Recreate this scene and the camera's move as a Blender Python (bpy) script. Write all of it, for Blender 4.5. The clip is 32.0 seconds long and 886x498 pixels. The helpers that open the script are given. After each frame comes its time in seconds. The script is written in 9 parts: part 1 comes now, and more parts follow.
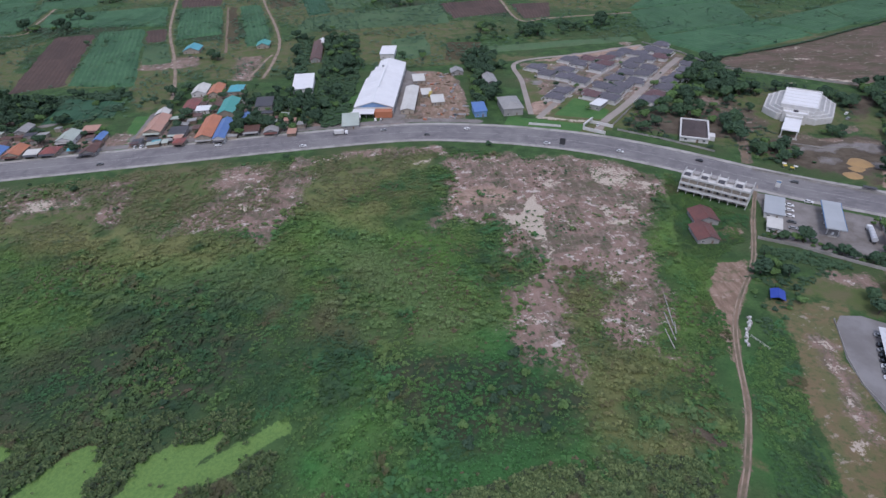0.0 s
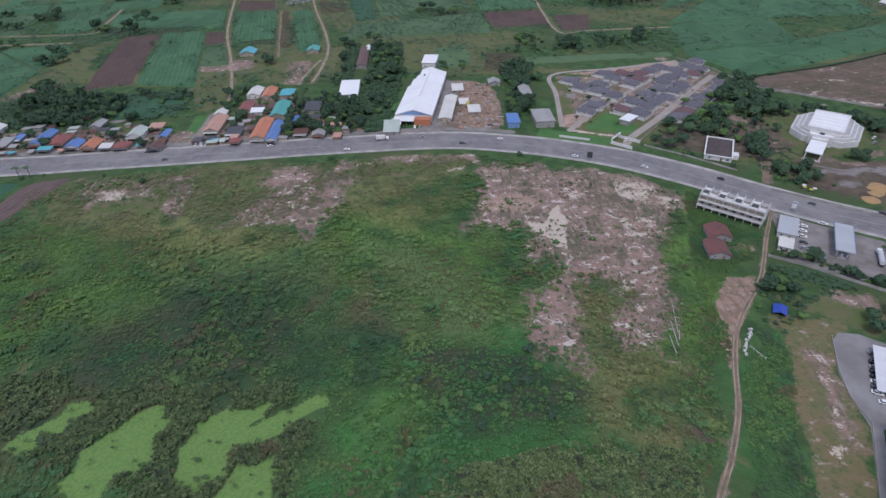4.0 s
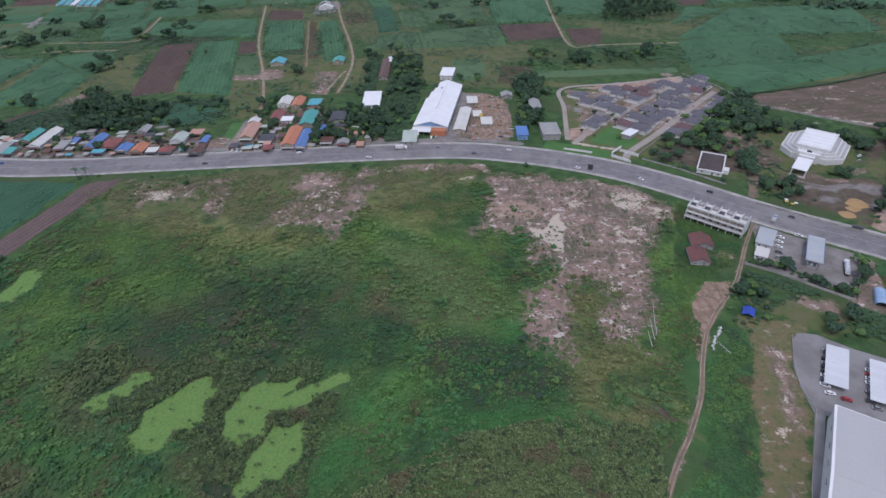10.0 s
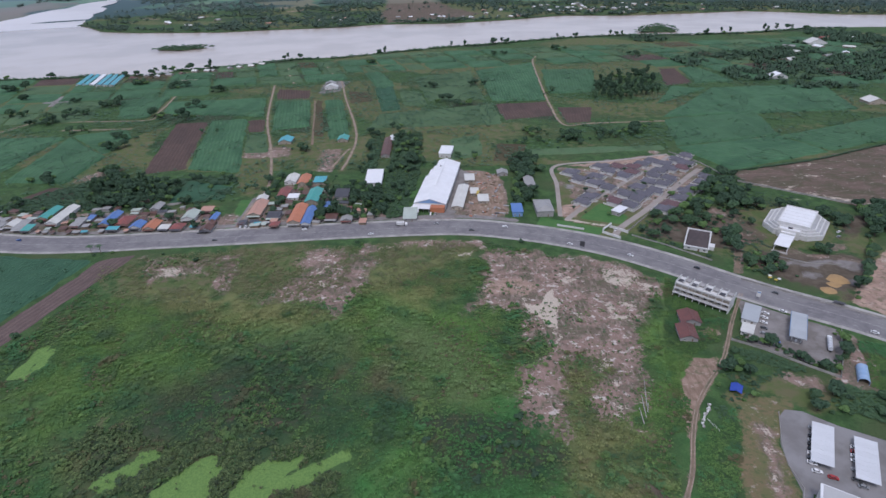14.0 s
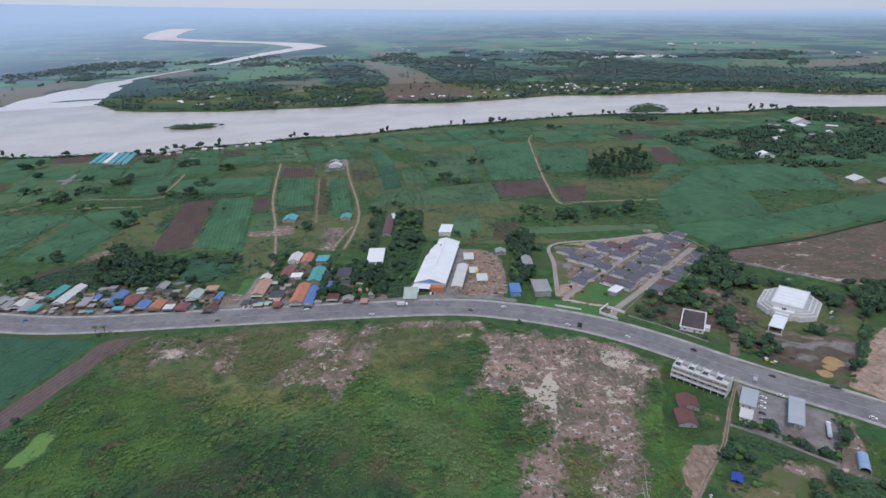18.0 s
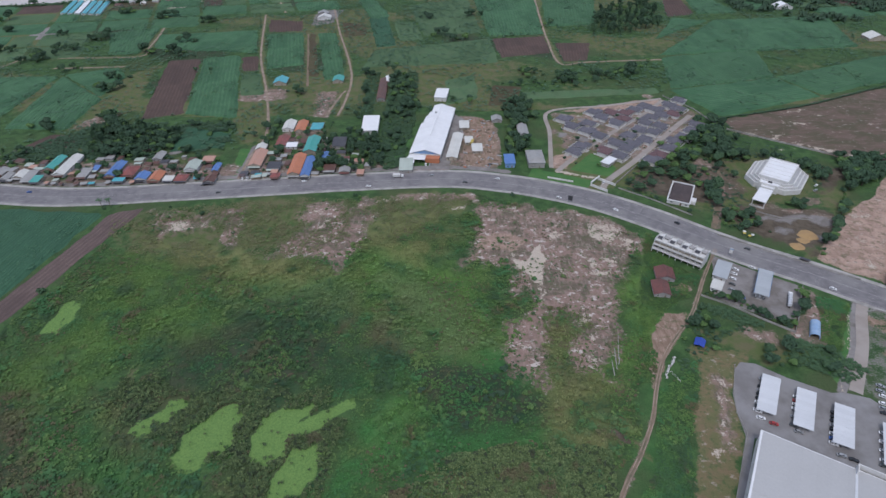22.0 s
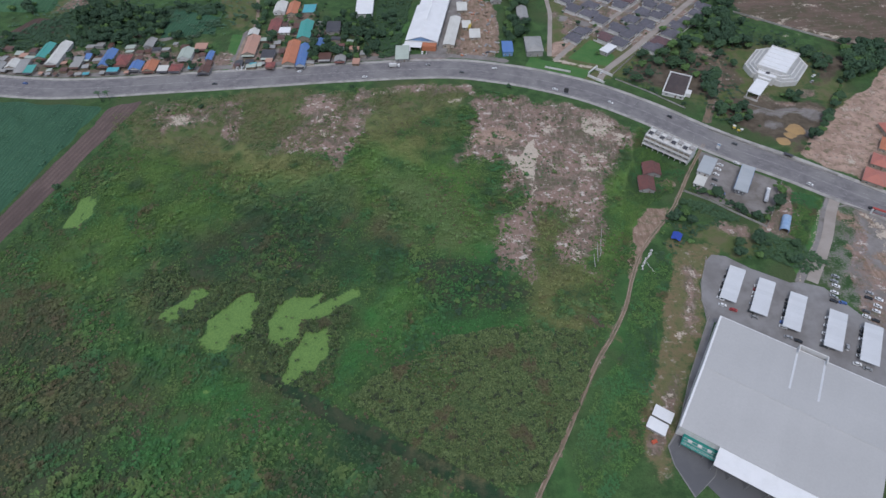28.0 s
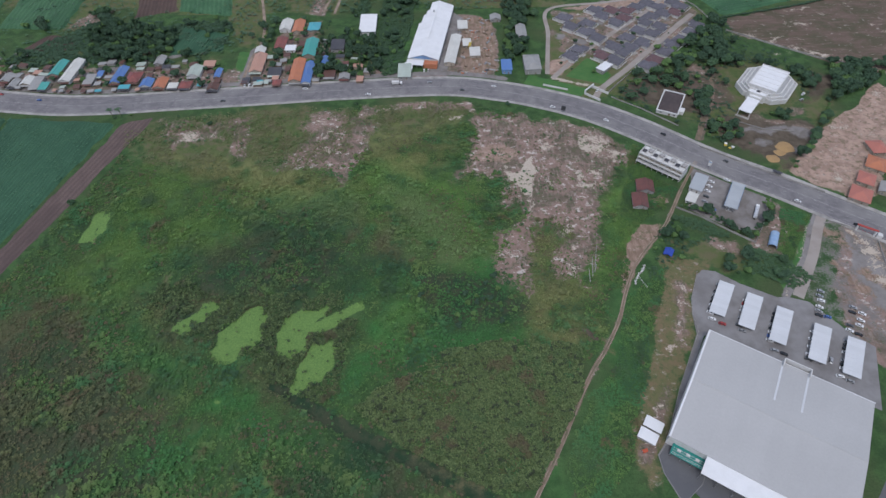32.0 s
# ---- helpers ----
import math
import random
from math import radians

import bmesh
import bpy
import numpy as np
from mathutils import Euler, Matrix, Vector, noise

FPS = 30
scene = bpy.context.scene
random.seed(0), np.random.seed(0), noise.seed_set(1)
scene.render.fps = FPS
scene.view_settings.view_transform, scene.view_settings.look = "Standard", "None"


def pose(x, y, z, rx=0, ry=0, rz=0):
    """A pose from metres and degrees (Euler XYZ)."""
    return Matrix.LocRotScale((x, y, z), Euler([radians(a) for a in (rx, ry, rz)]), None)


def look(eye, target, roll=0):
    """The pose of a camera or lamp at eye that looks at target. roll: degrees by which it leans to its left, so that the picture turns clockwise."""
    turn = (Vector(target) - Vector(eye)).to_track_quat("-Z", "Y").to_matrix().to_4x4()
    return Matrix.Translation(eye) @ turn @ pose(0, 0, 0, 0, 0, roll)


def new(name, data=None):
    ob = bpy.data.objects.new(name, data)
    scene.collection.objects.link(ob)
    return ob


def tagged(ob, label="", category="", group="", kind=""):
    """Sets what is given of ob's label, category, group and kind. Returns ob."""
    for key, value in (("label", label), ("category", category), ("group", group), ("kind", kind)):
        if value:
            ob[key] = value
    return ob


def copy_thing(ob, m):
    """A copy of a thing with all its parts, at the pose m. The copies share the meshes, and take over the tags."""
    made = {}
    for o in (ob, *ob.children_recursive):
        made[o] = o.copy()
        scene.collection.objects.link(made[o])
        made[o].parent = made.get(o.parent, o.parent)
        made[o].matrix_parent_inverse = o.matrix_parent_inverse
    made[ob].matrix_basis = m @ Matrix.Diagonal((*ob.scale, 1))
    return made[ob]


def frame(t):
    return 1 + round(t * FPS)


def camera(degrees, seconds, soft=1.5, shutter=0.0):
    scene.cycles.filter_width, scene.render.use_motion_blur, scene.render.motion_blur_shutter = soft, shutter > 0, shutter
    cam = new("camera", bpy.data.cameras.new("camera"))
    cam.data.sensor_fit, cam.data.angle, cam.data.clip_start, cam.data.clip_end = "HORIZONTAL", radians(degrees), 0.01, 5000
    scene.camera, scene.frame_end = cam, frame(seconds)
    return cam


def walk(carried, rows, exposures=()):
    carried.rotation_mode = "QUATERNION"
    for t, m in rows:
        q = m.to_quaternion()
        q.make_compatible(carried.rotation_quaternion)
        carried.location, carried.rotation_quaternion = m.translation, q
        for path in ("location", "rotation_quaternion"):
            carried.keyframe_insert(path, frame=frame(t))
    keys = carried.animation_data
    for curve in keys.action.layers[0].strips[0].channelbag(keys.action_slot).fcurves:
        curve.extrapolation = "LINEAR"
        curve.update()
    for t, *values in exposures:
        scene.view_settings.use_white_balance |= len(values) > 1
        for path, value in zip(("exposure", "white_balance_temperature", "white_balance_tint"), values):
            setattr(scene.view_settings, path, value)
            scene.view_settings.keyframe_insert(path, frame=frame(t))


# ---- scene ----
cam = camera(77.05, 32.0)

# seconds, eye (m), heading to the left, pitch, roll (degrees)
PATH = [
    (0, -5.71, 61.91, 156.10, -5.880, -35.497, -1.866),
    (0.5, -5.55, 58.72, 157.96, -5.840, -35.388, -1.907),
    (1, -5.67, 55.86, 160.12, -5.869, -35.409, -1.877),
    (1.5, -5.82, 53.50, 162.13, -5.173, -35.414, -1.783),
    (2, -5.84, 51.35, 163.99, -4.235, -35.405, -1.683),
    (2.5, -5.73, 49.10, 165.97, -3.370, -35.441, -1.615),
    (3, -5.50, 46.81, 167.92, -2.773, -35.462, -1.566),
    (3.5, -5.20, 44.47, 169.76, -2.252, -35.444, -1.510),
    (5.5, -4.34, 34.72, 177.05, -0.587, -35.443, -1.344),
    (6, -4.08, 32.35, 178.80, -0.422, -35.434, -1.312),
    (6.5, -3.69, 29.96, 180.55, -0.242, -35.418, -1.306),
    (7, -3.20, 27.60, 182.29, -0.086, -35.422, -1.324),
    (7.5, -2.73, 25.18, 184.04, 0.070, -35.421, -1.334),
    (8, -2.40, 22.66, 185.81, 0.157, -35.395, -1.335),
    (8.5, -2.26, 20.14, 187.63, 0.265, -35.380, -1.327),
    (9, -2.23, 17.73, 189.44, 0.254, -35.379, -1.304),
    (9.5, -2.06, 15.33, 191.23, 0.265, -35.399, -1.295),
    (10, -1.63, 12.43, 193.28, 0.346, -35.373, -1.302),
    (10.5, -1.14, 9.28, 195.55, 0.380, -35.338, -1.313),
    (11, -0.80, 6.93, 197.68, 0.395, -35.357, -1.331),
    (11.5, -0.61, 5.67, 199.70, 0.403, -35.342, -1.341),
    (12, -0.49, 5.10, 201.76, 0.389, -35.308, -1.338),
    (12.5, -0.41, 4.85, 203.88, 0.340, -35.297, -1.333),
    (13, -0.37, 4.72, 206.13, 0.298, -35.297, -1.332),
    (13.5, -0.47, 4.67, 208.41, 0.215, -33.440, -1.332),
    (14, -0.66, 4.17, 210.39, 0.145, -29.064, -1.322),
    (14.5, -0.84, 2.97, 212.07, 0.079, -27.693, -1.311),
    (16.5, -0.34, 1.11, 219.45, 0.032, -22.303, -1.312),
    (17, -0.20, 0.77, 221.26, 0.047, -22.263, -1.330),
    (17.5, -0.07, 0.40, 223.13, 0.024, -22.203, -1.309),
    (18, 0.02, -0.02, 225.00, -0.000, -22.180, -1.271),
    (18.5, 0.14, -0.48, 226.98, -0.017, -22.224, -1.273),
    (19, 0.22, -0.59, 229.40, -0.016, -23.893, -1.293),
    (19.5, 0.20, -0.23, 232.35, -0.089, -25.939, -1.305),
    (20, 0.30, 0.14, 235.50, -0.117, -28.819, -1.306),
    (20.5, 0.70, 0.15, 238.37, -0.165, -31.095, -1.285),
    (21, 1.38, -0.15, 240.75, -0.028, -32.944, -1.266),
    (21.5, 1.97, -0.53, 242.93, 0.030, -34.917, -1.264),
    (22, 2.20, -1.03, 245.09, 0.041, -37.357, -1.258),
    (22.5, 2.36, -1.70, 247.06, 0.022, -39.193, -1.270),
    (23, 2.72, -2.36, 248.81, 0.104, -41.264, -1.314),
    (23.5, 3.26, -2.97, 250.53, 0.177, -43.201, -1.376),
    (24, 3.84, -3.58, 252.25, 0.295, -45.476, -1.448),
    (24.5, 4.26, -4.16, 253.93, 0.346, -47.513, -1.488),
    (25, 4.41, -4.55, 255.84, 0.358, -49.840, -1.466),
    (25.5, 4.37, -4.72, 258.11, 0.298, -50.283, -1.397),
    (27.5, 4.78, -6.18, 267.01, 0.385, -50.237, -1.527),
    (28, 5.00, -6.61, 268.99, 0.436, -50.158, -1.616),
    (28.5, 5.15, -7.04, 270.92, 0.521, -50.150, -1.659),
    (29, 5.21, -7.46, 272.79, 0.501, -50.080, -1.656),
    (29.5, 5.21, -7.84, 274.69, 0.524, -50.069, -1.644),
    (30, 5.20, -8.28, 276.69, 0.512, -50.016, -1.651),
    (30.5, 5.17, -8.79, 278.62, 0.564, -49.932, -1.663),
    (31, 5.09, -9.27, 280.41, 0.506, -49.873, -1.642),
    (31.5, 5.05, -9.80, 282.25, 0.501, -49.809, -1.614),
    (32, 5.03, -10.39, 284.21, 0.520, -49.708, -1.603),
]


def drone(t, x, y, z, yaw, pitch, roll):
    a, b = radians(yaw), radians(pitch)
    ahead = Vector((-math.sin(a) * math.cos(b), math.cos(a) * math.cos(b), math.sin(b)))
    return t, look((x, y, z), Vector((x, y, z)) + ahead * 100, roll)


# the clip's white balance warms and its exposure falls a little once the camera tips down
LOOK = [(0, 0.48, 6250, 19), (13, 0.48, 6250, 19), (17, 0.48, 6330, 12), (20, 0.47, 6280, 15), (25, 0.39, 6400, 12), (32, 0.39, 6380, 13)]
walk(cam, [drone(*row) for row in PATH], LOOK)

# ---- light: a bright overcast afternoon ----
SKY = bpy.data.worlds.new("overcast_sky")
scene.world = SKY
SKY.use_nodes = True
_n, _l = SKY.node_tree.nodes, SKY.node_tree.links
_sky = _n.new("ShaderNodeTexSky")
_sky.sky_type, _sky.sun_disc = "NISHITA", False
_sky.sun_elevation, _sky.sun_rotation = radians(58), radians(200)
_sky.dust_density = 3.0
_mix = _n.new("ShaderNodeMix")
_mix.data_type = "RGBA"
_mix.inputs[0].default_value = 0.55
_l.new(_sky.outputs[0], _mix.inputs[6])
_mix.inputs[7].default_value = (6.95, 7.9, 9.85, 1)
_l.new(_mix.outputs[2], _n["Background"].inputs[0])
_n["Background"].inputs[1].default_value = 0.085

SUN = new("sun", bpy.data.lights.new("sun", "SUN"))
SUN.data.energy, SUN.data.angle, SUN.data.color = 1.0, radians(14), (1.0, 0.985, 0.96)
SUN.matrix_world = look((0, 0, 500), (60, 260, 0))


# ---- materials ----
def rgba(c):
    return (*c, 1.0)


class Nodes:
    """A thin builder for node materials."""

    def __init__(self, name):
        self.m = bpy.data.materials.new(name)
        self.m.use_nodes = True
        self.t = self.m.node_tree
        self.bsdf = self.t.nodes["Principled BSDF"]

    def put(self, sock, v):
        if isinstance(v, bpy.types.NodeSocket):
            self.t.links.new(v, sock)
        elif isinstance(v, tuple) and len(v) == 3 and sock.type == "RGBA":
            sock.default_value = rgba(v)
        else:
            sock.default_value = v

    def noise(self, vec, scale, detail=3.0, rough=0.55, dist=0.0):
        n = self.t.nodes.new("ShaderNodeTexNoise")
        self.put(n.inputs["Vector"], vec)
        n.inputs["Scale"].default_value, n.inputs["Detail"].default_value = scale, detail
        n.inputs["Roughness"].default_value, n.inputs["Distortion"].default_value = rough, dist
        return n.outputs["Fac"]

    def mix(self, f, a, b, how="MIX"):
        n = self.t.nodes.new("ShaderNodeMix")
        n.data_type, n.blend_type = "RGBA", how
        for s, v in ((0, f), (6, a), (7, b)):
            self.put(n.inputs[s], v)
        return n.outputs[2]

    def math(self, how, a, b=0.0):
        n = self.t.nodes.new("ShaderNodeMath")
        n.operation = how
        self.put(n.inputs[0], a)
        self.put(n.inputs[1], b)
        return n.outputs[0]

    def step(self, v, lo, hi, a=0.0, b=1.0):
        n = self.t.nodes.new("ShaderNodeMapRange")
        n.interpolation_type = "SMOOTHSTEP"
        self.put(n.inputs[0], v)
        for i, x in enumerate((lo, hi, a, b), 1):
            n.inputs[i].default_value = x
        return n.outputs[0]

    def coords(self, which="Object"):
        return self.t.nodes.new("ShaderNodeTexCoord").outputs[which]

    def world(self):
        return self.t.nodes.new("ShaderNodeNewGeometry").outputs["Position"]

    def stretched(self, v, by, shift=(0.0, 0.0, 0.0)):
        n = self.t.nodes.new("ShaderNodeMapping")
        self.put(n.inputs["Vector"], v)
        n.inputs["Scale"].default_value, n.inputs["Location"].default_value = by, shift
        return n.outputs[0]

    def island(self):
        return self.t.nodes.new("ShaderNodeNewGeometry").outputs["Random Per Island"]

    def random(self):
        return self.t.nodes.new("ShaderNodeObjectInfo").outputs["Random"]

    def split(self, v):
        n = self.t.nodes.new("ShaderNodeSeparateColor")
        self.put(n.inputs[0], v)
        return n.outputs

    def attr(self, name):
        n = self.t.nodes.new("ShaderNodeAttribute")
        n.attribute_name = name
        return n.outputs["Color"]

    def bump(self, h, strength, dist):
        n = self.t.nodes.new("ShaderNodeBump")
        n.inputs["Strength"].default_value, n.inputs["Distance"].default_value = strength, dist
        self.put(n.inputs["Height"], h)
        self.put(self.bsdf.inputs["Normal"], n.outputs[0])

    def done(self, colour, rough=0.8, metal=0.0, spec=0.3):
        self.put(self.bsdf.inputs["Base Color"], colour)
        self.put(self.bsdf.inputs["Roughness"], rough)
        self.bsdf.inputs["Metallic"].default_value = metal
        self.bsdf.inputs["Specular IOR Level"].default_value = spec
        return self.m


def surface(name, c, worn=None, grain=6.0, blot=0.35, rough=0.8, metal=0.0, amount=0.6, bump=0.02, ribs=0.0, vary=0.15, spec=0.3):
    """A painted, cast or bare surface: base colour, a worn second colour in blotches, fine grain, optional sheet ribs along y."""
    n = Nodes(name)
    p = n.coords()
    worn = worn or tuple(0.62 * x for x in c)
    big = n.step(n.noise(p, blot, 4.0, 0.6), 0.38, 0.68)
    col = n.mix(n.math("MULTIPLY", big, amount), c, worn)
    fine = n.noise(p, grain, 2.0)
    col = n.mix(n.math("MULTIPLY", fine, 0.35), col, tuple(0.6 * x for x in c))
    r = n.random()
    col = n.mix(n.step(r, 0.0, 1.0, 0.0, vary), col, tuple(min(1.0, 0.45 * x + 0.02) for x in c))
    h = fine
    if ribs:
        w = n.t.nodes.new("ShaderNodeTexWave")
        w.bands_direction = "X"
        n.put(w.inputs["Vector"], p)
        w.inputs["Scale"].default_value = ribs
        col = n.mix(n.math("MULTIPLY", w.outputs["Fac"], 0.22), col, tuple(0.7 * x for x in c))
        h = n.math("ADD", fine, w.outputs["Fac"])
    n.bump(h, 0.5, bump)
    return n.done(col, rough, metal, spec)


GROWTH = [("growth_one", [(0.026, 0.058, 0.036), (0.10, 0.082, 0.055), (0.046, 0.142, 0.046)]), ("growth_two", [(0.108, 0.188, 0.05), (0.11, 0.15, 0.08), (0.17, 0.165, 0.08)])]


def growth_tint(n, col, vary, most):
    """Kinds of growth that take over in stretches of the meadow: dark sedge, brown weed, emerald herb, bright grass, sage, straw."""
    for name, tones in GROWTH:
        s = n.split(n.attr(name))
        for k, tone in enumerate(tones):
            tone = (0.97 * tone[0], 1.03 * tone[1], 0.88 * tone[2])
            t = n.mix(vary, tuple(0.5 * x for x in tone), tuple(1.5 * x for x in tone))
            col = n.mix(n.math("MULTIPLY", s[k], most), col, t)
    return col


def leaf_material(name, a, b, c, patchy=None, regions=False):
    """Leaves: two tones from leaf to leaf, a third in drifts, and broad patches of other growth where given."""
    n = Nodes(name)
    a, b, c = ((x, y, 1.02 * z) for x, y, z in (a, b, c))
    i, r, p = n.island(), n.random(), n.coords()
    col = n.mix(i, a, b)
    col = n.mix(n.step(n.noise(p, 0.35, 2.0), 0.45, 0.7), col, c)
    if patchy:
        for k, (scale, lo, hi, tone, most) in enumerate(patchy):
            n2 = n.t.nodes.new("ShaderNodeVectorMath")
            n2.operation = "ADD"
            n.put(n2.inputs[0], p)
            n2.inputs[1].default_value = (37.0 * k, 91.0 * k, 0)
            col = n.mix(n.step(n.noise(n2.outputs[0], scale, 4.0, 0.6), lo, hi, 0.0, most), col, tone)
    if regions:
        col = growth_tint(n, col, i, 0.9)
    col = n.mix(n.step(r, 0.0, 1.0, 0.0, 0.35), col, tuple(0.6 * x for x in a))
    return n.done(col, 0.75, 0.0, 0.25)


WALL_CREAM = surface("cream_render", (0.42, 0.37, 0.30), (0.22, 0.195, 0.165), blot=0.5, amount=0.85, vary=0.6)
WALL_WHITE = surface("white_render", (0.64, 0.64, 0.63), (0.5, 0.49, 0.46))
WALL_GREY = surface("raw_blockwork", (0.34, 0.33, 0.32), (0.24, 0.23, 0.22))
WALL_BLUE = surface("blue_paint", (0.13, 0.28, 0.52), (0.3, 0.38, 0.5))
CONCRETE = surface("weathered_concrete", (0.36, 0.355, 0.35), (0.24, 0.235, 0.23), grain=3.0, blot=0.12)
KERB = surface("pale_kerb_concrete", (0.38, 0.365, 0.345), (0.20, 0.195, 0.18), blot=0.12, amount=0.9)
# near-black colour standing for the shade inside doorways and shop fronts
DARK = surface("shaded_opening", (0.03, 0.03, 0.032), (0.05, 0.05, 0.05))
STEEL = surface("galvanised_steel", (0.42, 0.43, 0.44), (0.3, 0.29, 0.28), rough=0.45, metal=0.7)
WOOD = surface("grey_timber", (0.2, 0.15, 0.11), (0.11, 0.09, 0.07))
PLASTIC = surface("black_rubber", (0.02, 0.02, 0.02), (0.03, 0.03, 0.03), rough=0.7)
GLASS = surface("tinted_glass", (0.03, 0.04, 0.045), (0.04, 0.05, 0.05), rough=0.12, spec=0.6)


def sheet(name, c, worn=None, amount=0.55, rough=0.5, ribs=2.6):
    return surface(name, c, worn, grain=2.5, blot=0.16, rough=rough, amount=amount, bump=0.03, ribs=ribs)


ROOF = {
    "white": sheet("white_sheet_roof", (0.78, 0.79, 0.80), (0.62, 0.63, 0.63), 0.4),
    "pale": sheet("pale_sheet_roof", (0.62, 0.62, 0.58), (0.46, 0.45, 0.41)),
    "grey": sheet("grey_sheet_roof", (0.33, 0.33, 0.32), (0.22, 0.21, 0.2)),
    "dark": sheet("dark_sheet_roof", (0.06, 0.06, 0.07), (0.1, 0.1, 0.1)),
    "green": sheet("grey_green_sheet_roof", (0.42, 0.48, 0.42), (0.3, 0.33, 0.29)),
    "teal": sheet("teal_sheet_roof", (0.06, 0.34, 0.30), (0.12, 0.34, 0.32)),
    "aqua": sheet("aqua_sheet_roof", (0.08, 0.36, 0.42), (0.14, 0.36, 0.4)),
    "blue": sheet("blue_sheet_roof", (0.09, 0.19, 0.44), (0.15, 0.24, 0.4)),
    "orange": sheet("orange_sheet_roof", (0.50, 0.19, 0.10), (0.34, 0.14, 0.085)),
    "salmon": sheet("faded_salmon_sheet_roof", (0.48, 0.27, 0.20), (0.38, 0.24, 0.19)),
    "red": sheet("red_sheet_roof", (0.27, 0.085, 0.075), (0.15, 0.07, 0.06), 0.9),
    "coral": sheet("faded_coral_tile_roof", (0.46, 0.17, 0.13), (0.34, 0.15, 0.12)),
    "rust": sheet("old_rusty_roof", (0.175, 0.07, 0.06), (0.1, 0.055, 0.05), 0.9),
    "brown": sheet("rust_brown_sheet_roof", (0.13, 0.065, 0.05), (0.08, 0.05, 0.045)),
    "slate": surface("blue_grey_roof_tile", (0.135, 0.132, 0.155), (0.075, 0.073, 0.085), grain=3.0, blot=0.3, ribs=1.4, vary=0.5),
    "maroon": surface("maroon_roof_tile", (0.14, 0.085, 0.09), (0.1, 0.07, 0.075), grain=3.0, blot=0.3, ribs=3.0),
}


def ground_material():
    n = Nodes("ground_cover")
    p = n.world()
    fine, mid, big = n.noise(p, 0.9, 4.0, 0.65), n.noise(p, 0.11, 5.0, 0.62), n.noise(p, 0.017, 4.0, 0.6)
    grit = n.noise(p, 2.6, 3.0, 0.7)
    grass = n.mix(n.step(mid, 0.36, 0.64), (0.034, 0.072, 0.027), (0.062, 0.122, 0.042))
    grass = n.mix(n.step(big, 0.45, 0.66), grass, (0.062, 0.088, 0.038))
    grass = n.mix(n.step(fine, 0.42, 0.75, 0.0, 0.6), grass, (0.02, 0.046, 0.019))
    grass = growth_tint(n, grass, fine, 0.9)
    one, two, three, four = (n.split(n.attr(a)) for a in ("cover_one", "cover_two", "cover_three", "cover_four"))
    jag = n.math("SUBTRACT", n.math("ADD", n.math("MULTIPLY", mid, 0.9), n.math("MULTIPLY", fine, 0.6)), 0.75)

    def lay(col, mask, top, wild=1.0, lo=0.42, hi=0.58):
        f = n.step(n.math("ADD", mask, n.math("MULTIPLY", jag, wild)), lo, hi)
        return n.mix(f, col, top)

    dark = n.mix(n.step(mid, 0.4, 0.6), (0.024, 0.052, 0.027), (0.05, 0.062, 0.036))
    olive = n.mix(n.step(mid, 0.4, 0.62), (0.085, 0.115, 0.042), (0.12, 0.115, 0.062))
    lawn = n.mix(n.step(mid, 0.3, 0.7), (0.05, 0.135, 0.042), (0.075, 0.155, 0.05))
    lime = n.mix(n.step(fine, 0.35, 0.7), (0.135, 0.23, 0.065), (0.098, 0.185, 0.055))
    soil = n.mix(n.step(mid, 0.35, 0.65), (0.225, 0.153, 0.13), (0.16, 0.114, 0.096))
    soil = n.mix(n.step(grit, 0.5, 0.75, 0.0, 0.5), soil, (0.26, 0.203, 0.172))
    fleck, sprig = n.noise(p, 0.34, 6.0, 0.7), n.noise(p, 0.2, 6.0, 0.75)
    drift = n.noise(p, 0.045, 5.0, 0.65, 0.5)
    streak = n.noise(n.stretched(p, (1.0, 0.22, 1.0)), 0.42, 6.0, 0.68)
    furrow = n.noise(n.stretched(p, (0.3, 1.0, 1.0), (40.0, 7.0, 0.0)), 0.3, 6.0, 0.7)
    crust = n.noise(n.stretched(p, (0.7, 1.0, 1.0), (11.0, 83.0, 0.0)), 0.24, 7.0, 0.74)
    soil = n.mix(n.step(drift, 0.45, 0.60, 0.0, 0.75), soil, (0.115, 0.10, 0.072))
    soil = n.mix(n.step(streak, 0.50, 0.66, 0.0, 0.6), soil, (0.32, 0.262, 0.228))
    soil = n.mix(n.step(streak, 0.50, 0.34, 0.0, 0.6), soil, (0.12, 0.104, 0.078))
    soil = n.mix(n.step(furrow, 0.54, 0.68, 0.0, 0.5), soil, (0.30, 0.235, 0.20))
    soil = n.mix(n.step(sprig, 0.50, 0.64, 0.0, 0.7), soil, (0.08, 0.10, 0.05))
    soil = n.mix(n.step(fleck, 0.58, 0.66, 0.0, 0.55), soil, (0.075, 0.10, 0.045))
    soil = n.mix(n.step(drift, 0.53, 0.44, 0.0, 0.45), soil, (0.27, 0.185, 0.155))
    chalk = n.math("ADD", crust, n.math("MULTIPLY", n.math("SUBTRACT", 0.5, drift), 0.35))
    soil = n.mix(n.step(chalk, 0.575, 0.62, 0.0, 0.82), soil, (0.48, 0.435, 0.395))
    spots = n.noise(n.stretched(p, (1.0, 0.8, 1.0), (71.0, 19.0, 0.0)), 0.3, 5.0, 0.7)
    soil = n.mix(n.step(spots, 0.585, 0.625, 0.0, 0.8), soil, (0.06, 0.088, 0.038))
    pale = n.mix(n.step(grit, 0.35, 0.7), (0.47, 0.41, 0.34), (0.36, 0.305, 0.25))
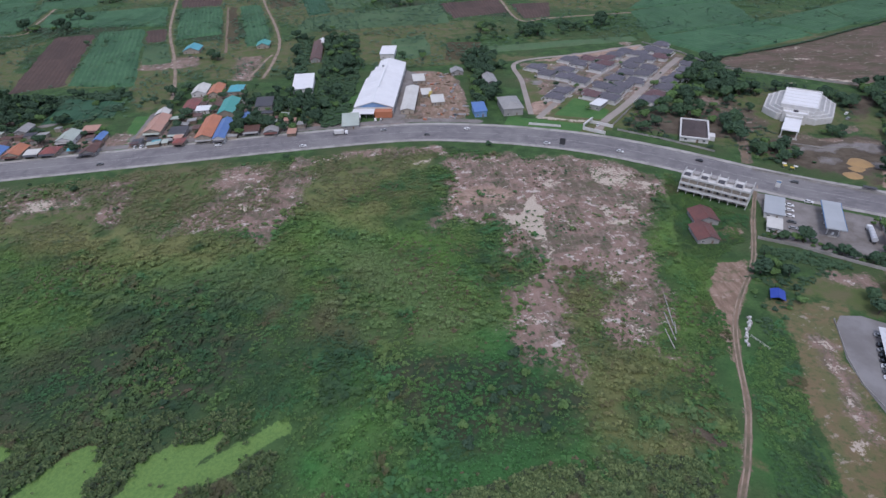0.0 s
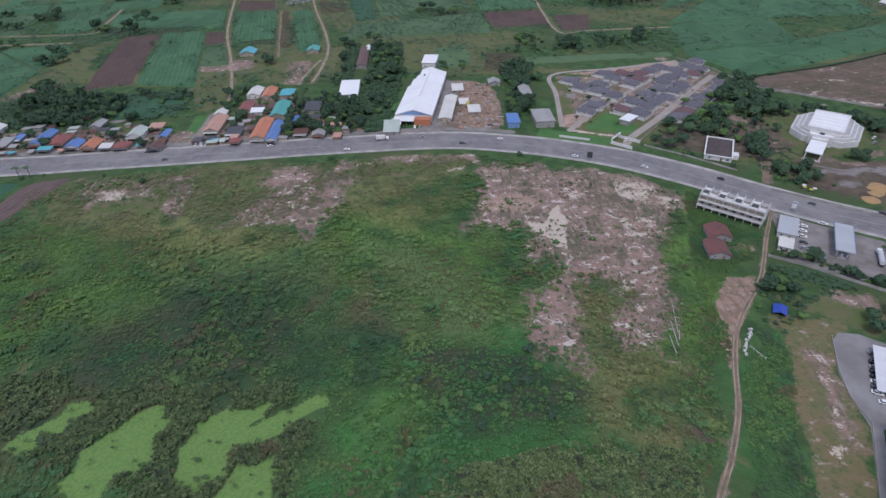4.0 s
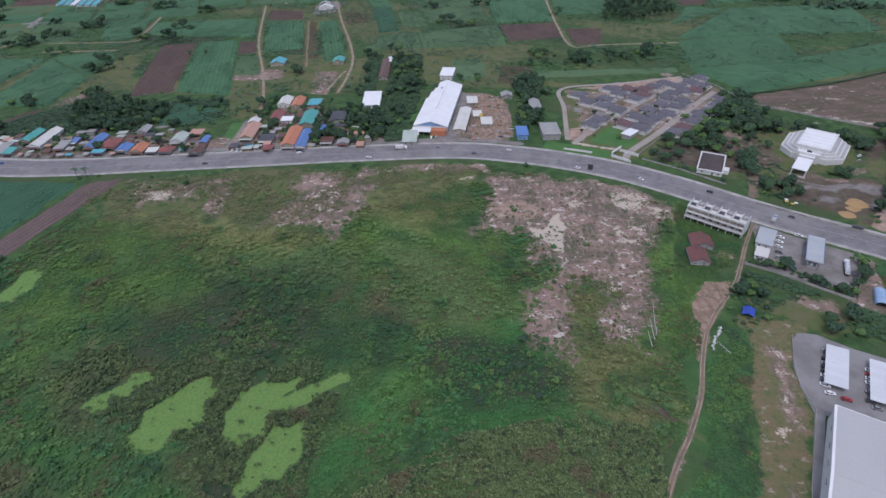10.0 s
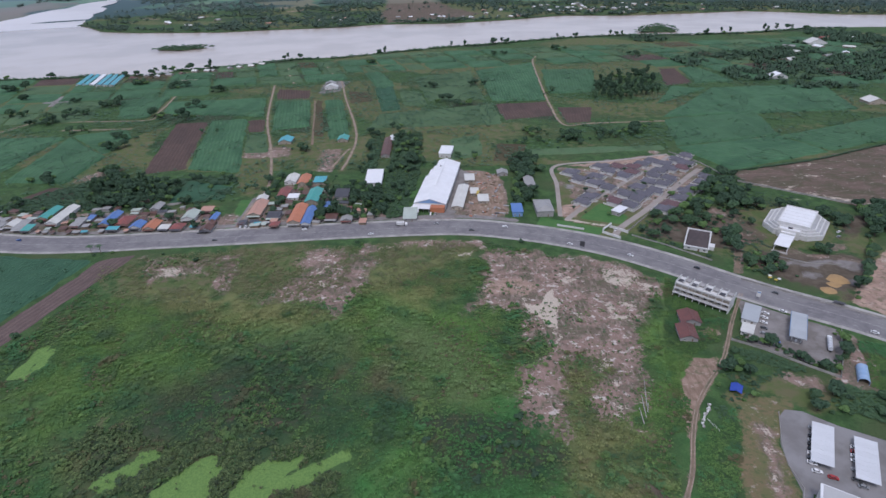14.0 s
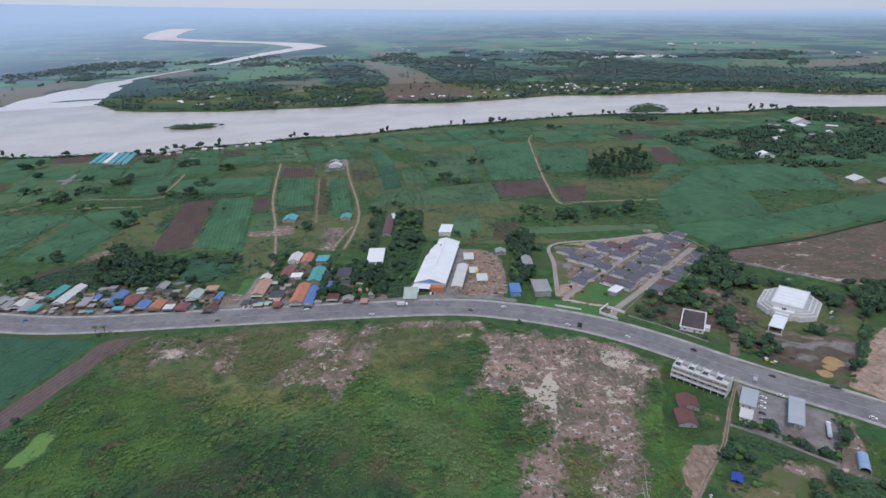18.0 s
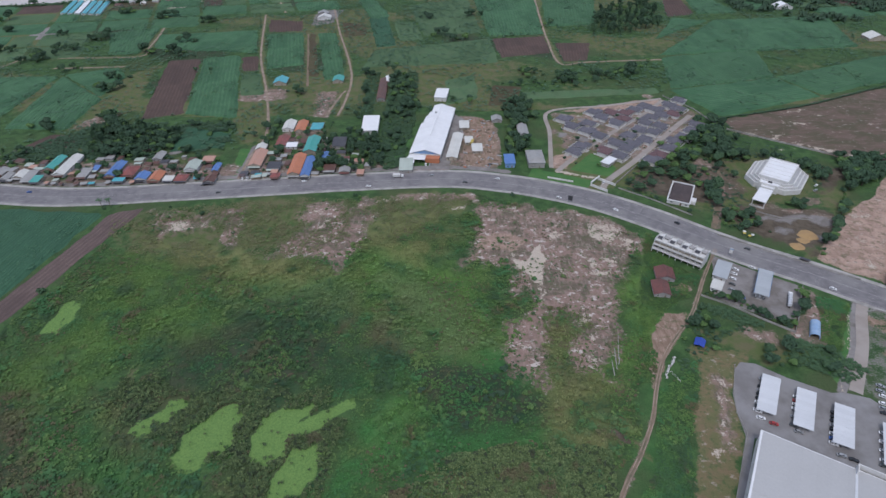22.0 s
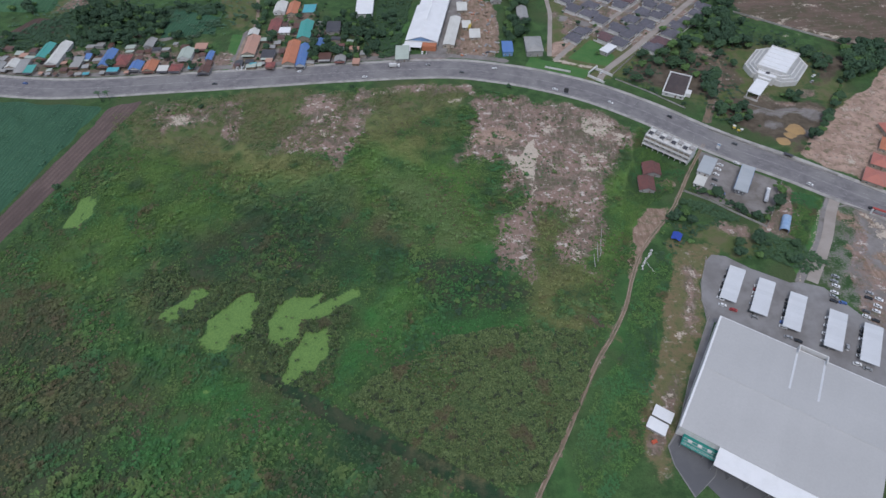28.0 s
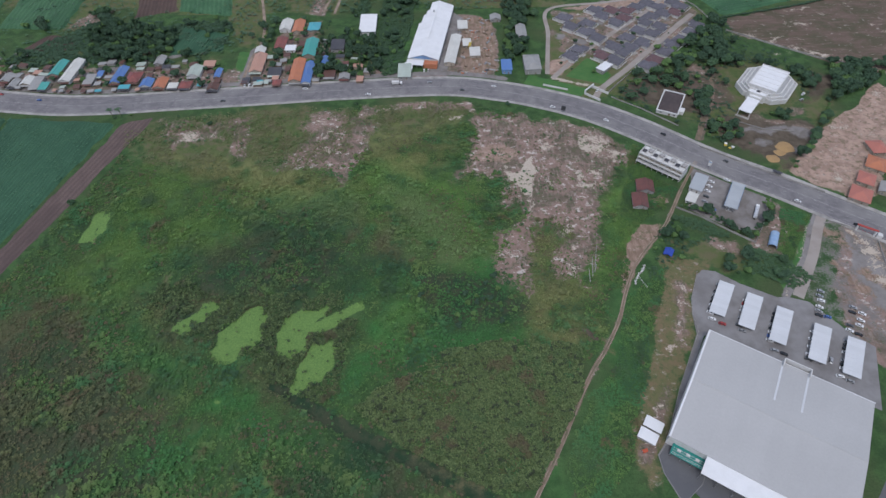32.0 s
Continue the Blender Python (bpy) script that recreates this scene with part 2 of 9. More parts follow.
    gravel = n.mix(n.step(mid, 0.35, 0.68), (0.235, 0.222, 0.215), (0.165, 0.152, 0.143))
    gravel = n.mix(n.step(grit, 0.5, 0.8, 0.0, 0.6), gravel, (0.27, 0.25, 0.23))
    pink = n.mix(n.step(mid, 0.35, 0.62), (0.40, 0.285, 0.228), (0.27, 0.19, 0.15))
    pink = n.mix(n.step(crust, 0.55, 0.64, 0.0, 0.6), pink, (0.42, 0.36, 0.32))
    mud = n.mix(n.step(mid, 0.35, 0.62), (0.12, 0.1, 0.075), (0.075, 0.06, 0.045))
    c = lay(grass, two[0], dark, 0.9, 0.35, 0.65)
    c = lay(c, two[1], olive, 1.1, 0.3, 0.7)
    c = lay(c, three[0], lawn, 0.5)
    c = lay(c, one[2], lime, 1.2, 0.45, 0.6)
    c = lay(c, three[2], mud, 0.7)
    ripple = n.noise(n.stretched(p, (0.22, 1.0, 1.0), (5.0, 31.0, 0.0)), 0.16, 6.0, 0.7)
    waste = n.mix(n.step(drift, 0.42, 0.60), (0.128, 0.092, 0.074), (0.088, 0.077, 0.052))
    waste = n.mix(n.step(ripple, 0.5, 0.62, 0.0, 0.6), waste, (0.085, 0.085, 0.05))
    waste = n.mix(n.step(ripple, 0.50, 0.38, 0.0, 0.5), waste, (0.17, 0.125, 0.10))
    waste = n.mix(n.step(crust, 0.585, 0.64, 0.0, 0.75), waste, (0.36, 0.315, 0.28))
    tan = n.mix(n.step(mid, 0.4, 0.62), (0.125, 0.125, 0.06), (0.165, 0.128, 0.075))
    tan = n.mix(n.step(fleck, 0.5, 0.62, 0.0, 0.8), tan, (0.075, 0.105, 0.045))
    tan = n.mix(n.step(crust, 0.57, 0.64, 0.0, 0.7), tan, (0.33, 0.28, 0.235))
    dust = n.mix(n.step(streak, 0.38, 0.62), (0.185, 0.13, 0.095), (0.285, 0.205, 0.16))
    dust = n.mix(n.step(crust, 0.56, 0.64, 0.0, 0.7), dust, (0.38, 0.31, 0.26))
    dust = n.mix(n.step(sprig, 0.52, 0.62, 0.0, 0.7), dust, (0.10, 0.105, 0.055))
    c = lay(c, four[2], tan, 1.0, 0.36, 0.62)
    c = lay(c, four[0], waste, 0.8)
    c = lay(c, one[0], soil, 1.15, 0.38, 0.60)
    c = lay(c, two[2], n.mix(n.step(drift, 0.5, 0.64, 0.0, 0.55), gravel, (0.12, 0.105, 0.09)), 0.6)
    c = lay(c, four[1], dust, 1.1)
    c = lay(c, three[1], n.mix(n.step(sprig, 0.5, 0.62, 0.0, 0.7), pink, (0.11, 0.105, 0.06)), 0.8)
    c = lay(c, one[1], pale, 1.5, 0.46, 0.56)
    n.bump(n.math("ADD", fine, n.math("MULTIPLY", mid, 2.0)), 0.8, 0.45)
    return n.done(c, 0.92, 0.0, 0.15)


def crop_material(name, a, b, c, rows=0.0, turn=0.0):
    """Standing crops or ploughed soil: three tones, with rows across x of the field."""
    n = Nodes(name)
    p = n.coords()
    fine, mid = n.noise(p, 1.1, 3.0, 0.7), n.noise(p, 0.06, 4.0, 0.6)
    col = n.mix(n.step(mid, 0.35, 0.66), a, b)
    col = n.mix(n.step(fine, 0.42, 0.72, 0.0, 0.8), col, c)
    col = n.mix(n.step(n.noise(n.stretched(p, (1.0, 0.35, 1.0)), 0.03, 5.0, 0.65), 0.46, 0.62, 0.0, 0.6), col, c)
    h = fine
    if rows:
        w = n.t.nodes.new("ShaderNodeTexWave")
        w.bands_direction = "X"
        n.put(w.inputs["Vector"], p)
        w.inputs["Scale"].default_value, w.inputs["Distortion"].default_value = rows, 1.2
        col = n.mix(n.math("MULTIPLY", w.outputs["Fac"], 0.45), col, c)
        h = n.math("ADD", fine, w.outputs["Fac"])
    col = n.mix(n.step(n.random(), 0.0, 1.0, 0.0, 0.4), col, tuple(0.6 * x for x in a))
    n.bump(h, 0.7, 0.35)
    return n.done(col, 0.9, 0.0, 0.15)


def water_material():
    n = Nodes("silty_river_water")
    p = n.world()
    col = n.mix(n.step(n.noise(p, 0.006, 4.0), 0.35, 0.65), (0.46, 0.405, 0.35), (0.385, 0.335, 0.285))
    n.bump(n.noise(p, 0.12, 3.0), 0.12, 0.3)
    return n.done(col, 0.22, 0.0, 0.5)


# Silty tributary water, base colour lightened to carry sky reflection and haze.
def pale_water():
    n = Nodes("sky_paled_silty_water")
    col = n.mix(n.step(n.noise(n.world(), 0.004, 4.0), 0.35, 0.65), (0.58, 0.55, 0.53), (0.48, 0.45, 0.43))
    return n.done(col, 0.3, 0.0, 0.5)


def road_material():
    n = Nodes("worn_asphalt")
    p = n.world()
    fine, mid, big = n.noise(p, 3.0, 3.0, 0.7), n.noise(p, 0.18, 4.0, 0.6), n.noise(p, 0.03, 3.0)
    col = n.mix(n.step(mid, 0.35, 0.65), (0.138, 0.131, 0.137), (0.182, 0.174, 0.178))
    col = n.mix(n.step(big, 0.48, 0.62, 0.0, 0.6), col, (0.22, 0.215, 0.21))
    col = n.mix(n.step(fine, 0.5, 0.8, 0.0, 0.5), col, (0.10, 0.10, 0.105))
    n.bump(fine, 0.4, 0.02)
    return n.done(col, 0.85, 0.0, 0.3)


GROUND = ground_material()
WATER = water_material()
ASPHALT = road_material()
YARD = surface("factory_yard_concrete", (0.25, 0.245, 0.245), (0.155, 0.145, 0.14), grain=2.0, blot=0.07, amount=0.9)
BLACKTOP = surface("dark_yard_asphalt", (0.11, 0.112, 0.12), (0.17, 0.17, 0.175), grain=2.0, blot=0.05)
PAINT = surface("worn_white_road_paint", (0.42, 0.42, 0.41), (0.2, 0.2, 0.2), grain=4.0)
DIRT = surface("beaten_dirt", (0.215, 0.15, 0.108), (0.09, 0.095, 0.055), grain=2.0, blot=0.11, amount=0.95, bump=0.06)
RUT = surface("pale_wheel_rut", (0.32, 0.245, 0.19), (0.15, 0.12, 0.085), grain=2.0, blot=0.16, amount=0.95)
CANE = crop_material("sugar_cane", (0.082, 0.178, 0.09), (0.056, 0.136, 0.066), (0.034, 0.088, 0.046), 0.07)
CORN = crop_material("young_maize", (0.054, 0.132, 0.076), (0.042, 0.108, 0.062), (0.03, 0.076, 0.046), 0.11)
STRIP = crop_material("reddish_worked_soil", (0.175, 0.128, 0.115), (0.135, 0.098, 0.09), (0.07, 0.053, 0.05), 0.085)
MEADOW = crop_material("rough_meadow", (0.08, 0.15, 0.072), (0.102, 0.155, 0.08), (0.058, 0.104, 0.052))
FALLOW = crop_material("fallow_field", (0.10, 0.082, 0.05), (0.075, 0.078, 0.038), (0.06, 0.045, 0.03))
PLOUGHED = crop_material("ploughed_soil", (0.125, 0.085, 0.07), (0.092, 0.064, 0.055), (0.06, 0.044, 0.04), 0.08)
LEAVES = [
    leaf_material("broad_leaves", (0.042, 0.086, 0.044), (0.076, 0.14, 0.065), (0.052, 0.106, 0.052)),
    leaf_material("dark_leaves", (0.034, 0.07, 0.042), (0.062, 0.116, 0.06), (0.044, 0.09, 0.05)),
    leaf_material("fresh_leaves", (0.072, 0.14, 0.045), (0.125, 0.215, 0.07), (0.09, 0.17, 0.05)),
]
DRIFTS = [(0.045, 0.50, 0.57, (0.042, 0.14, 0.056), 0.75), (0.038, 0.53, 0.60, (0.125, 0.19, 0.06), 0.75), (0.06, 0.56, 0.62, (0.105, 0.072, 0.046), 0.75), (0.03, 0.545, 0.62, (0.03, 0.065, 0.036), 0.75), (0.16, 0.57, 0.63, (0.025, 0.055, 0.03), 0.7)]
REED = leaf_material("reed_leaves", (0.036, 0.07, 0.028), (0.17, 0.23, 0.09), (0.075, 0.115, 0.044), [(0.05, 0.54, 0.66, (0.06, 0.115, 0.05), 0.5), (0.28, 0.56, 0.62, (0.03, 0.04, 0.03), 0.8), (0.045, 0.58, 0.66, (0.115, 0.08, 0.055), 0.6)])
WEED = leaf_material("weed_leaves", (0.032, 0.075, 0.022), (0.115, 0.208, 0.056), (0.06, 0.127, 0.036), DRIFTS, True)
TALLWEED = leaf_material("tall_weed_leaves", (0.035, 0.076, 0.025), (0.12, 0.208, 0.058), (0.06, 0.122, 0.036), DRIFTS, True)
DRYWEED = leaf_material("dry_weed_leaves", (0.085, 0.075, 0.045), (0.14, 0.12, 0.07), (0.095, 0.065, 0.048))
OLIVEWEED = leaf_material("olive_grass_blades", (0.10, 0.125, 0.052), (0.17, 0.175, 0.085), (0.13, 0.128, 0.068), [(0.05, 0.52, 0.66, (0.06, 0.11, 0.04), 0.7)])
CROP_LEAVES = leaf_material("crop_leaves", (0.062, 0.13, 0.08), (0.10, 0.19, 0.112), (0.075, 0.15, 0.09), [(0.03, 0.5, 0.64, (0.08, 0.14, 0.05), 0.7), (0.05, 0.55, 0.66, (0.032, 0.075, 0.045), 0.7)])
MAIZE_LEAVES = leaf_material("maize_leaves", (0.046, 0.115, 0.064), (0.064, 0.145, 0.08), (0.052, 0.125, 0.068))
BARK = surface("tree_bark", (0.09, 0.07, 0.055), (0.05, 0.04, 0.035))

# ---- geometry helpers ----
def shape_mesh(name, verts, faces, material, smooth=False):
    me = bpy.data.meshes.new(name)
    me.from_pydata(verts, [], faces)
    if material:
        me.materials.append(material)
    if smooth:
        me.polygons.foreach_set("use_smooth", [True] * len(me.polygons))
    me.update()
    return me


class Shape:
    """Collects the boxes, prisms and slabs of one part."""

    def __init__(self):
        self.v, self.f = [], []

    def add(self, verts, faces, m=None):
        k = len(self.v)
        self.v += [tuple(m @ Vector(p)) if m else tuple(p) for p in verts]
        self.f += [tuple(i + k for i in f) for f in faces]
        return self

    def box(self, x, y, z, sx, sy, sz, turn=0.0, chamfer=0.0):
        """Centre in plan, foot height, size; chamfer takes off the top's edges."""
        a, b, c = sx / 2, sy / 2, chamfer
        pts = [(-a, -b, 0), (a, -b, 0), (a, b, 0), (-a, b, 0)]
        if c:
            pts += [(-a, -b, sz - c), (a, -b, sz - c), (a, b, sz - c), (-a, b, sz - c)]
        pts += [(-a + c, -b + c, sz), (a - c, -b + c, sz), (a - c, b - c, sz), (-a + c, b - c, sz)]
        rings = len(pts) // 4
        faces = [(3, 2, 1, 0), tuple(range(4 * rings - 4, 4 * rings))]
        for r in range(rings - 1):
            faces += [(4 * r + i, 4 * r + (i + 1) % 4, 4 * r + 4 + (i + 1) % 4, 4 * r + 4 + i) for i in range(4)]
        return self.add(pts, faces, pose(x, y, z, 0, 0, turn))

    def tube(self, a, b, ra, rb=None, sides=8):
        a, b = Vector(a), Vector(b)
        q = (b - a).to_track_quat("Z", "Y")
        rb = ra if rb is None else rb
        pts = [a + q @ Vector((ra * math.cos(t), ra * math.sin(t), 0)) for t in (2 * math.pi * i / sides for i in range(sides))]
        pts += [b + q @ Vector((rb * math.cos(t), rb * math.sin(t), 0)) for t in (2 * math.pi * i / sides for i in range(sides))]
        faces = [(i, (i + 1) % sides, sides + (i + 1) % sides, sides + i) for i in range(sides)]
        return self.add(pts, faces + [tuple(range(sides))[::-1], tuple(range(sides, 2 * sides))])

    def slab(self, corners, down):
        """A plate of any outline: top corners in order, with a thickness."""
        k = len(corners)
        pts = list(corners) + [(x, y, z - down) for x, y, z in corners]
        return self.add(pts, [tuple(range(k)), tuple(range(k, 2 * k))[::-1]] + [(i, k + i, k + (i + 1) % k, (i + 1) % k) for i in range(k)])

    def mesh(self, name, material, smooth=False):
        return shape_mesh(name, self.v, self.f, material, smooth)


def part(name, shape, material, parent, label=""):
    ob = new(name, shape.mesh(name, material))
    ob.parent = parent
    if label:
        ob["label"] = label
    return ob


def root(name, x, y, turn=0.0, z=0.0):
    ob = new(name)
    ob.empty_display_size = 0.5
    ob.matrix_basis = pose(x, y, z, 0, 0, turn)
    return ob


_lattice = np.random.RandomState(7).rand(256, 256)


def wave_noise(x, y, size, octaves=4, seed=0):
    """Smooth value noise, 0 to 1, over arrays of places."""
    out, amp, total = 0.0, 1.0, 0.0
    for o in range(octaves):
        u, v = x / size + 17.3 * (o + seed), y / size + 9.1 * (o + 2 * seed)
        i, j = np.floor(u).astype(int), np.floor(v).astype(int)
        a, b = u - i, v - j
        a, b = a * a * (3 - 2 * a), b * b * (3 - 2 * b)
        g = lambda p, q: _lattice[p % 256, q % 256]
        out = out + amp * ((g(i, j) * (1 - a) + g(i + 1, j) * a) * (1 - b) + (g(i, j + 1) * (1 - a) + g(i + 1, j + 1) * a) * b)
        total, amp, size = total + amp, amp * 0.5, size * 0.5
    return out / total


def inside(x, y, poly):
    """Signed distance to an outline, positive inside."""
    far = np.full(x.shape, 1e9)
    sign = np.zeros(x.shape, bool)
    for (ax, ay), (bx, by) in zip(poly, poly[1:] + poly[:1]):
        ex, ey = bx - ax, by - ay
        s = np.clip(((x - ax) * ex + (y - ay) * ey) / (ex * ex + ey * ey + 1e-9), 0, 1)
        far = np.minimum(far, np.hypot(x - ax - s * ex, y - ay - s * ey))
        hit = ((ay > y) != (by > y)) & (x < ex * (y - ay) / (ey + 1e-12) + ax)
        sign ^= hit
    return np.where(sign, far, -far)


def along(x, y, line):
    """Distance to a polyline."""
    far = np.full(x.shape, 1e9)
    for (ax, ay), (bx, by) in zip(line, line[1:]):
        ex, ey = bx - ax, by - ay
        s = np.clip(((x - ax) * ex + (y - ay) * ey) / (ex * ex + ey * ey), 0, 1)
        far = np.minimum(far, np.hypot(x - ax - s * ex, y - ay - s * ey))
    return far


def smooth_line(points, step=6.0):
    """A Catmull-Rom line through points, resampled."""
    pts = [Vector(p) for p in points]
    pts = [2 * pts[0] - pts[1]] + pts + [2 * pts[-1] - pts[-2]]
    out = []
    for a, b, c, d in zip(pts, pts[1:], pts[2:], pts[3:]):
        k = max(2, int((c - b).length / step))
        for i in range(k):
            t = i / k
            out.append(0.5 * (2 * b + (c - a) * t + (2 * a - 5 * b + 4 * c - d) * t * t + (3 * b - a - 3 * c + d) * t**3))
    return out + [pts[-2]]


def offset_line(line, d):
    out = []
    for i, p in enumerate(line):
        t = (line[min(i + 1, len(line) - 1)] - line[max(i - 1, 0)]).normalized()
        out.append(p + Vector((-t.y, t.x)) * d)
    return out


# ---- plan of the land ----
ROAD = smooth_line([(-1300, 640), (-1000, 552), (-600, 456), (-440, 424), (-376, 411), (-324, 404), (-275, 404.5), (-235, 407.5),
                    (-180, 411), (-130, 414.5), (-81, 418), (6, 420.5), (55, 411), (94, 397), (130, 378.5), (166, 351.5), (197, 323),
                    (222, 303), (248, 285), (268, 269), (298, 245), (345, 207), (430, 140), (640, -30), (1100, -420)], 7.0)
TRACK = [(30, 42), (45, 69), (64, 100), (81, 131), (96, 152), (108, 172), (116, 191), (126, 211), (138, 227), (156, 248), (176, 281), (197, 313)]
NEAR_BANK = [(-2500, 800), (-1500, 1010), (-863, 1084), (-748, 1080), (-646, 1097), (-531, 1092), (-504, 1137), (-438, 1149), (-369, 1181),
             (-298, 1224), (-215, 1228), (-135, 1265), (6, 1330), (98, 1353), (295, 1426), (446, 1449), (585, 1429), (765, 1442), (916, 1490),
             (1165, 1478), (1700, 1400), (2500, 1250)]
FAR_BANK = [(-2500, 1750), (-1800, 1880), (-1430, 1863), (-1300, 2010), (-1060, 1806), (-978, 1712), (-843, 1669), (-611, 1643), (-454, 1673),
            (-288, 1687), (-180, 1737), (10, 1723), (186, 1765), (380, 1848), (554, 1816), (742, 1833), (948, 1860), (1084, 1791),
            (1162, 1727), (1329, 1697), (1800, 1640), (2500, 1500)]
ISLANDS = [[(-670, 1364), (-598, 1345), (-532, 1390), (-582, 1424), (-661, 1406)], [(480, 1463), (532, 1561), (592, 1613), (611, 1549), (597, 1460)]]
BRANCH = [(-1250, 1800), (-1324, 2017), (-1369, 2228), (-1438, 2558), (-1459, 2852), (-1429, 3163), (-1428, 3550), (-1422, 3872), (-1405, 4488), (-1352, 5121), (-1267, 5573),
          (-1289, 5873), (-1586, 6385), (-1971, 6777), (-2552, 7150), (-3104, 7511), (-3579, 7859), (-3975, 8548), (-4593, 10241), (-5063, 11943)]
BRANCH_WIDTHS = [330, 280, 240, 140, 50, 34, 10, 70, 120, 180, 230, 330, 380, 330, 330, 350, 420, 420, 500, 500]
# broad patches of the land across the river
FAR_WOODS = [[(-611, 1660), (-507, 1665), (-488, 1958), (-592, 2351), (-764, 2389), (-735, 2004)], [(-387, 1800), (-190, 1790), (-200, 1990), (-240, 2264), (-424, 3198), (-587, 3244), (-496, 2330)],
             [(164, 1812), (391, 1875), (462, 2225), (271, 2269)], [(405, 1858), (694, 1846), (881, 1940), (1152, 1885), (1322, 1700), (1601, 2066), (1428, 2349), (1156, 2568), (1053, 2836), (625, 2892)],
             [(-1045, 1790), (-886, 1735), (-968, 1896), (-1236, 2184), (-1230, 2096)], [(-266, 3592), (13, 4053), (259, 3678), (463, 2607), (200, 2250), (46, 2300), (-46, 2742)], [(-2001, 2660), (-3165, 4251), (-2814, 4475), (-2124, 4656), (-1615, 3511), (-2051, 3229)]]
FAR_BARE = [[(-154, 1760), (21, 1798), (140, 1950), (46, 2112), (-106, 2923), (-517, 3933), (-213, 2502), (-191, 1983)], [(-1873, 2470), (-1650, 2577), (-1600, 2440), (-1530, 2226), (-1420, 2021), (-1440, 1896), (-1500, 1870), (-2100, 1900)], [(1944, 3077), (2390, 3157), (2077, 2732), (1677, 2643)]]


LANES = [[(-177, 428), (-177, 470), (-174, 520), (-197, 618), (-232, 733), (-252, 818), (-282, 966)], [(-155, 644), (-173, 748), (-192, 855)],
         [(-107, 558), (-104, 605), (-105, 664), (-117, 735), (-145, 857), (-176, 1004), (-200, 1058), (-226, 1140)],
         [(193, 1180), (178, 1117), (163, 925), (156, 808), (156, 706), (194, 708), (289, 711)], [(-720, 690), (-594, 716), (-563, 768), (-508, 768), (-409, 768), (-410, 810), (-427, 910), (-462, 1019), (-480, 1092)],
         [(-502, 727), (-410, 728)], [(-297, 1126), (-270, 1030), (-252, 979)], [(-120, 560), (-112, 610), (-108, 628)]]
DITCH = [(-92, 133), (-83, 128), (-51, 108), (-16, 91), (21, 72), (70, 40)]
SIDE_DITCH = [(-236, 318), (-192, 303), (-150, 290), (-110, 268), (-62, 258), (-48, 236)]
PONDS = []
for _pond in (
    [(-132, 156), (-130, 161), (-132, 168), (-127, 176), (-121, 181), (-117, 186), (-110, 186), (-106, 175), (-109, 164), (-113, 158), (-118, 157), (-117, 152), (-122, 149), (-129, 152)],
    [(-161, 172), (-157, 180), (-153, 178), (-150, 172), (-155, 168)],
    [(-154, 182), (-149, 185), (-148, 190), (-141, 190), (-138, 185), (-142, 180), (-147, 176)],
    [(-96, 168), (-93, 178), (-87, 182), (-77, 183), (-68, 186), (-72, 180), (-77, 173), (-78, 166), (-81, 157), (-87, 152), (-94, 155)],
    [(-80, 168), (-76, 174), (-67, 180), (-64, 184), (-59, 185), (-50, 189), (-47, 182), (-58, 178), (-63, 171), (-72, 168)],
    [(-81, 143), (-78, 152), (-75, 158), (-67, 158), (-63, 161), (-62, 152), (-62, 143), (-67, 136), (-73, 136), (-76, 130), (-81, 131)],
    [(-249, 244), (-247, 269), (-242, 270), (-241, 245)], [(-239, 244), (-241, 262), (-235, 272), (-233, 256)],
):
    PONDS.append(_pond)
DROPS = [(-101, 148, 3.5), (-88, 187, 4.5), (-121, 230, 7), (-186, 201, 6), (-80, 196, 4), (-111, 207, 3.5), (-190, 76, 6), (-132, 110, 4), (-173, 210, 5), (-122, 124, 3), (-96, 150, 2.5), (-215, 225, 5), (-205, 232, 4)]

# the bare building plots along the highway
PLOT_EAST = [(26, 370), (35, 380), (47, 376), (72, 374), (104, 364), (126, 355), (143, 338), (149, 328), (140, 312), (128, 292), (115, 264), (110, 243), (104, 225), (98, 208), (94, 200), (87, 202), (78, 206), (75, 215), (78, 228), (89, 237), (84, 244), (80, 252), (71, 254),
             (65, 235), (61, 217), (60, 201), (57, 192), (53, 194), (50, 203), (40, 207), (38, 212), (41, 226), (43, 243), (53, 247), (60, 260), (57, 271), (50, 266), (45, 271), (48, 283), (52, 286), (45, 302), (33, 302), (22, 306), (14, 299), (17, 313), (23, 316), (24, 337), (30, 353)]
PLOT_MIDDLE = [(-112, 360), (-109, 380), (-99, 386), (-82, 387), (-79, 365), (-70, 378), (-65, 393), (-58, 387), (-55, 356), (-55, 333), (-61, 319), (-66, 309), (-68, 293), (-73, 292), (-77, 303), (-82, 309), (-93, 312), (-101, 320), (-112, 312), (-123, 319), (-121, 332), (-112, 347), (-100, 354)]
PLOT_WEST = [(-178, 376), (-160, 376), (-152, 354), (-151, 322), (-162, 333), (-170, 350)]
PLOT_VERGE = [(-241, 381), (-177, 375), (-172, 349), (-218, 342)]

# stretches of the meadow where one kind of growth takes over: kind, strength, outline
REGIONS = []


def zone(kind, strength, *outline):
    REGIONS.append((kind, strength, list(outline)))


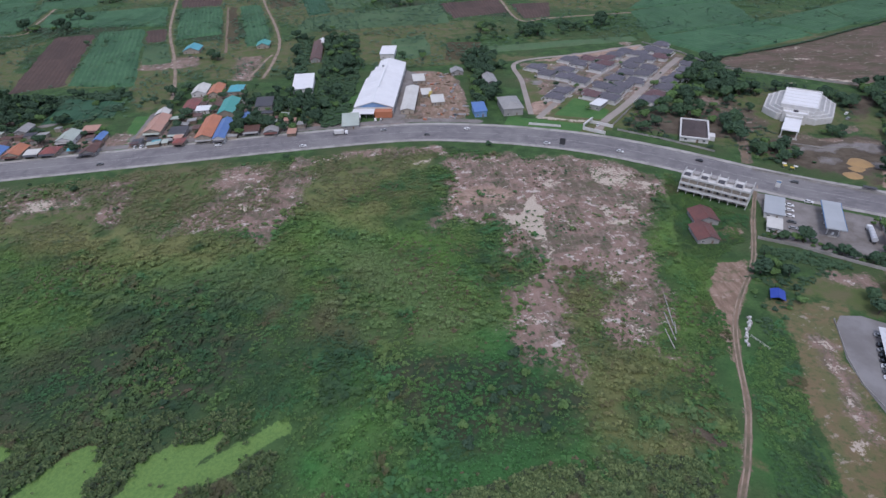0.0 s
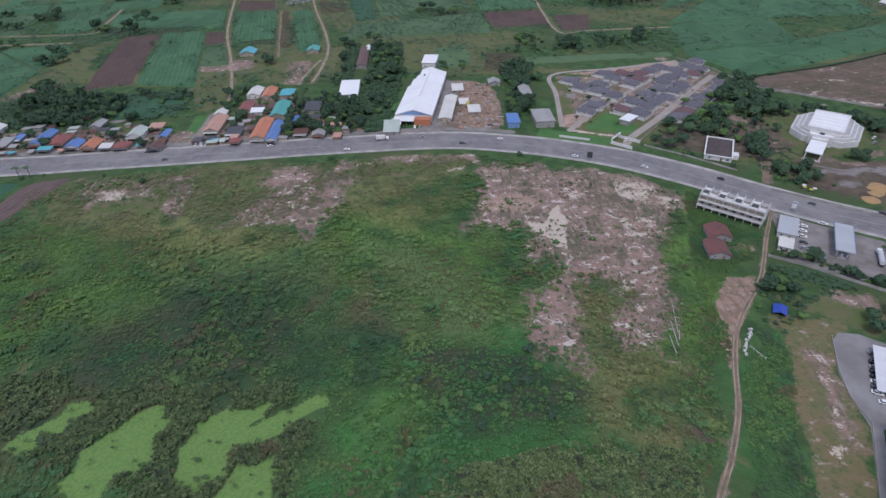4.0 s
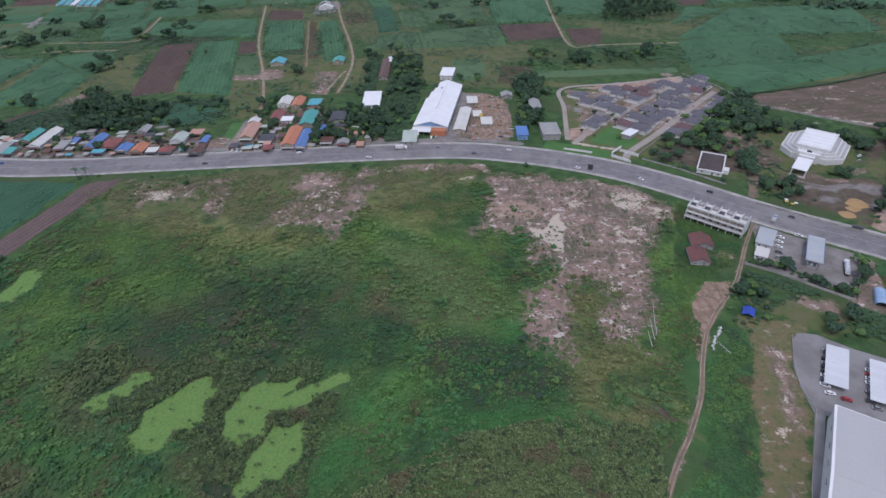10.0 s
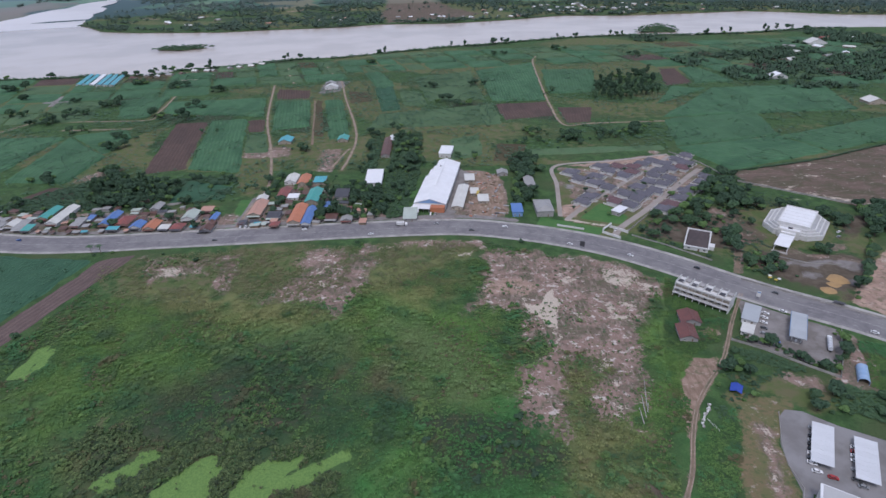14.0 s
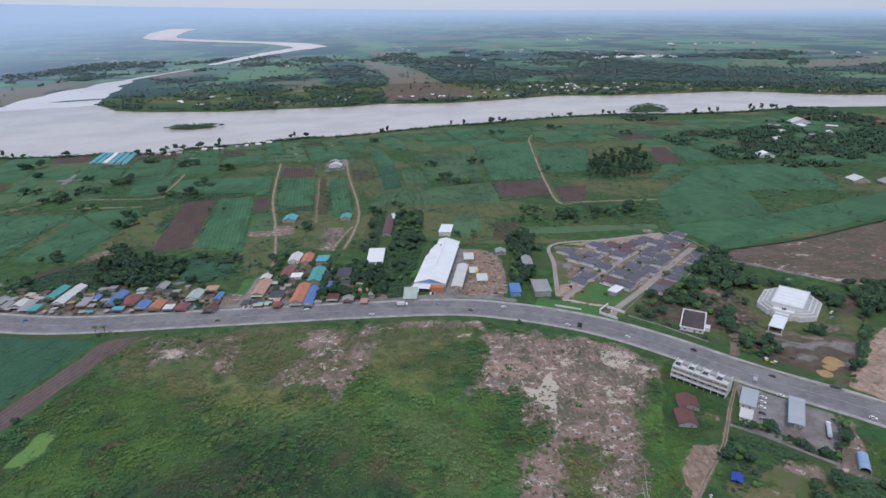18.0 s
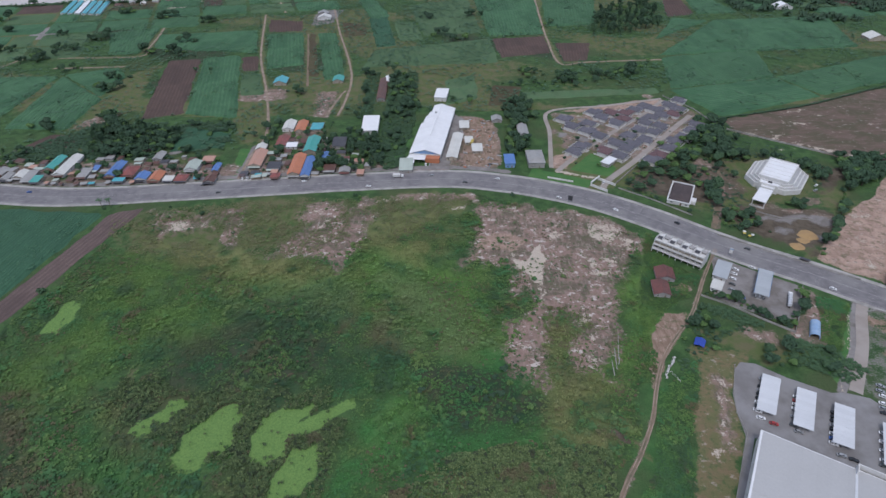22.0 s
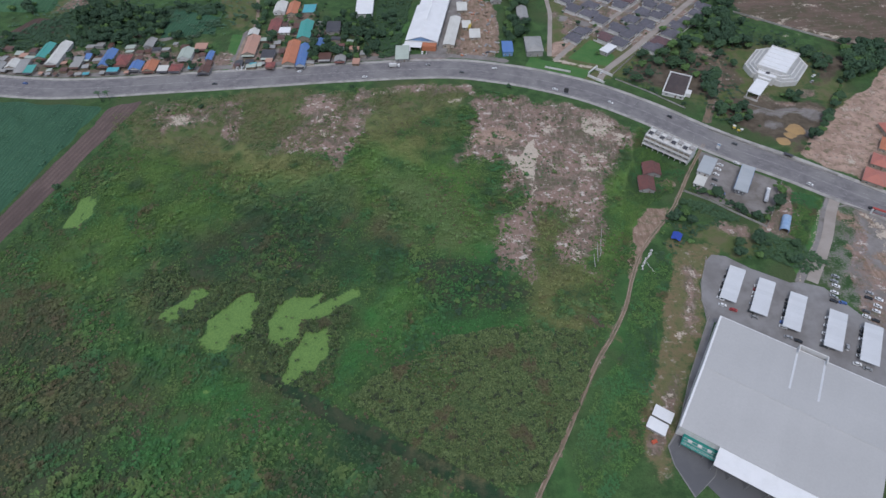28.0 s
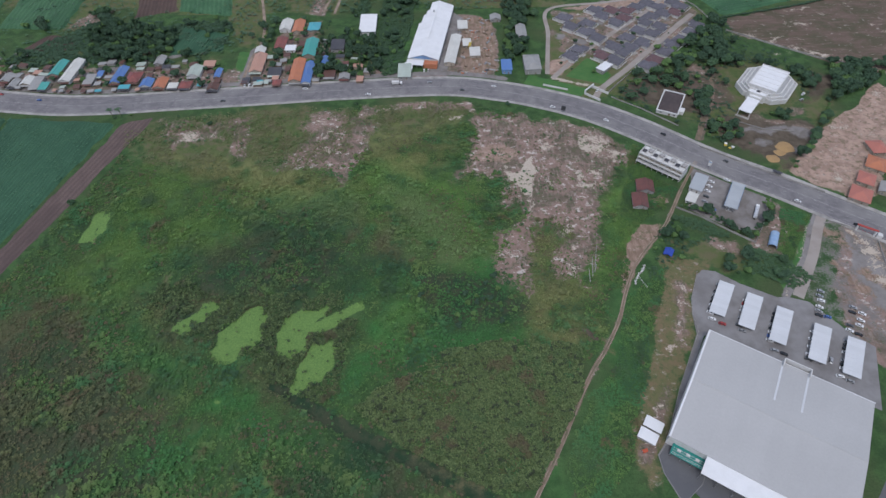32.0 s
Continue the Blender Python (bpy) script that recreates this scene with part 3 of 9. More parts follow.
zone("emerald", 1.0, (-48, 196), (-27, 204), (-13, 184), (-6, 168), (-25, 146), (-40, 127), (-54, 127), (-54, 161))
zone("emerald", 0.9, (-121, 146), (-90, 146), (-82, 114), (-101, 106), (-119, 96), (-123, 80), (-129, 60), (-151, 60), (-162, 83), (-163, 100), (-145, 118), (-140, 131))
zone("emerald", 0.75, (-6, 215), (30, 211), (62, 176), (62, 157), (27, 150), (1, 162), (-13, 180))
zone("emerald", 0.4, (102, 167), (118, 191), (132, 195), (124, 158), (97, 100), (71, 70), (44, 52), (58, 87), (87, 131))
zone("emerald", 0.9, (53, 119), (68, 119), (62, 100), (52, 94))
zone("emerald", 0.5, (-205, 181), (-170, 178), (-140, 150), (-160, 130), (-202, 150))
zone("emerald", 0.6, (-64, 318), (-20, 306), (36, 290), (40, 268), (0, 282), (-60, 284))
zone("bright", 0.55, (-255, 299), (-227, 330), (-176, 303), (-134, 266), (-169, 232), (-194, 204), (-217, 181), (-244, 217), (-225, 256))
zone("bright", 0.7, (-30, 320), (14, 298), (43, 268), (44, 209), (13, 208), (-6, 240), (-10, 280))
zone("sage", 0.6, (-50, 300), (-38, 270), (-12, 230), (12, 212), (36, 204), (30, 250), (-4, 292))
zone("sage", 0.5, (-90, 300), (-60, 282), (-62, 255), (-120, 268), (-130, 286))
zone("bright", 0.75, (-150, 318), (-70, 300), (-20, 330), (30, 300), (44, 262), (10, 262), (-40, 262), (-110, 278), (-160, 290))
zone("bright", 0.9, (148, 332), (156, 320), (142, 263), (121, 224), (98, 187), (88, 179), (105, 225), (124, 269))
zone("bright", 0.55, (-30, 196), (-10, 190), (-14, 170), (-36, 162), (-42, 182))
zone("dark", 0.62, (-134, 262), (-87, 276), (-52, 236), (-28, 216), (-48, 187), (-95, 180), (-119, 197), (-159, 198), (-187, 208), (-169, 234))
zone("dark", 0.8, (1, 199), (33, 202), (57, 174), (34, 157), (8, 166))
zone("dark", 0.8, (-83, 108), (-38, 108), (-4, 70), (-20, 40), (-90, 40), (-92, 90))
zone("dark", 0.8, (-330, 170), (-268, 182), (-255, 150), (-262, 80), (-300, 40), (-330, 40))
zone("dark", 0.6, (-236, 322), (-222, 316), (-150, 292), (-62, 262), (-66, 254), (-150, 284), (-232, 308))
zone("brown", 0.75, (-269, 184), (-227, 200), (-206, 181), (-204, 150), (-161, 128), (-138, 133), (-165, 97), (-188, 60), (-262, 60))
zone("brown", 0.9, (-30, 86), (-9, 86), (4, 70), (-32, 66))
zone("brown", 0.9, (54, 127), (74, 128), (72, 116), (51, 114))
zone("brown", 1.0, (-35, 276), (-11, 275), (-11, 235), (-34, 231))
zone("brown", 0.9, (-66, 277), (-51, 271), (-55, 241), (-67, 246))
zone("brown", 0.8, (-103, 155), (-86, 164), (-70, 164), (-78, 128), (-92, 128))
zone("brown", 0.7, (-74, 164), (-59, 167), (-46, 178), (-24, 178), (-45, 152))
zone("brown", 0.6, (-192, 204), (-150, 210), (-98, 194), (-94, 176), (-140, 178), (-160, 160), (-186, 184))
zone("brown", 0.7, (10, 228), (30, 226), (34, 212), (12, 210))
zone("brown", 0.5, (-160, 246), (-140, 252), (-120, 238), (-150, 226))
zone("brown", 0.55, (76, 110), (92, 128), (84, 98), (70, 84))
zone("straw", 0.95, (-246, 344), (-173, 342), (-119, 320), (-66, 299), (-89, 288), (-149, 297), (-203, 310), (-232, 324))
zone("straw", 0.8, (-56, 388), (24, 392), (20, 330), (-6, 300), (-40, 300), (-52, 320))
zone("straw", 1.0, (71, 256), (82, 251), (89, 237), (80, 230), (74, 209), (59, 191), (62, 217))
zone("straw", 0.8, (58, 199), (80, 200), (100, 198), (92, 176), (93, 160), (85, 152), (58, 172))
zone("straw", 0.7, (-150, 380), (-114, 384), (-116, 340), (-150, 326))
KINDS_OF_GROWTH = ["dark", "brown", "emerald", "bright", "sage", "straw"]


def growth(x, y):
    """How far each kind of growth holds the meadow at a place, as an array of six columns."""
    out = np.zeros((len(x), 6))
    wx = 52 * (wave_noise(x, y, 34, 5, 60) - 0.5) + 8 * (wave_noise(x, y, 5, 2, 62) - 0.5)
    wy = 52 * (wave_noise(x, y, 34, 5, 64) - 0.5) + 8 * (wave_noise(x, y, 5, 2, 66) - 0.5)
    speck = wave_noise(x, y, 11, 3, 68)
    for kind, top, poly in REGIONS:
        lo, hi = np.min(poly, axis=0) - 40, np.max(poly, axis=0) + 40
        k = np.nonzero((x > lo[0]) & (x < hi[0]) & (y > lo[1]) & (y < hi[1]))[0]
        d = inside(x[k] + wx[k], y[k] + wy[k], poly)
        c = KINDS_OF_GROWTH.index(kind)
        out[k, c] = np.maximum(out[k, c], top * np.clip(0.5 + d / 20, 0, 1) * np.clip(0.3 + 3.2 * (speck[k] - 0.34), 0.1, 1))
    return out


def set_growth(me, x, y, times=1):
    g = np.repeat(growth(x, y), times, 0)
    for name, c in (("growth_one", 0), ("growth_two", 3)):
        a = me.attributes.new(name, "FLOAT_COLOR", "POINT")
        a.data.foreach_set("color", np.concatenate([g[:, c:c + 3], np.ones((len(g), 1))], 1).astype(np.float32).ravel())


EYE_HEIGHT, RIM, EDGE = 225.0, 2330.0, 4840.0


def far_place(x, y):
    """The distant land beyond the rim, drawn in towards the horizon: true place to place in the scene."""
    big = np.hypot(x, y)
    u = (big - RIM) / (EDGE - RIM)
    near = RIM + (big - RIM) / (1 + np.maximum(u, 0))
    r = np.where(big > RIM, near, big)
    z = np.where(big > RIM, EYE_HEIGHT * (1 - r / np.maximum(big, 1.0)), 0.0)
    # the land rises a little towards the north-west
    w = np.clip((r - RIM) / (EDGE - RIM), 0, 1)
    z = z + np.clip(105 - 2.2 * np.degrees(np.arctan2(x, y)), 0, 210) * w**4
    return x * r / big, y * r / big, z


def steps(*runs):
    out = []
    for a, b, k in runs:
        out += list(np.linspace(a, b, k, endpoint=False))
    return np.array(out + [runs[-1][1]])


def build_ground():
    gx = steps((-2420, -900, 60), (-900, -430, 60), (-430, 430, 344), (430, 900, 60), (900, 2420, 60))
    gy = steps((-2420, -400, 40), (-400, 30, 40), (30, 460, 172), (460, 760, 75), (760, 1050, 50), (1050, 1950, 130), (1950, 2420, 24))
    nx, ny = len(gx), len(gy)
    x, y = (a.ravel() for a in np.meshgrid(gx, gy))
    wob = 14 * (wave_noise(x, y, 60, 3) - 0.5)
    wob2 = 14 * (wave_noise(x, y, 45, 3, 3) - 0.5)
    fine, fine2 = (11 * (wave_noise(x, y, 13, 3, s) - 0.5) for s in (6, 9))

    def patch(mask, poly, soft=5.0, wobble=0.6, top=1.0):
        lo, hi = np.min(poly, axis=0) - 40, np.max(poly, axis=0) + 40
        k = (x > lo[0]) & (x < hi[0]) & (y > lo[1]) & (y < hi[1])
        d = inside(x[k] + wobble * wob[k] + min(1.0, 2 * wobble) * fine[k], y[k] + wobble * wob2[k] + min(1.0, 2 * wobble) * fine2[k], [tuple(p) for p in poly])
        mask[k] = np.maximum(mask[k], np.clip(0.5 + d / (2 * soft), 0, 1) * top)

    def stroke(mask, line, width, soft=2.0, top=1.0):
        lo, hi = np.min(line, axis=0) - 30, np.max(line, axis=0) + 30
        k = (x > lo[0]) & (x < hi[0]) & (y > lo[1]) & (y < hi[1])
        d = width / 2 - along(x[k] + 0.1 * wob[k], y[k] + 0.1 * wob2[k], line)
        mask[k] = np.maximum(mask[k], np.clip(0.5 + d / (2 * soft), 0, 1) * top)

    m = {k: np.zeros(len(x)) for k in ("soil", "pale", "lime", "dark", "olive", "gravel", "lawn", "pink", "mud", "waste", "dust", "tan")}
    # bare building plots along the road
    patch(m["soil"], PLOT_EAST, 11, 0.6)
    patch(m["soil"], PLOT_MIDDLE, 11, 0.6, 0.95)
    patch(m["soil"], PLOT_WEST, 7, 0.5)
    patch(m["soil"], PLOT_VERGE, 14, 0.8, 0.72)
    patch(m["soil"], [(-56, 392), (-12, 398), (24, 396), (40, 384), (10, 380), (-40, 388)], 6, top=0.7)
    # dumped sand and pale crusts
    patch(m["pale"], [(50, 308), (60, 304), (67, 319), (72, 323), (73, 307), (70, 291), (69, 277), (65, 278), (58, 289), (52, 296)], 2.5, 0.25, 1.0)
    for poly, top in (([(-220, 349), (-207, 368), (-202, 375), (-195, 358), (-178, 363), (-177, 353), (-198, 350)], 0.55),
                      ([(-99, 334), (-97, 353), (-89, 363), (-81, 357), (-92, 348), (-96, 341), (-86, 337), (-74, 331), (-89, 327)], 0.58),
                      ([(-109, 370), (-100, 384), (-84, 385), (-86, 372), (-98, 362)], 0.47), ([(-63, 376), (-51, 388), (-12, 398), (-12, 390), (-51, 380)], 0.49),
                      ([(-4, 381), (5, 383), (11, 375), (24, 378), (21, 366), (5, 366)], 0.52), ([(104, 356), (129, 352), (146, 324), (137, 314), (117, 319), (107, 332)], 0.53),
                      ([(78, 256), (101, 250), (104, 238), (89, 236)], 0.53), ([(88, 234), (96, 232), (95, 216), (98, 208), (87, 202), (84, 212)], 0.52),
                      ([(28, 310), (40, 312), (40, 298), (30, 300)], 0.52), ([(46, 318), (60, 318), (56, 306), (46, 308)], 0.48), ([(72, 344), (92, 350), (96, 330), (76, 322)], 0.47),
                      ([(76, 300), (92, 304), (96, 280), (78, 280)], 0.47), ([(60, 282), (72, 276), (72, 256), (62, 258)], 0.47), ([(104, 310), (128, 308), (118, 282), (100, 284)], 0.47),
                      ([(42, 226), (48, 240), (54, 226), (50, 206)], 0.46), ([(52, 206), (58, 206), (57, 192), (53, 194)], 0.49)):
        patch(m["pale"], poly, 5, 0.5, top)
    patch(m["pink"], [(23, 316), (24, 341), (56, 346), (68, 327), (52, 313)], 6, 0.5, 0.56)
    # the farm track and its bare shoulder
    stroke(m["soil"], TRACK, 3.0, 3.0, 0.7)
    patch(m["dust"], [(117, 208), (122, 223), (132, 240), (142, 249), (153, 250), (149, 239), (136, 223), (126, 209), (114, 189)], 3, 0.2)
    patch(m["dust"], [(150, 274), (160, 280), (170, 275), (166, 264), (152, 266)], 6, 0.5, 0.7)
    stroke(m["olive"], [(102, 217), (92, 164), (100, 150)], 4, 3, 0.8)
    stroke(m["mud"], [(86, 166), (92, 160)], 5, 3, 0.9)
    # duckweed on the wet hollow
    for pond in PONDS:
        patch(m["lime"], pond, 3.0, 0.22)
        patch(m["lime"], [(px + 0.15 * (px - np.mean(pond, axis=0)[0]), py + 0.15 * (py - np.mean(pond, axis=0)[1])) for px, py in pond], 3.0, 0.3)
    for cx, cy, r in DROPS:
        patch(m["lime"], [(cx + 1.0 * r * math.cos(t), cy + 0.7 * r * math.sin(t)) for t in np.linspace(0, 5.6, 8)], 5, 0.6, 0.62)
    # dark sedge, dry grass
    patch(m["dark"], [(-180, 205), (-150, 252), (-98, 268), (-46, 240), (-47, 210), (-86, 186), (-127, 190)], 22, 2.0, 0.6)
    patch(m["dark"], [(-20, 214), (37, 213), (62, 184), (40, 166), (-6, 168)], 12, 1.2, 0.7)
    stroke(m["dark"], DITCH, 9, 3, 1.0)
    stroke(m["dark"], SIDE_DITCH, 3, 3, 0.8)
    patch(m["dark"], [(-190, 204), (-165, 206), (-140, 182), (-96, 172), (-84, 141), (-112, 154), (-160, 170)], 8, 1.0, 0.66)
    patch(m["dark"], [(-330, 170), (-190, 190), (-140, 130), (-100, 60), (-160, 20), (-330, 20)], 30, 2, 0.55)
    patch(m["olive"], [(-262, 374), (-160, 392), (20, 396), (30, 372), (-60, 350), (-100, 330), (-200, 322), (-250, 330)], 14, 1.5, 0.66)
    patch(m["olive"], [(-41, 123), (-5, 146), (20, 156), (55, 159), (82, 151), (80, 124), (58, 95), (48, 76), (21, 72), (-10, 90), (-46, 120)], 8, 0.8, 0.62)
    patch(m["olive"], [(62, 262), (84, 268), (84, 205), (68, 196), (64, 230)], 6, 0.8, 0.75)
    patch(m["olive"], [(44, 206), (58, 194), (100, 198), (100, 186), (40, 192)], 6, 0.8, 0.6)
    for k in range(26):
        cx, cy = -300 + 31.0 * (k * 5 % 21), 60 + 17.0 * (k * 7 % 13)
        patch(m["mud" if k % 3 == 0 else "olive"], [(cx + 9 * math.cos(t), cy + 7 * math.sin(t)) for t in np.linspace(0, 5.4, 7)], 8, 1.5, 0.55)
    patch(m["lawn"], [(112, 330), (126, 350), (150, 322), (136, 270), (122, 240), (104, 200), (100, 218), (116, 262), (130, 300)], 8, 0.8, 0.5)
    patch(m["lawn"], [(-46, 193), (-19, 201), (-5, 176), (-14, 153), (-42, 147)], 16, 1.5, 0.55)
    # factory verge and yard edge
    patch(m["tan"], [(146, 222), (176, 218), (172, 207), (158, 186), (153, 160), (130, 124), (117, 99), (108, 70), (98, 88), (108, 118), (124, 152), (136, 186)], 5, 0.5, 0.85)
    stroke(m["soil"], [(152, 196), (148, 178), (140, 156)], 10, 7, 0.8)
    stroke(m["soil"], [(124, 126), (114, 108), (104, 90)], 9, 6, 0.8)
    stroke(m["pale"], [(152, 194), (146, 174), (134, 150)], 5, 6, 0.66)
    stroke(m["pale"], [(118, 118), (110, 104)], 6, 5, 0.66)
    # north side of the road: works yard, village plots, estate, church ground
    patch(m["soil"], [(-36, 434), (55, 436), (60, 520), (48, 545), (20, 550), (14, 500), (8, 446), (-20, 440)], 4, 0.4)
    patch(m["dust"], [(22, 440), (55, 440), (58, 530), (48, 545), (26, 545)], 5, 0.3, 0.85)
    for k in range(6):
        stroke(m["pale"], [(28 + 4.6 * k, 442 + 2 * k), (30 + 4.6 * k, 520 - 9 * (k % 2))], 1.8, 2.2, 0.62)
    patch(m["gravel"], [(-10, 445), (8, 443), (28, 540), (16, 560)], 3, 0.2)
    for a, b in ((-420, -345), (-345, -180), (-178, -112)):
        patch(m["soil"], [(a, 440), (b, 424), (b + 2, 455), (a, 470)], 6, 0.5, 0.7)
    for k in range(46):
        cx = -440 + 8.6 * k
        if not -192 < cx < -179:
            cy = 436 + 9.0 * (k * 5 % 7)
            patch(m[("soil", "gravel", "olive")[k % 3]], [(cx + 9 * math.cos(t), cy + 8 * math.sin(t)) for t in np.linspace(0, 5.4, 7)], 5, 0.9, 0.72)
    verge = [tuple(p) for p in offset_line(ROAD, 20) if -440 < p.x < 66]
    stroke(m["gravel"], verge, 9, 3, 0.72)
    stroke(m["soil"], [tuple(p) for p in offset_line(ROAD, 26) if -440 < p.x < -60], 8, 4, 0.7)
    stroke(m["gravel"], [(-177, 425), (-178, 490)], 5, 2)
    stroke(m["soil"], [(-110, 424), (-110, 505)], 5, 2, 0.9)
    patch(m["soil"], [(-160, 476), (-112, 476), (-112, 545), (-160, 545)], 8, 0.6, 0.6)
    patch(m["lawn"], [(-186, 426), (-191, 488), (-180, 484), (-178.5, 426)], 2, 0.1)
    patch(m["olive"], [(-196, 500), (-178, 490), (-180, 540), (-215, 600), (-230, 590)], 5, 0.5, 0.8)
    patch(m["lawn"], [(-56, 440), (-40, 440), (-20, 500), (-50, 540)], 8, 0.8, 0.7)
    for way in LANES:
        stroke(m["olive"], way, 9, 4, 0.8)
    patch(m["soil"], [(-225, 600), (-198, 600), (-203, 640), (-232, 640)], 6, 0.5, 0.8)
    patch(m["olive"], [(-384, 533), (-384, 604), (-390, 693), (-364, 745), (-354, 675), (-338, 588), (-349, 547)], 8, 0.8, 0.9)
    patch(m["soil"], [(-384, 533), (-372, 570), (-345, 580), (-349, 547)], 7, 0.8, 0.75)
    patch(m["soil"], [(-143, 622), (-115, 627), (-112, 550), (-132, 562)], 7, 0.9, 0.8)
    patch(m["soil"], [(-215, 640), (-178, 640), (-172, 600), (-205, 605)], 6, 0.9, 0.7)
    patch(m["gravel"], [(-198, 990), (-150, 990), (-165, 900), (-195, 900)], 6, 0.6, 0.8)
    patch(m["pale"], [(-480, 1092), (-420, 1080), (-440, 1010), (-468, 1015)], 8, 0.8, 0.7)
    patch(m["gravel"], [(-634, 914), (-600, 925), (-568, 858), (-615, 855)], 6, 0.6, 0.8)
    patch(m["olive"], [(-160, 560), (-100, 560), (-110, 700), (-200, 700)], 12, 1.0, 0.66)
    patch(m["olive"], [(96, 440), (118, 548), (238, 580), (276, 545), (262, 515), (150, 402), (124, 396)], 3, 0.3, 0.9)
    patch(m["soil"], [(116, 470), (124, 545), (240, 578), (270, 545), (256, 512), (190, 446), (166, 440), (140, 470)], 4, 0.3, 0.62)
    for k in range(34):
        x0, y0 = 112 + 9.0 * (k * 7 % 17), 452 + 8.0 * (k * 5 % 13) + 0.35 * 9 * (k * 7 % 17)
        patch(m["soil" if k % 2 else "gravel"], [(x0 + 8 * math.cos(t), y0 + 7 * math.sin(t)) for t in np.linspace(0, 5.4, 7)], 5, 0.8, 0.7)
    patch(m["pink"], [(100, 556), (180, 572), (244, 588), (270, 552), (245, 560), (180, 556)], 4, 0.5, 0.7)
    patch(m["olive"], [(104, 470), (112, 540), (126, 535), (120, 480)], 4, 0.4, 0.9)
    patch(m["lawn"], [(83, 436), (134, 411), (123, 399), (76, 417)], 2, 0.05)
    patch(m["lawn"], [(141, 462), (115, 432), (147, 418), (157, 433)], 2, 0.1)
    stroke(m["pale"], [(104, 429), (146, 412)], 4, 2, 0.9)
    patch(m["pink"], [(99, 436), (112, 434), (128, 455), (120, 462), (106, 460)], 3, 0.3, 0.8)
    patch(m["olive"], [(147, 408), (176, 440), (186, 432), (162, 398)], 4, 0.4, 0.9)
    patch(m["mud"], [(222, 374), (268, 366), (314, 362), (304, 330), (262, 302), (236, 320), (217, 338)], 10, 1.2, 0.8)
    for cx, cy, a, b in ((270, 345, 24, 9), (292, 340, 14, 12), (248, 350, 14, 8), (256, 330, 12, 9), (282, 322, 12, 7)):
        patch(m["gravel"], [(cx + a * math.cos(t), cy + b * math.sin(t)) for t in np.linspace(0, 5.4, 7)], 8, 1.4, 0.66)
    patch(m["olive"], [(216, 366), (240, 360), (250, 330), (216, 338)], 8, 0.8, 0.85)
    patch(m["soil"], [(232, 372), (300, 364), (300, 350), (246, 356)], 10, 1.6, 0.6)
    for cx, cy, kind in ((258, 366, "soil"), (280, 356, "soil"), (296, 346, "soil"), (232, 340, "olive"), (226, 350, "olive"), (300, 372, "soil"), (262, 308, "olive"), (286, 328, "mud")):
        patch(m[kind], [(cx + 11 * math.cos(t), cy + 8 * math.sin(t)) for t in np.linspace(0, 5.4, 7)], 7, 1.4, 0.7)
    patch(m["mud"], [(154, 400), (184, 440), (232, 428), (240, 395), (214, 366), (176, 380)], 10, 1.4, 0.75)
    patch(m["waste"], [(206, 440), (262, 452), (262, 400), (240, 372), (214, 372)], 14, 1.6, 0.6)
    patch(m["mud"], [(300, 372), (340, 392), (372, 420), (330, 440), (316, 400)], 12, 1.4, 0.7)
    patch(m["olive"], [(150, 398), (182, 445), (240, 430), (262, 470), (300, 450), (330, 400), (300, 372), (214, 352)], 12, 1.2, 0.72)
    for cx, cy in ((292, 296), (310, 318), (330, 345), (356, 368), (380, 392), (304, 290), (345, 340)):
        patch(m["pale"], [(cx + 12 * math.cos(t), cy + 9 * math.sin(t)) for t in np.linspace(0, 5.4, 7)], 8, 1.4, 0.48)
    stroke(m["soil"], [(239, 406), (208, 340)], 6, 2)
    patch(m["olive"], [(300, 380), (330, 400), (340, 350), (310, 340)], 10, 0.8, 0.7)
    patch(m["soil"], [(230, 450), (250, 440), (240, 420), (222, 430)], 6, 0.6, 0.7)
    patch(m["pink"], [(262, 302), (385, 411), (420, 380), (333, 300), (300, 262), (280, 280)], 4, 0.4)
    waste = [(290, 526), (386, 558), (473, 594), (640, 650), (620, 480), (420, 420), (368, 434), (336, 468), (289, 497)]
    patch(m["waste"], waste, 4, 0.4, 1.0)
    stroke(m["pale"], [(285, 505), (340, 470), (400, 430)], 8, 8, 0.66)
    for k in range(26):
        cx, cy = 320 + 11.0 * (k * 7 % 26), 462 + 0.3 * 11.0 * (k * 7 % 26) + 9.0 * (k * 5 % 9)
        patch(m["pale"], [(cx + 13 * math.cos(t), cy + 4 * math.sin(t)) for t in np.linspace(0, 5.4, 7)], 6, 1.0, 0.5 + 0.04 * (k % 4))
    stroke(m["pale"], [(300, 494), (345, 464), (402, 426), (430, 416)], 5, 5, 0.7)
    # fuel station, tanker stand, waste ground by the factory
    patch(m["gravel"], [(192, 306), (236, 271), (220, 241), (201, 242), (176, 263), (186, 290)], 2, 0.1)
    patch(m["soil"], [(220, 262), (236, 272), (248, 250), (232, 214), (205, 224), (216, 240), (228, 246)], 4, 0.4, 0.85)
    patch(m["olive"], [(150, 232), (200, 232), (214, 220), (190, 205), (176, 214)], 6, 0.8, 0.95)
    patch(m["soil"], [(176, 238), (200, 236), (206, 224), (184, 226)], 7, 0.8, 0.75)
    patch(m["lawn"], [(236, 262), (258, 250), (240, 216), (216, 190), (212, 205), (230, 226)], 3, 0.2, 0.9)
    stroke(m["gravel"], [(262, 254), (238, 216), (214, 187)], 5, 2.5, 0.95)
    stroke(m["pale"], [(258, 257), (237, 219), (214, 187)], 3.0, 2.0, 0.6)
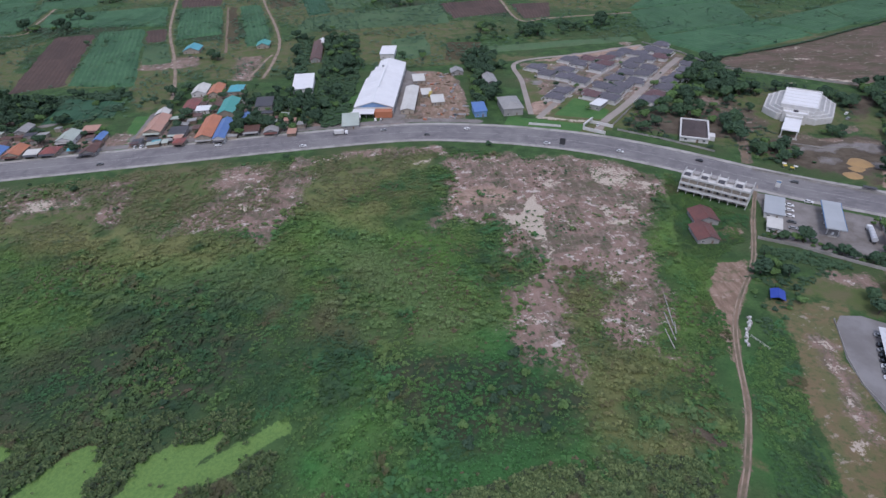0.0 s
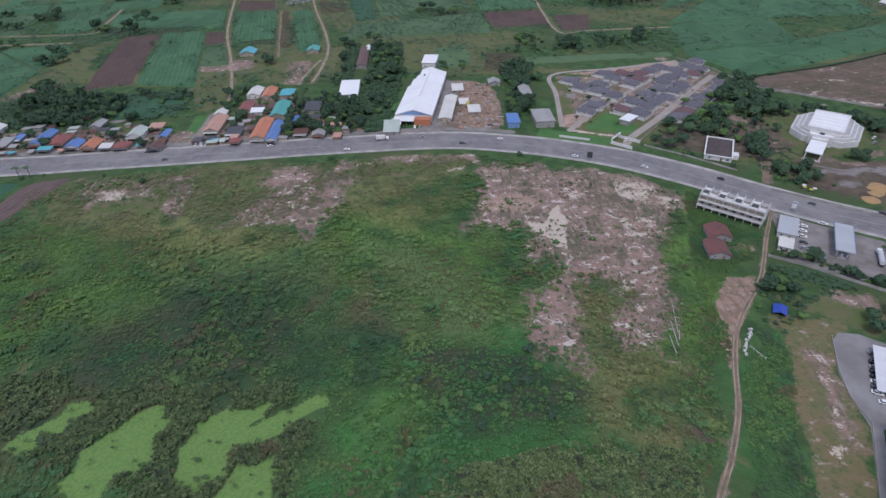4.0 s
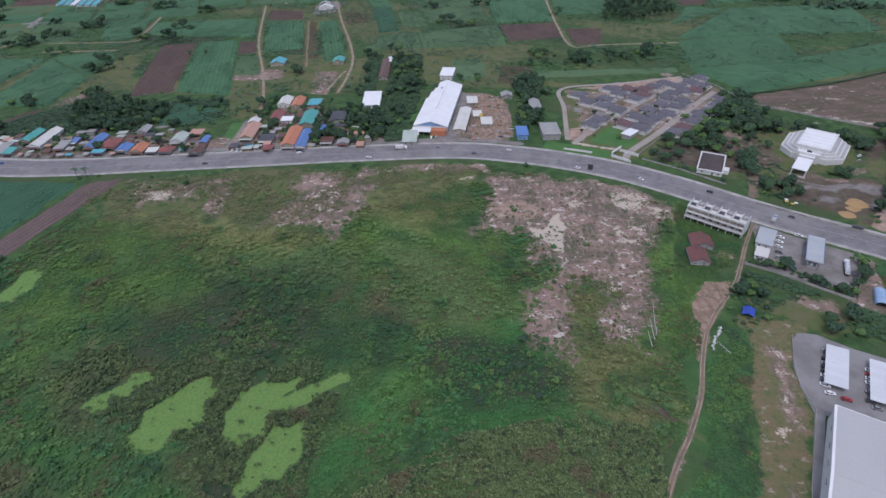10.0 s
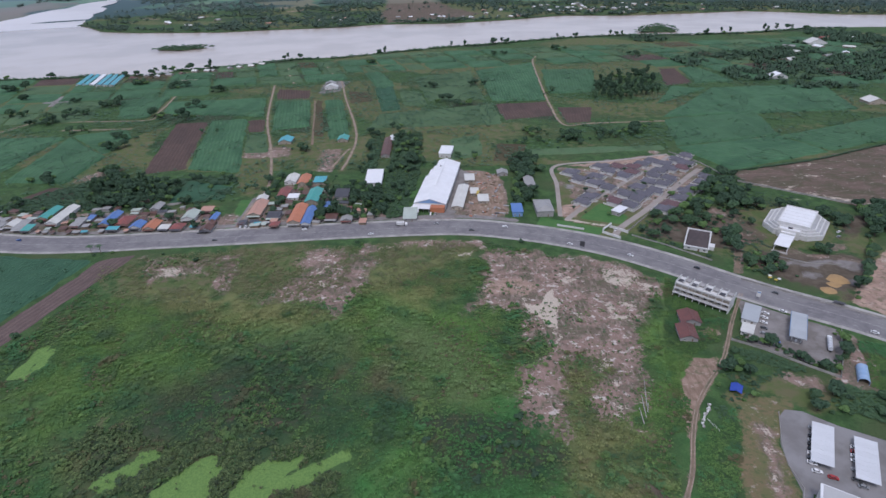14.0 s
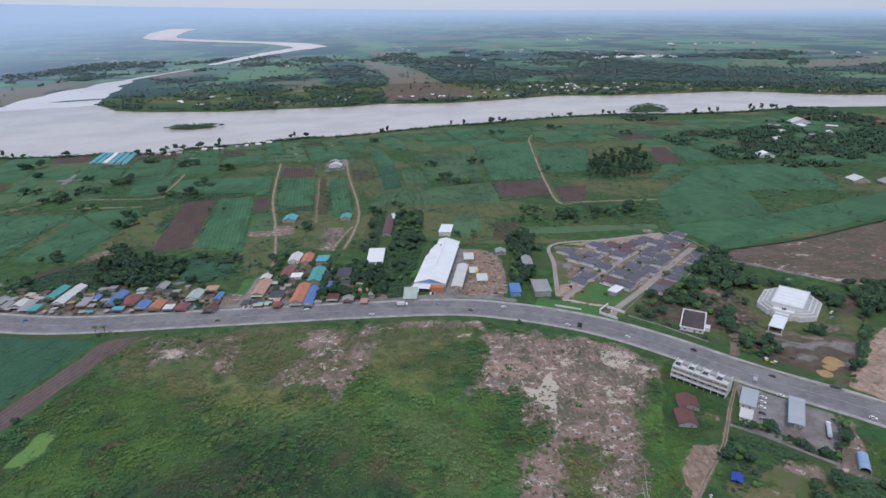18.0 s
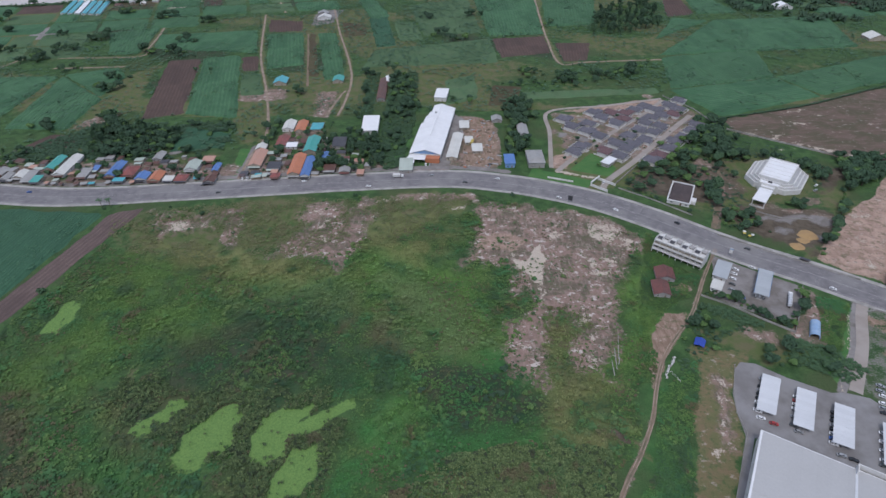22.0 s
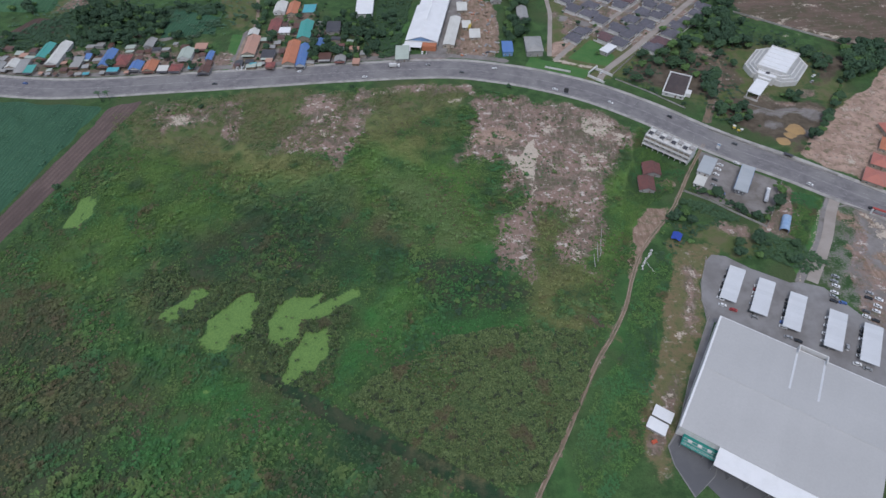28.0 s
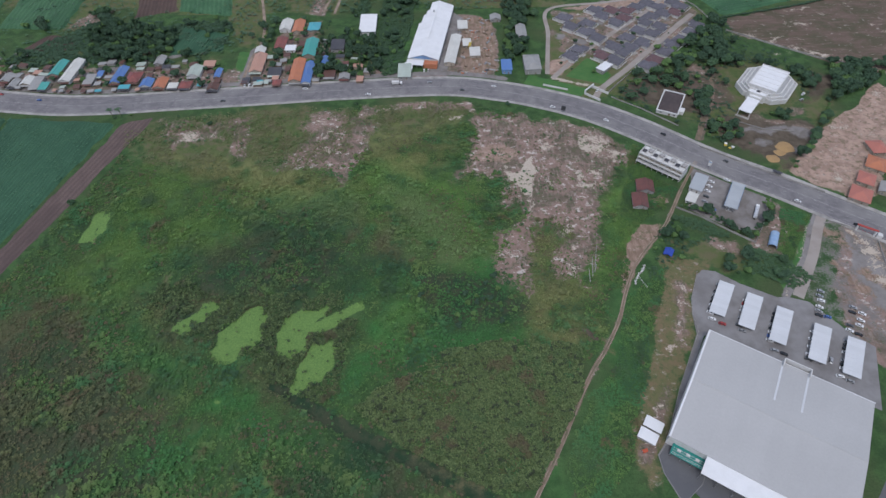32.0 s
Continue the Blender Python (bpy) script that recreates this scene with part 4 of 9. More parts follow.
    patch(m["soil"], [(286, 260), (330, 214), (300, 130), (262, 120), (242, 150), (240, 186), (262, 224)], 5, 0.6, 0.9)
    patch(m["gravel"], [(284, 252), (302, 236), (280, 176), (262, 172), (264, 214)], 8, 1.2, 0.75)
    patch(m["pale"], [(282, 240), (296, 228), (284, 190), (270, 196)], 10, 1.4, 0.62)
    patch(m["gravel"], [(257, 259), (268, 256), (306, 240), (296, 200), (276, 150), (248, 148), (236, 166), (222, 184), (213, 187), (236, 216)], 3, 0.2, 0.48)
    for cx, cy, a, b in ((262, 190, 7, 10), (282, 186, 6, 14), (268, 232, 6, 14), (284, 222, 5, 16), (258, 206, 5, 12), (276, 200, 8, 10), (292, 228, 4, 10)):
        patch(m["dust"], [(cx + a * math.cos(t) - 0.5 * b * math.sin(t), cy + b * math.sin(t)) for t in np.linspace(0, 5.4, 7)], 5, 1.0, 0.7)
    for way in ([(262, 244), (246, 216), (230, 190)], [(272, 240), (262, 218), (252, 190)], [(286, 236), (276, 212), (268, 190)]):
        stroke(m["mud"], way, 2.0, 2.0, 0.6)
    patch(m["lime"], [(96, 82), (100, 78), (107, 74), (101, 76)], 2.5, 0.2, 1.0)
    # the wider country
    cells = wave_noise(x * 0.6 + 0.8 * y, y * 0.8 - 0.3 * x, 90, 2, 5)
    far = (y > 560) | (np.abs(x) > 460)
    m["olive"][far] = np.maximum(m["olive"][far], np.clip((cells[far] - 0.42) * 3, 0, 0.85))
    m["dark"][far] = np.maximum(m["dark"][far], np.clip((0.42 - cells[far]) * 3, 0, 0.6))
    beyond = y > np.interp(x, *zip(*FAR_BANK)) + 5
    cells = wave_noise(x, y, 130, 3, 8)
    m["pink"][beyond] = np.clip((cells[beyond] - 0.66) * 5, 0, 0.5)
    for poly in FAR_BARE[:2]:
        patch(m["waste"], poly, 30, 3.0, 0.9)
    shoal = (along(x, y, [(-2300, 1790), (-1480, 1850)]) < 60)
    m["pale"][shoal] = 0.7

    # relief: rough meadow, ditch, river bed, banks
    near, beyond_y = np.interp(x, *zip(*NEAR_BANK)), np.interp(x, *zip(*FAR_BANK))
    wet = np.minimum(y - near, beyond_y - y) + 0.5 * wob
    for isle in ISLANDS:
        wet = np.minimum(wet, -inside(x, y, isle) * 1.0 + 4)
    branch = 130 - along(x, y, BRANCH[:4]) + 0.6 * wob
    wet = np.maximum(wet, branch)
    z = -8 * np.clip((wet + 10) / 20, 0, 1)
    field = np.clip(inside(x, y, [(-256, 380), (60, 398), (140, 340), (118, 200), (60, 80), (20, 20), (-420, 20), (-300, 180)]) / 12, 0, 1)
    field *= np.clip((along(x, y, TRACK) - 4) / 8, 0, 1)
    z += field * (-0.5 * wave_noise(x, y, 22, 3, 2)) - 1.2 * np.clip(m["lime"] - 0.3, 0, 0.5) - 1.0 * field * (m["dark"] > 0.8)
    m["mud"] = np.maximum(m["mud"], np.clip((wet + 14) / 16, 0, 1))
    keep = np.hypot(x, y) < 2345
    i = (np.arange(ny - 1)[:, None] * nx + np.arange(nx - 1)).ravel()
    quads = np.stack([i, i + 1, i + nx + 1, i + nx], 1)
    quads = quads[keep[quads].all(1)]
    me = bpy.data.meshes.new("ground")
    me.vertices.add(len(x))
    me.vertices.foreach_set("co", np.stack([x, y, z], 1).astype(np.float32).ravel())
    me.loops.add(4 * len(quads))
    me.loops.foreach_set("vertex_index", quads.astype(np.int32).ravel())
    me.polygons.add(len(quads))
    me.polygons.foreach_set("loop_start", np.arange(0, 4 * len(quads), 4, dtype=np.int32))
    me.polygons.foreach_set("use_smooth", np.ones(len(quads), bool))
    for name, keys in (("cover_one", "soil pale lime"), ("cover_two", "dark olive gravel"), ("cover_three", "lawn pink mud"), ("cover_four", "waste dust tan")):
        a = me.attributes.new(name, "FLOAT_COLOR", "POINT")
        rgb = np.stack([m[k] for k in keys.split()] + [np.ones(len(x))], 1)
        a.data.foreach_set("color", rgb.astype(np.float32).ravel())
    set_growth(me, x, y)
    me.materials.append(GROUND)
    me.update(calc_edges=True)
    return tagged(new("ground", me), "green and brown land with bare plots and duckweed", "ground", kind="structure")


build_ground()


def distant_material():
    """Plain towards the horizon: a mosaic of woods and fields, with haze mixed into the colour by distance."""
    n = Nodes("hazed_distant_plain")
    a, f = n.split(n.attr("cover_one")), n.split(n.attr("field_tone"))
    col = n.mix(f[0], (0.052, 0.115, 0.07), (0.115, 0.205, 0.105))
    col = n.mix(f[1], col, (0.15, 0.13, 0.085))
    col = n.mix(a[0], col, (0.036, 0.07, 0.062))
    col = n.mix(a[1], col, (0.175, 0.145, 0.11))
    # haze: pale blue blended over the land's own colours
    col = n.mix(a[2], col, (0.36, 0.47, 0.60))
    return n.done(col, 0.95, 0.0, 0.05)


def build_backdrop():
    far = np.concatenate([[RIM - 40], RIM * np.exp(np.linspace(0, 1.3, 170)), RIM * np.exp(np.linspace(1.31, 4.2, 170))])
    turn = np.radians(np.concatenate([np.arange(-60, -42, 1.0), np.arange(-42, 42, 0.16), np.arange(42, 300, 3)]))
    r, t = (a.ravel() for a in np.meshgrid(far, turn, indexing="ij"))
    tx, ty = r * np.sin(t), r * np.cos(t)
    px, py, z = far_place(tx, ty)
    z[r < RIM] = -3.0
    z[(np.abs(r - RIM) < 1)] = -0.4
    woods = np.clip((wave_noise(tx, ty * 0.5, 420, 6, 11) - 0.535) * 16, 0, 1)
    belt = np.clip((wave_noise(tx * 0.35, ty, 160, 4, 15) - 0.60) * 18, 0, 1)
    woods = np.maximum(woods, belt)
    bare = np.clip((wave_noise(tx, ty * 0.6, 300, 3, 14) - 0.66) * 9, 0, 1) * (1 - woods) * 0.6
    lace = wave_noise(tx, ty, 150, 4, 17) - 0.5
    for poly in FAR_WOODS:
        woods = np.maximum(woods, np.clip(0.5 + (inside(tx, ty, poly) + 260 * lace) / 50, 0, 1) * np.clip(0.55 + 4 * (wave_noise(tx, ty, 90, 3, 18) - 0.4), 0.2, 1))
    for poly in FAR_BARE:
        d = np.clip(0.5 + (inside(tx, ty, poly) + 120 * lace) / 50, 0, 1)
        woods, bare = woods * (1 - d), np.maximum(bare, 0.85 * d)
    # a patchwork of plots, each with a tone of its own
    u, v = tx * 0.96 + ty * 0.28 + 90 * lace, ty * 0.96 - tx * 0.28 + 60 * lace
    i, j = np.floor(u / 190).astype(int), np.floor(v / np.interp(r, [2000, 20000], [130, 900])).astype(int)
    tone = _lattice[(i * 7 + j * 3) % 256, (j * 11 + i) % 256]
    brown = 0.8 * (_lattice[(i * 5 + 90) % 256, (j * 13 + i * 3) % 256] > 0.86)
    # share of haze in the colour: grows with distance, faster towards the west
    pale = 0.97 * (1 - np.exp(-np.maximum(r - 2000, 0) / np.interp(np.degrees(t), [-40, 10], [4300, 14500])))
    nt = len(turn)
    i = (np.arange(len(far) - 1)[:, None] * nt + np.arange(nt)).ravel()
    j = (np.arange(len(far) - 1)[:, None] * nt + (np.arange(nt) + 1) % nt).ravel()
    quads = np.stack([i, j, j + nt, i + nt], 1)[:, ::-1]
    me = bpy.data.meshes.new("backdrop")
    me.vertices.add(len(r))
    me.vertices.foreach_set("co", np.stack([px, py, z], 1).astype(np.float32).ravel())
    me.loops.add(quads.size)
    me.loops.foreach_set("vertex_index", quads.astype(np.int32).ravel())
    me.polygons.add(len(quads))
    me.polygons.foreach_set("loop_start", np.arange(0, quads.size, 4, dtype=np.int32))
    me.polygons.foreach_set("use_smooth", np.ones(len(quads), bool))
    one = np.ones(len(r))
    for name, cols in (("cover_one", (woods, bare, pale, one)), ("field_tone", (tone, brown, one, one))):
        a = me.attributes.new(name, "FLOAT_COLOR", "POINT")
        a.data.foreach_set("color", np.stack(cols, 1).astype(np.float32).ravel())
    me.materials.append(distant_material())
    me.update(calc_edges=True)
    return tagged(new("backdrop", me), "hazy plain of woods and fields to the horizon", "landscape", kind="structure")


build_backdrop()


def build_water():
    s = Shape()
    s.slab([(-2200, 700, -2.6), (2200, 700, -2.6), (1650, 1640, -2.6), (1000, 2090, -2.6), (0, 2310, -2.6), (-1000, 2090, -2.6), (-1250, 1955, -2.6), (-1500, 1775, -2.6), (-1700, 1590, -2.6)], 0.2)
    tagged(new("water", s.mesh("water", WATER)), "broad silty brown river between green banks", "river", kind="structure")
    # the winding tributary out on the plain
    line = smooth_line(BRANCH, 60)
    widths, q = [], 0
    for p in line:
        while q < len(BRANCH) - 2 and (p - Vector(BRANCH[q + 1])).length < (p - Vector(BRANCH[q])).length:
            q += 1
        a, b = (p - Vector(BRANCH[q])).length, (p - Vector(BRANCH[q + 1])).length
        widths.append(BRANCH_WIDTHS[q] + (BRANCH_WIDTHS[q + 1] - BRANCH_WIDTHS[q]) * a / (a + b + 1e-6))
    left = [p + (q - p).normalized() * w / 2 for p, q, w in zip(line, offset_line(line, 1.0), widths)]
    right = [p + (q - p).normalized() * w / 2 for p, q, w in zip(line, offset_line(line, -1.0), widths)]
    verts = []
    for p in left + right:
        a, b, c = far_place(np.array([p.x]), np.array([p.y]))
        verts.append((float(a[0]), float(b[0]), float(c[0]) + float(np.interp(p.length, [RIM - 40, RIM, RIM + 300], [-2.45, 0.4, 2.2]))))
    k = len(line)
    faces = [(i + k, i + k + 1, i + 1, i) for i in range(k - 1) if widths[i] > 26]
    tagged(new("water_branch", shape_mesh("water_branch", verts, faces, pale_water(), True)), "pale winding tributary crossing the distant plain", "river", kind="structure")


build_water()


# ---- the highway ----
def ribbon(name, line, a, b, z0, z1, material, label, category):
    """A strip from offset a to offset b of a line, from z0 up to z1, with a rounded kerb edge."""
    rows = [(a, z0), (a, z1 - 0.03), (a + 0.03, z1), (b - 0.03, z1), (b, z1 - 0.03), (b, z0)]
    lines = [offset_line(line, d) for d, _ in rows]
    verts = [(p.x, p.y, z) for l, (_, z) in zip(lines, rows) for p in l]
    k = len(line)
    faces = [(j * k + i, j * k + i + 1, (j + 1) * k + i + 1, (j + 1) * k + i)[::-1] for j in range(5) for i in range(k - 1)]
    return tagged(new(name, shape_mesh(name, verts, faces, material)), label, category, kind="structure")


ribbon("road", ROAD, -12.0, 12.0, -0.5, 0.06, ASPHALT, "wide worn grey highway curving past the village", "road")
ribbon("pavement_south", ROAD, -15.0, -12.02, -0.5, 0.24, KERB, "pale concrete pavement with a raised kerb", "pavement")
ribbon("pavement_north", ROAD, 12.02, 15.4, -0.5, 0.24, KERB, "pale concrete pavement with a raised kerb", "pavement")


def build_markings():
    s = Shape()
    fine = [p for p in smooth_line([tuple(p) for p in ROAD if -480 < p.x < 480], 3.0)]
    for d, w, gap in ((-10.6, 0.18, 0), (10.6, 0.18, 0), (-0.35, 0.15, 0), (0.35, 0.15, 0), (-3.7, 0.14, 3), (3.7, 0.14, 3), (-7.2, 0.14, 3), (7.2, 0.14, 3)):
        a, b = offset_line(fine, d - w / 2), offset_line(fine, d + w / 2)
        for i in range(len(fine) - 1):
            if not gap or i % gap == 0:
                s.add([(a[i].x, a[i].y, 0.065), (a[i + 1].x, a[i + 1].y, 0.065), (b[i + 1].x, b[i + 1].y, 0.065), (b[i].x, b[i].y, 0.065)], [(0, 1, 2, 3)])
    tagged(new("road_marking", s.mesh("road_marking", PAINT)), "worn white lane lines painted on the highway", "road marking", kind="structure")


build_markings()


def dirt_way(name, points, width, material, label, z=0.05, ragged=0.45, seed=0):
    """A beaten way with a ragged edge."""
    line = smooth_line(points, 2.5)
    sides = []
    for k, s in ((0, 1), (1, -1)):
        far = [width / 2 * (1 + ragged * 2 * (float(wave_noise(np.array([p.x]), np.array([p.y]), 9, 3, seed + k)[0]) - 0.5)) for p in line]
        sides.append([(p.x + (q.x - p.x) * w, p.y + (q.y - p.y) * w, z) for p, q, w in zip(line, offset_line(line, s), far)])
    k = len(line)
    verts = sides[0] + sides[1] + [(x, y, -0.6) for x, y, _ in sides[0] + sides[1]]
    faces = [(i + k, i + k + 1, i + 1, i) for i in range(k - 1)] + [(i, i + 1, i + 2 * k + 1, i + 2 * k) for i in range(k - 1)] + [(i + 3 * k, i + 3 * k + 1, i + k + 1, i + k) for i in range(k - 1)]
    return tagged(new(name, shape_mesh(name, verts, faces, material)), label, "track", kind="structure")


dirt_way("farm_track", TRACK, 2.3, DIRT, "narrow reddish dirt track along the field", 0.05, 0.8)
for _d in (-0.75, 0.75):
    dirt_way("wheel_rut", [tuple(p) for p in offset_line(smooth_line(TRACK, 8), _d)], 0.55, RUT, "pale wheel rut in the dirt track", 0.075, 0.8, 3)
dirt_way("footpath", [(206, 338), (216, 358), (226, 379), (236, 400), (245, 424)], 3.6, DIRT, "brown dirt path beside the church ground", 0.06, 0.7, 5)
for _k, _way in enumerate(LANES):
    dirt_way("farm_lane", _way, 2.7, RUT if _k != 1 else DIRT, "pale dirt lane between the fields", 0.06, 0.4, _k)
# ---- fields ----
def crop_field(name, quad, height, material, label, rough=0.5, cell=4.0, seed=0):
    """A stand of crops or worked soil over a four-cornered plot, as high as the plants, with an uneven top."""
    a, b, c, d = (Vector(p) for p in quad)
    o = (a + b + c + d) / 4
    e, f = ((b - a) + (c - d)).normalized(), (d - a) + (c - b)
    if f.length > (b - a).length + (c - d).length:
        e = Vector((-f.y, f.x)).normalized()
    nu = int(np.clip(((b - a).length + (c - d).length) / 2 / cell, 6, 70))
    nv = int(np.clip(((d - a).length + (c - b).length) / 2 / cell, 6, 70))
    u, v = np.meshgrid(np.linspace(0, 1, nu + 1), np.linspace(0, 1, nv + 1))
    px = (1 - v) * ((1 - u) * a.x + u * b.x) + v * ((1 - u) * d.x + u * c.x)
    py = (1 - v) * ((1 - u) * a.y + u * b.y) + v * ((1 - u) * d.y + u * c.y)
    edge = np.minimum(np.minimum(u, 1 - u) * nu, np.minimum(v, 1 - v) * nv)
    jag = wave_noise(px, py, 14, 3, seed) - 0.5
    z = np.where(edge < 0.5, -0.1, height * (0.85 + rough * jag))
    gap = (wave_noise(px, py, 30, 2, seed + 4) > 0.74) & (edge > 0.5)
    z = np.where(gap, 0.35 * height, z)
    rim = edge < 1.5
    px, py = px + np.where(rim, 5 * jag, 0), py + np.where(rim, 5 * (wave_noise(px, py, 11, 2, seed + 9) - 0.5), 0)
    i = (np.arange(nv)[:, None] * (nu + 1) + np.arange(nu)).ravel()
    faces = np.stack([i, i + 1, i + nu + 2, i + nu + 1], 1)
    t = math.atan2(e.y, e.x)
    lx = (px - o.x) * math.cos(t) + (py - o.y) * math.sin(t)
    ly = -(px - o.x) * math.sin(t) + (py - o.y) * math.cos(t)
    me = shape_mesh(name, np.stack([lx.ravel(), ly.ravel(), z.ravel()], 1).tolist(), faces.tolist(), material, True)
    ob = new(name, me)
    ob.matrix_basis = pose(o.x, o.y, 0, 0, 0, math.degrees(t))
    return tagged(ob, label, "field", kind="stuff")


CN, PL, ME, FA = ("cane_field", 2.0, CANE), ("ploughed_field", 0.3, PLOUGHED), ("meadow", 0.7, MEADOW), ("fallow_field", 0.5, FALLOW)
LAYOUT = [
    (("maize_field", 1.6, CORN), [(-258, 482), (-208, 488), (-210, 520), (-262, 540)], "maize plot behind the roadside houses"),
    (PL, [(-319, 557), (-276, 572), (-316, 752), (-360, 750)], "dark ploughed field beside green cane"),
    (CN, [(-275, 570), (-214, 556), (-268, 763), (-314, 756)], "dense green cane field with ragged edges"),
    (CN, [(-455, 542), (-387, 538), (-388, 618), (-474, 698)], "dense green cane field with ragged edges"),
    (CN, [(-600, 590), (-476, 556), (-478, 696), (-600, 700)], "dense green cane field with ragged edges"),
    (CN, [(-474, 702), (-392, 625), (-392, 690), (-412, 722)], "dense green cane field with ragged edges"),
    (CN, [(-454, 776), (-412, 780), (-432, 910), (-500, 880)], "green cane plot beside a dirt lane"),
    (CN, [(-400, 800), (-248, 772), (-272, 878), (-418, 866)], "wide green cane plot between dirt lanes"),
    (PL, [(-248, 699), (-225, 702), (-242, 760), (-265, 756)], "small brown ploughed plot"),
    (ME, [(-228, 620), (-200, 619), (-222, 692), (-247, 690)], "small plot of rough olive grass"),
    (PL, [(-254, 868), (-203, 870), (-213, 925), (-272, 940)], "brown ploughed plot beside a dirt lane"),
    (CN, [(-219, 706), (-174, 720), (-200, 860), (-253, 858)], "green cane plot between two lanes"),
    (FA, [(-161, 676), (-147, 675), (-180, 852), (-191, 860)], "narrow brown fallow strip along a lane"),
    (CN, [(-138, 664), (-112, 666), (-150, 856), (-178, 858)], "green cane plot between two lanes"),
    (FA, [(-136, 833), (-103, 842), (-109, 899), (-151, 916)], "brown fallow plot by a farm lane"),
    (PL, [(83, 730), (152, 744), (154, 820), (76, 815)], "reddish ploughed plot by a farm lane"),
    (PL, [(160, 712), (194, 714), (213, 786), (162, 790)], "reddish ploughed plot by a farm lane"),
    (CN, [(75, 828), (154, 828), (176, 1112), (63, 1048)], "wide green cane plot near the river"),
    (ME, [(-20, 836), (65, 840), (54, 1050), (-49, 1008)], "wide rough meadow near the river"),
    (("maize_field", 1.8, CORN), [(-85, 784), (-57, 792), (-79, 938), (-109, 934)], "plot of tall dark green maize"),
    (ME, [(-53, 809), (-19, 817), (-35, 906), (-69, 909)], "plot of bright rough grass"),
    (ME, [(-96, 705), (80, 712), (76, 815), (-86, 775)], "wide bright meadow behind the works"),
    (CN, [(-98, 905), (-75, 945), (-110, 1060), (-140, 1050)], "green cane plot near the river"),
    (ME, [(8, 579), (45, 596), (45, 670), (8, 657)], "rough olive grass behind the works yard"),
    (FA, [(53, 577), (88, 575), (98, 628), (63, 637)], "brown fallow ground behind the works yard"),
    (CN, [(166, 868), (240, 870), (275, 1037), (182, 1047)], "green cane plot near the river"),
    (PL, [(357, 903), (407, 915), (421, 1033), (392, 1036)], "brown ploughed plot by the bamboo grove"),
    (CN, [(412, 915), (478, 918), (462, 1045), (426, 1035)], "green cane plot beside a grove"),
    (PL, [(-413, 494), (-354, 494), (-362, 521), (-396, 530)], "brown ploughed ground behind roadside houses"),
    (("ploughed_field", 0.25, STRIP), [(-266, 376), (-240, 386), (-292, 200), (-316, 170)], "long strip of reddish ploughed soil beside maize"),
    (("ploughed_field", 0.25, STRIP), [(-316, 168), (-293, 198), (-345, 60), (-372, 50)], "long strip of reddish ploughed soil beside maize"),
    (("maize_field", 1.9, CORN), [(-366, 388), (-270, 378), (-318, 172), (-366, 160)], "even green field of young maize"),
    (("maize_field", 1.9, CORN), [(-460, 402), (-368, 388), (-368, 160), (-460, 150)], "even green field of young maize"),
    (CN, [(264, 610), (292, 534), (420, 580), (400, 640)], "wide green cane field behind the estate"),
    (CN, [(266, 612), (400, 642), (420, 738), (290, 720)], "wide green cane field behind the estate"),
    (CN, [(402, 642), (424, 584), (640, 668), (660, 745)], "wide green cane field behind the estate"),
    (CN, [(290, 728), (560, 742), (600, 890), (420, 880)], "wide green cane field behind the estate"),
    (CN, [(662, 672), (900, 690), (900, 860), (662, 800)], "wide green cane field behind the estate"),
    (CN, [(300, 790), (415, 880), (360, 896), (340, 850)], "green cane plot beside a bamboo grove"),
    (ME, [(96, 590), (250, 600), (250, 616), (96, 614)], "strip of rough grass outside the estate wall"),
]
PLOTS = [(name, quad, height, material, label) for (name, height, material), quad, label in LAYOUT]
for k, (name, quad, height, material, label) in enumerate(PLOTS):
    crop_field(name, quad, height, material, label, seed=k)

# the patchwork between the village and the river
_r = random.Random(11)
MAPPED = [(-600, 700), (-600, 765), (-505, 775), (-500, 900), (-430, 910), (-300, 950), (-175, 1000), (-60, 1030), (60, 1070), (190, 1125), (290, 1060), (470, 1060), (480, 900), (700, 880), (700, 690), (200, 690), (-100, 690), (-300, 690)]
for i in range(-9, 13):
    for j in range(0, 9):
        x0, y0 = 78 * i - 26 * j * 0.75 + 20, 690 + 62 * j + 0.10 * 78 * i
        x1, y1 = x0 + 39, y0 + 31
        bank = float(np.interp(x1, *zip(*NEAR_BANK)))
        if y0 + 78 > bank or (x1 > 260 and y1 < 830) or (x1 < -360 and y1 < 725) or inside(np.array([x1]), np.array([y1]), MAPPED)[0] > -12:
            continue
        kind = _r.choices(["cane_field", "cane_field", "meadow", "fallow_field", "ploughed_field"], [5, 3, 3, 1.2, 1.0])[0]
        height, material, label = {"cane_field": (2.2, CANE, "green cane plot between village and river"), "meadow": (0.7, MEADOW, "rough meadow plot between village and river"),
                                   "fallow_field": (0.5, FALLOW, "fallow plot with dry weeds"), "ploughed_field": (0.3, PLOUGHED, "brown ploughed plot")}[kind]
        g = 1.6
        w = 76 * _r.choice([0.5, 1.0, 1.0])
        lean = -0.3 * 60
        crop_field(kind, [(x0 + g, y0 + g), (x0 + w - g, y0 + 0.1 * w + g), (x0 + w - g + lean, y0 + 0.1 * w + 60 - g), (x0 + g + lean, y0 + 60 - g)], height, material, label, cell=6.0, seed=i * 9 + j)
        if w < 50:
            x0 += 38
            crop_field("meadow", [(x0 + g, y0 + 4 + g), (x0 + 38 - g, y0 + 8 + g), (x0 + 38 - g + lean, y0 + 66 - g), (x0 + g + lean, y0 + 62 - g)], 0.7, MEADOW, "rough meadow plot between village and river", cell=6.0, seed=i * 7 + j)

